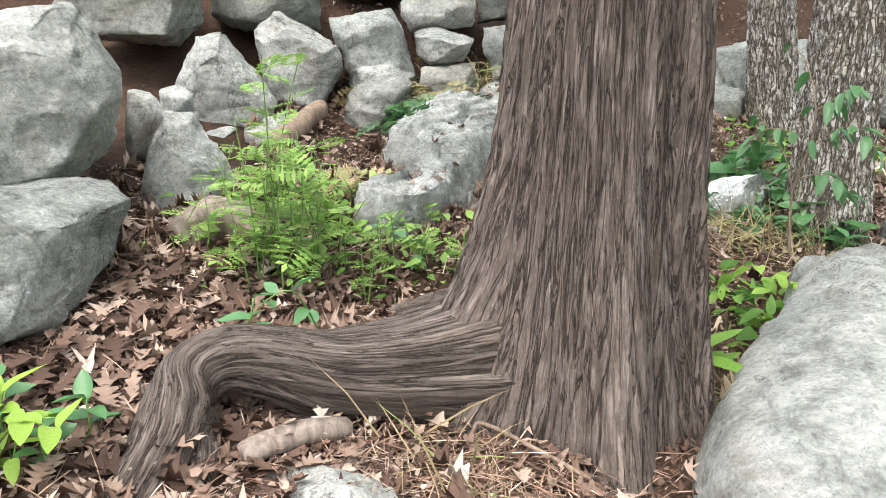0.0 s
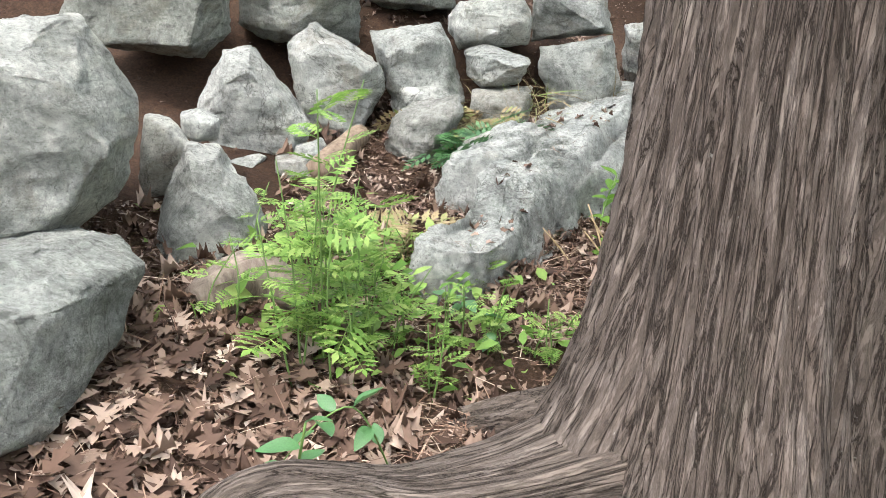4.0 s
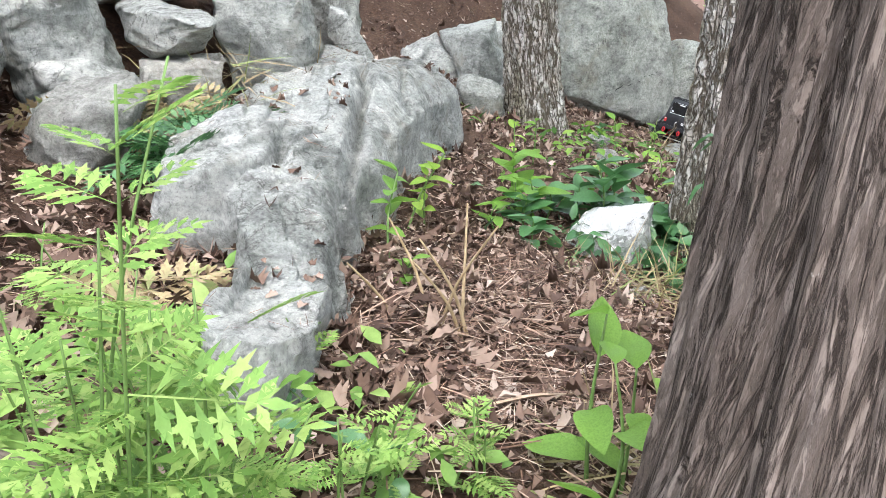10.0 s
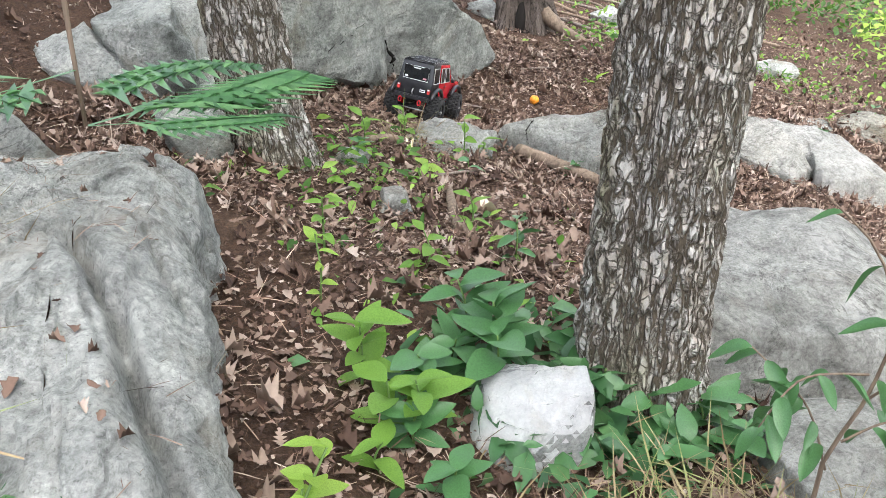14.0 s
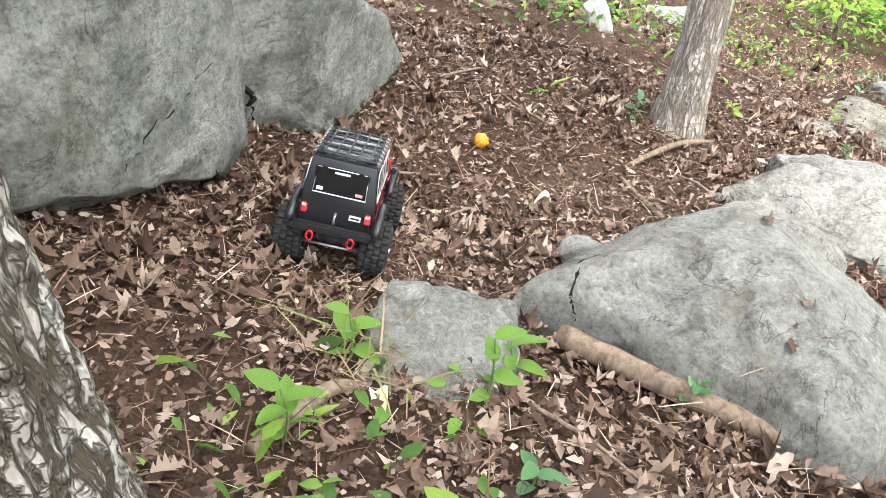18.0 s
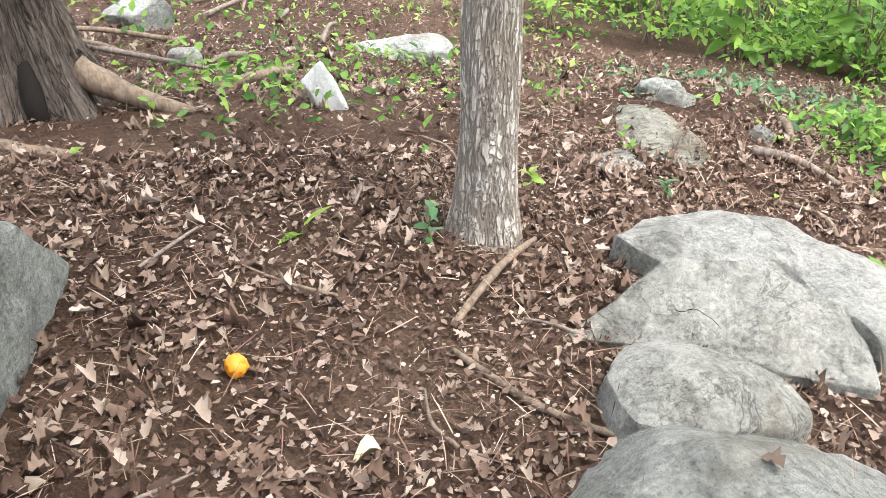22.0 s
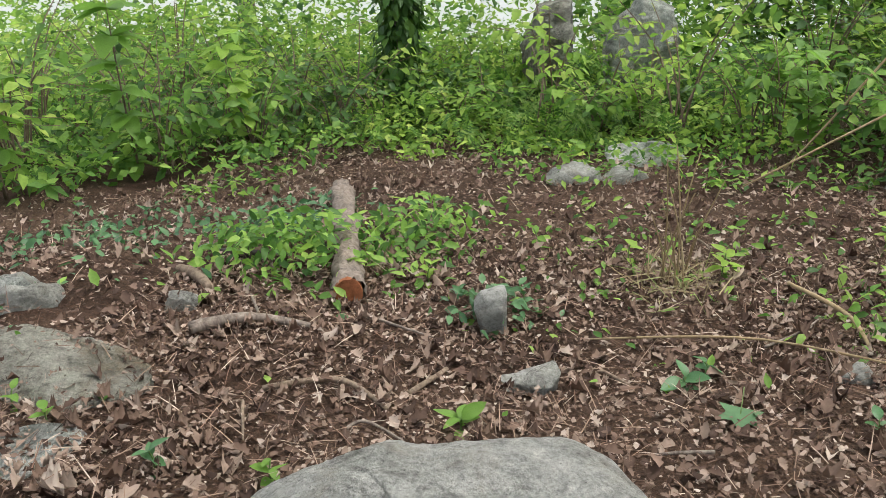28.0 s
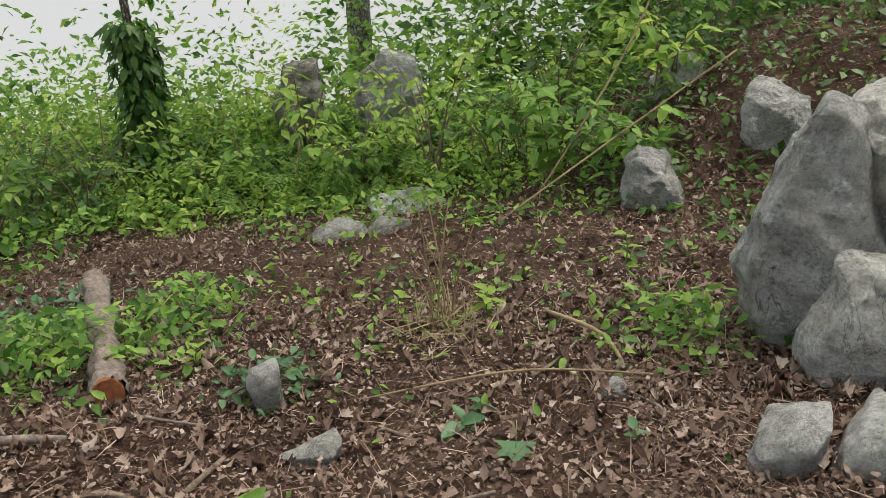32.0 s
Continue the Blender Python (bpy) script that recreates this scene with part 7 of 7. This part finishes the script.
# ---- fruit peel ----
orange = thing("orange_peel", (3.5, 3.24, gz(3.5, 3.24) + 0.02), "curled piece of bright orange fruit on the leaves", "fruit")
ov, of = ICO[3]
part("rind", smooth_mesh("rind", ov * (0.024, 0.022, 0.021) + 0.0015 * np.random.RandomState(1).normal(size=ov.shape), of, plain("orange_rind", (0.75, 0.28, 0.015), 0.45)), None, orange)
for k, (x, y, s) in enumerate(((3.24, 3.02, 0.022), (2.19, 3.29, 0.02), (1.7, 2.87, 0.032))):
    pl = thing("peel", (x, y, gz(x, y) + 0.018), "pale curled scrap of dried peel on the leaves", "peel")
    part("skin", smooth_mesh("skin", *blade([0, 0.2, 0.4, 0.6, 0.8, 1], 0.3, 0, 1.2, 0.4, 0.5), plain("pale_peel", (0.68, 0.62, 0.42), 0.6)), None, pl).matrix_basis = Matrix.Scale(s * 2.4, 4) @ Matrix.Rotation(k * 2.0, 4, "Z")

# ---- undergrowth and far trees ----


def thicket(name, n, area, lo, hi, leaf, mat, label, protos, seed, clump=1.1, ragged=0.5):
    """Uncounted leaves on a lumpy mass of bushes over an area x0, x1, y0, y1, thinning out towards y1."""
    rnd = np.random.RandomState(seed)
    x0, x1, y0, y1 = area
    x, y = x0 + (x1 - x0) * rnd.rand(n), y0 + (y1 - y0) * rnd.rand(n)
    rim = np.clip((y1 - y) / (0.55 * (y1 - y0)), 0, 1)
    ok = rim + ragged * 1.6 * clumpy(x, y, 1.9, seed + 5) + 0.25 * (rnd.rand(n) - 0.5) > 0.22
    x, y, rim = x[ok], y[ok], rim[ok]
    n = len(x)
    h = clumpy(x, y, clump, seed) * 0.5 + 0.5
    top = (lo + (hi - lo) * np.clip(h * 1.5 - 0.25, 0, 1)) * (0.35 + 0.65 * rim)
    z = ground_z(x, np.maximum(y, -6.2)) + top * rnd.rand(n) ** 0.6
    ob = strewn(name, protos, np.stack([x, y, z], -1), turns(rnd.rand(n) * 6.283, rnd.normal(size=n) * 0.5 - 0.1, rnd.normal(size=n) * 0.5), leaf[0] + (leaf[1] - leaf[0]) * rnd.rand(n) ** 1.4, mat)
    return tagged(ob, label, "undergrowth", kind="stuff")


BUSH = "dense green undergrowth on the slope, sun and shade in its leaf colours"
thicket("undergrowth", 4290, (4.4, 9.5, -3.6, -1.0), 0.05, 0.5, (0.03, 0.08), BRIGHT, BUSH, KITE, 31)
thicket("undergrowth", 3575, (2.6, 6.2, -4.2, -1.7), 0.1, 0.6, (0.03, 0.08), BRIGHT, BUSH, KITE, 32)
thicket("undergrowth", 7800, (0.2, 3.0, -4.5, -1.3), 0.05, 0.5, (0.03, 0.08), IVY_SHADE, BUSH, KITE, 33)
thicket("undergrowth", 4200, (6.0, 10.5, -2.0, 0.4), 0.05, 0.6, (0.04, 0.11), GREEN, BUSH, KITE, 34)
thicket("undergrowth", 27200, (2.5, 12.5, -6.8, -2.2), 0.5, 2.3, (0.05, 0.12), BRIGHT, BUSH, SIMPLE, 35, 0.8)
thicket("undergrowth", 14000, (5.5, 13.5, -6.8, -2.0), 0.5, 2.4, (0.05, 0.12), GREEN, BUSH, SIMPLE, 53, 0.8)
thicket("undergrowth", 16000, (-2.0, 4.6, -6.6, -2.4), 0.3, 2.6, (0.05, 0.12), GREEN, BUSH, SIMPLE, 50, 0.9)
thicket("undergrowth", 9000, (-2.0, 3.6, -6.0, -3.0), 0.8, 3.4, (0.06, 0.13), IVY_SHADE, BUSH, SIMPLE, 51, 0.9)
thicket("undergrowth", 2700, (5.2, 8.5, -1.6, 0.1), 0.03, 0.35, (0.03, 0.08), GREEN, BUSH, KITE, 45, 1.6)
thicket("undergrowth", 1500, (3.0, 5.6, -2.0, -1.0), 0.03, 0.3, (0.03, 0.08), BRIGHT, BUSH, KITE, 46, 1.6)
thicket("undergrowth", 4200, (-3.0, 2.2, -6.0, -1.6), 0.1, 0.9, (0.05, 0.12), IVY_SHADE, BUSH, KITE, 47)
thicket("undergrowth", 900, (6.8, 9.5, -0.4, 1.4), 0.03, 0.3, (0.03, 0.08), GREEN, BUSH, KITE, 48, 1.8)
thicket("undergrowth", 7500, (8.0, 13.0, -5.0, 1.6), 0.3, 1.3, (0.06, 0.14), BRIGHT, BUSH, SIMPLE, 36)
thicket("undergrowth", 420, (3.4, 6.5, -2.6, -1.2), 0.1, 0.5, (0.1, 0.18), GREEN, BUSH, FEATHER, 37, 1.4)
thicket("undergrowth", 900, (2.5, 9.0, -5.4, -2.2), 0.3, 1.1, (0.12, 0.22), GREEN, BUSH, FEATHER, 52)
thicket("undergrowth", 2500, (-1.5, 6.0, 5.2, 7.5), 0.1, 0.6, (0.06, 0.14), GREEN, BUSH, KITE, 38)
thicket("undergrowth", 1500, (9.0, 11.5, 4.2, 6.4), 0.1, 0.6, (0.06, 0.14), IVY_SHADE, BUSH, KITE, 39)

# shaded understory put in as darker leaves among the bright ones
thicket("undergrowth", 26000, (3.2, 11.5, -6.6, -2.6), 0.3, 1.2, (0.05, 0.12), IVY_SHADE, "green undergrowth on the slope, coloured dark as if shaded", SIMPLE, 54, 1.2, 0.4)
thicket("undergrowth", 20000, (-2.5, 5.0, -6.0, -3.0), 1.2, 3.6, (0.06, 0.13), GREEN, BUSH, SIMPLE, 55, 0.8, 0.2)
thicket("undergrowth", 2200, (0.8, 2.9, -1.6, 0.2), 0.03, 0.22, (0.03, 0.07), IVY_SHADE, BUSH, KITE, 56, 1.6)
thicket("undergrowth", 1050, (2.6, 4.6, -1.5, -0.5), 0.03, 0.2, (0.03, 0.07), GREEN, BUSH, KITE, 57, 1.8)

thicket("undergrowth", 120, (3.6, 5.3, -2.2, -1.2), 0.15, 0.4, (0.1, 0.17), WEED, BUSH, FEATHER, 58, 1.4, 0.4)

thicket("undergrowth", 10010, (4.8, 10.5, -3.9, -1.9), 0.5, 1.6, (0.03, 0.08), BRIGHT, BUSH, SIMPLE, 59, 0.9, 0.3)
thicket("undergrowth", 4200, (4.8, 10.5, -4.2, -1.9), 0.5, 1.8, (0.04, 0.11), GREEN, BUSH, KITE, 60, 0.9, 0.3)
thicket("undergrowth", 3575, (3.0, 6.0, -3.4, -1.7), 0.2, 0.9, (0.03, 0.08), GREEN, BUSH, KITE, 61, 1.2, 0.4)

# low leaves whose dark colour serves as shade
thicket("undergrowth", 5000, (3.2, 6.4, -3.0, -1.75), 0.1, 0.55, (0.05, 0.1), IVY_SHADE, "green undergrowth on the slope, coloured dark as if shaded", KITE, 63, 1.6, 0.6)
thicket("undergrowth", 1100, (5.8, 9.6, 1.2, 5.2), 0.02, 0.2, (0.03, 0.07), GREEN, "sparse low green seedlings on the leaf-covered slope", KITE, 64, 2.4, 1.2)
thicket("undergrowth", 7000, (9.6, 14.5, 1.0, 7.0), 0.2, 1.6, (0.06, 0.13), IVY_SHADE, BUSH, KITE, 62, 0.9, 0.5)


def bush(x, y, height, seed, mat, leaf=0.07, stems=5):
    """A loose shrub: slender branching stems with flat leaves set along them."""
    rnd = np.random.RandomState(seed)
    ob = thing("bush", (x, y, gz(x, y)), "loose green shrub with slender stems on the slope", "bush", "undergrowth bushes")
    pos, yaw = [], []
    for k in range(stems):
        sv, sf = [], []
        a, ln = rnd.rand() * 6.28, height * (0.55 + 0.5 * rnd.rand())
        out = height * (0.15 + 0.4 * rnd.rand())
        tip = np.array([math.cos(a) * out, math.sin(a) * out, ln])
        line = curve_points([(0.03 * rnd.normal(), 0.03 * rnd.normal(), -0.03), tip * (0.35, 0.35, 0.6), tip], 9)
        v, f = tube(line, np.linspace(0.004 + 0.004 * height, 0.0015, 9), 5)
        sf += [tuple(i + len(sv) for i in q) for q in f]
        sv += v
        for b in range(3):
            t0 = 0.35 + 0.6 * rnd.rand()
            i = int(t0 * 8)
            c = a + 1.6 * (rnd.rand() - 0.5) + (b - 1) * 1.2
            twig = line[i] + np.outer(np.linspace(0, 1, 7), np.array([math.cos(c), math.sin(c), 0.25 * rnd.normal()]) * height * 0.3)
            v, f = tube(twig, 0.0016, 4)
            sf += [tuple(j + len(sv) for j in q) for q in f]
            sv += v
            pos += list(twig[1:] + rnd.normal(size=(6, 3)) * 0.012)
            yaw += list(c - 1.57 + np.where(np.arange(6) % 2, 0.9, -0.9) + 0.3 * rnd.normal(size=6))
        part("stem", smooth_mesh("stem", sv, sf, STICK), None, ob)
        pos += list(line[4:] + rnd.normal(size=(5, 3)) * 0.015)
        yaw += list(rnd.rand(5) * 6.28)
    n = len(pos)
    strewn("leaves", OVATE, np.array(pos), turns(np.array(yaw), rnd.normal(size=n) * 0.3 - 0.15, rnd.normal(size=n) * 0.35), leaf * (0.6 + 0.6 * rnd.rand(n)), mat, ob)


brnd = np.random.RandomState(5)
for k in range(64):
    x, y = 3.0 + 5.6 * brnd.rand(), -3.4 + 2.0 * brnd.rand()
    y += 0.42 * max(0.0, x - 5.0)
    bush(x, y, 0.4 + 0.6 * brnd.rand() ** 1.5, 700 + k, (GREEN, BRIGHT, BRIGHT, GREEN, BRIGHT, IVY_SHADE)[k % 6], 0.05 + 0.035 * brnd.rand())
for k, (x, y, h) in enumerate(((6.6, 0.1, 0.9), (7.0, -0.3, 1.1), (6.2, -0.5, 0.7), (6.9, 0.6, 0.8), (7.4, 0.2, 1.2), (5.9, -0.9, 0.55), (7.2, 1.1, 0.7), (2.7, -0.9, 0.4), (2.95, -1.2, 0.5), (2.5, -1.5, 0.6), (3.2, -1.5, 0.55), (2.2, -1.8, 0.7))):
    bush(x, y, h, 800 + k, GREEN if k % 3 else BRIGHT, 0.085, 6)


def ivy_tree(x, y, r, height, ivy, seed, label, climb=2.2):
    ob = thing("tree", (x, y, gz(x, y)), label, "tree")
    part("trunk", lathe_trunk("trunk", [(-0.2, r * 1.3), (0.1, r), (height * 0.6, r * 0.8), (height, r * 0.35)], (0.0, 0.02), 40, 24, OAK, soft_relief, (), seed), None, ob)
    rnd = np.random.RandomState(seed)
    if ivy:
        a, z = rnd.rand(ivy) * 6.283, rnd.rand(ivy) ** 0.8 * climb
        rr = r * 1.1 + 0.12 * rnd.rand(ivy)
        strewn("ivy", OVATE, np.stack([rr * np.cos(a), rr * np.sin(a), z], -1), turns(a - 1.57, rnd.normal(size=ivy) * 0.5 - 0.8, rnd.normal(size=ivy) * 0.3), 0.05 + 0.06 * rnd.rand(ivy), IVY_SHADE, ob)["label"] = "dark climbing ivy leaves"
    tree_top(ob, height, (0.0, 0.02), r, seed, GREEN, 1.8)
    return ob


ivy_tree(5.6, -2.2, 0.03, 4.5, 1200, 41, "slim tree trunk wrapped in dark ivy", 1.2)
ivy_tree(4.8, -5.4, 0.14, 6.0, 900, 42, "dark tree trunk standing in the undergrowth")
ivy_tree(2.3, -5.0, 0.16, 6.0, 900, 43, "dark tree trunk standing in the undergrowth")
ivy_tree(8.8, -5.2, 0.12, 6.0, 500, 44, "tree trunk among the far bushes")
stick("branch", [(2.3, -0.9, 0.35), (2.8, -0.8, 0.25), (3.3, -0.55, 0.03)], [0.004, 0.005, 0.004], "long bare hanging vine across the slope", STALK)
stick("branch", [(2.5, -1.4, 0.9), (2.7, -1.2, 0.55), (3.0, -1.0, 0.2), (3.15, -0.9, 0.02)], [0.004, 0.005, 0.005, 0.004], "long bare hanging vine across the slope", STALK)


def hanging_vine(x, y, top, low, seed, mat=GREEN):
    """A thin stem that hangs from the crowns, with small leaves."""
    rnd = np.random.RandomState(seed)
    ob = thing("vine", (x, y, top), "thin leafy vine hanging from the tree crowns", "plant", "hanging vines")
    ln = top - low
    line = curve_points([(0, 0, 0), (0.08 * rnd.normal(), 0.08 * rnd.normal(), -ln * 0.4), (0.1 * rnd.normal(), 0.1 * rnd.normal(), -ln * 0.75), (0.12 * rnd.normal(), 0.12 * rnd.normal(), -ln)], 14)
    part("stem", smooth_mesh("stem", *tube(line, np.linspace(0.006, 0.002, 14), 5), STICK), None, ob)
    n = int(60 * ln)
    k = rnd.rand(n) * 13
    i = np.minimum(k.astype(int), 12)
    pos = line[i] + (line[i + 1] - line[i]) * (k - i)[:, None] + rnd.normal(size=(n, 3)) * 0.02
    strewn("leaves", OVATE, pos, turns(rnd.rand(n) * 6.283, rnd.normal(size=n) * 0.4 - 0.5, rnd.normal(size=n) * 0.4), 0.04 + 0.05 * rnd.rand(n), mat, ob)


for k, (x, y, top, low) in enumerate(((5.3, -1.9, 1.6, 0.05), (5.0, -2.1, 1.6, 0.1), (4.6, -2.2, 1.5, 0.1), (6.2, -1.7, 1.8, 0.0), (2.75, -0.4, 1.4, 0.3), (2.6, -0.6, 1.4, 0.28), (3.1, -0.3, 1.4, 0.38))):
    hanging_vine(x, y, top, low, 600 + k)
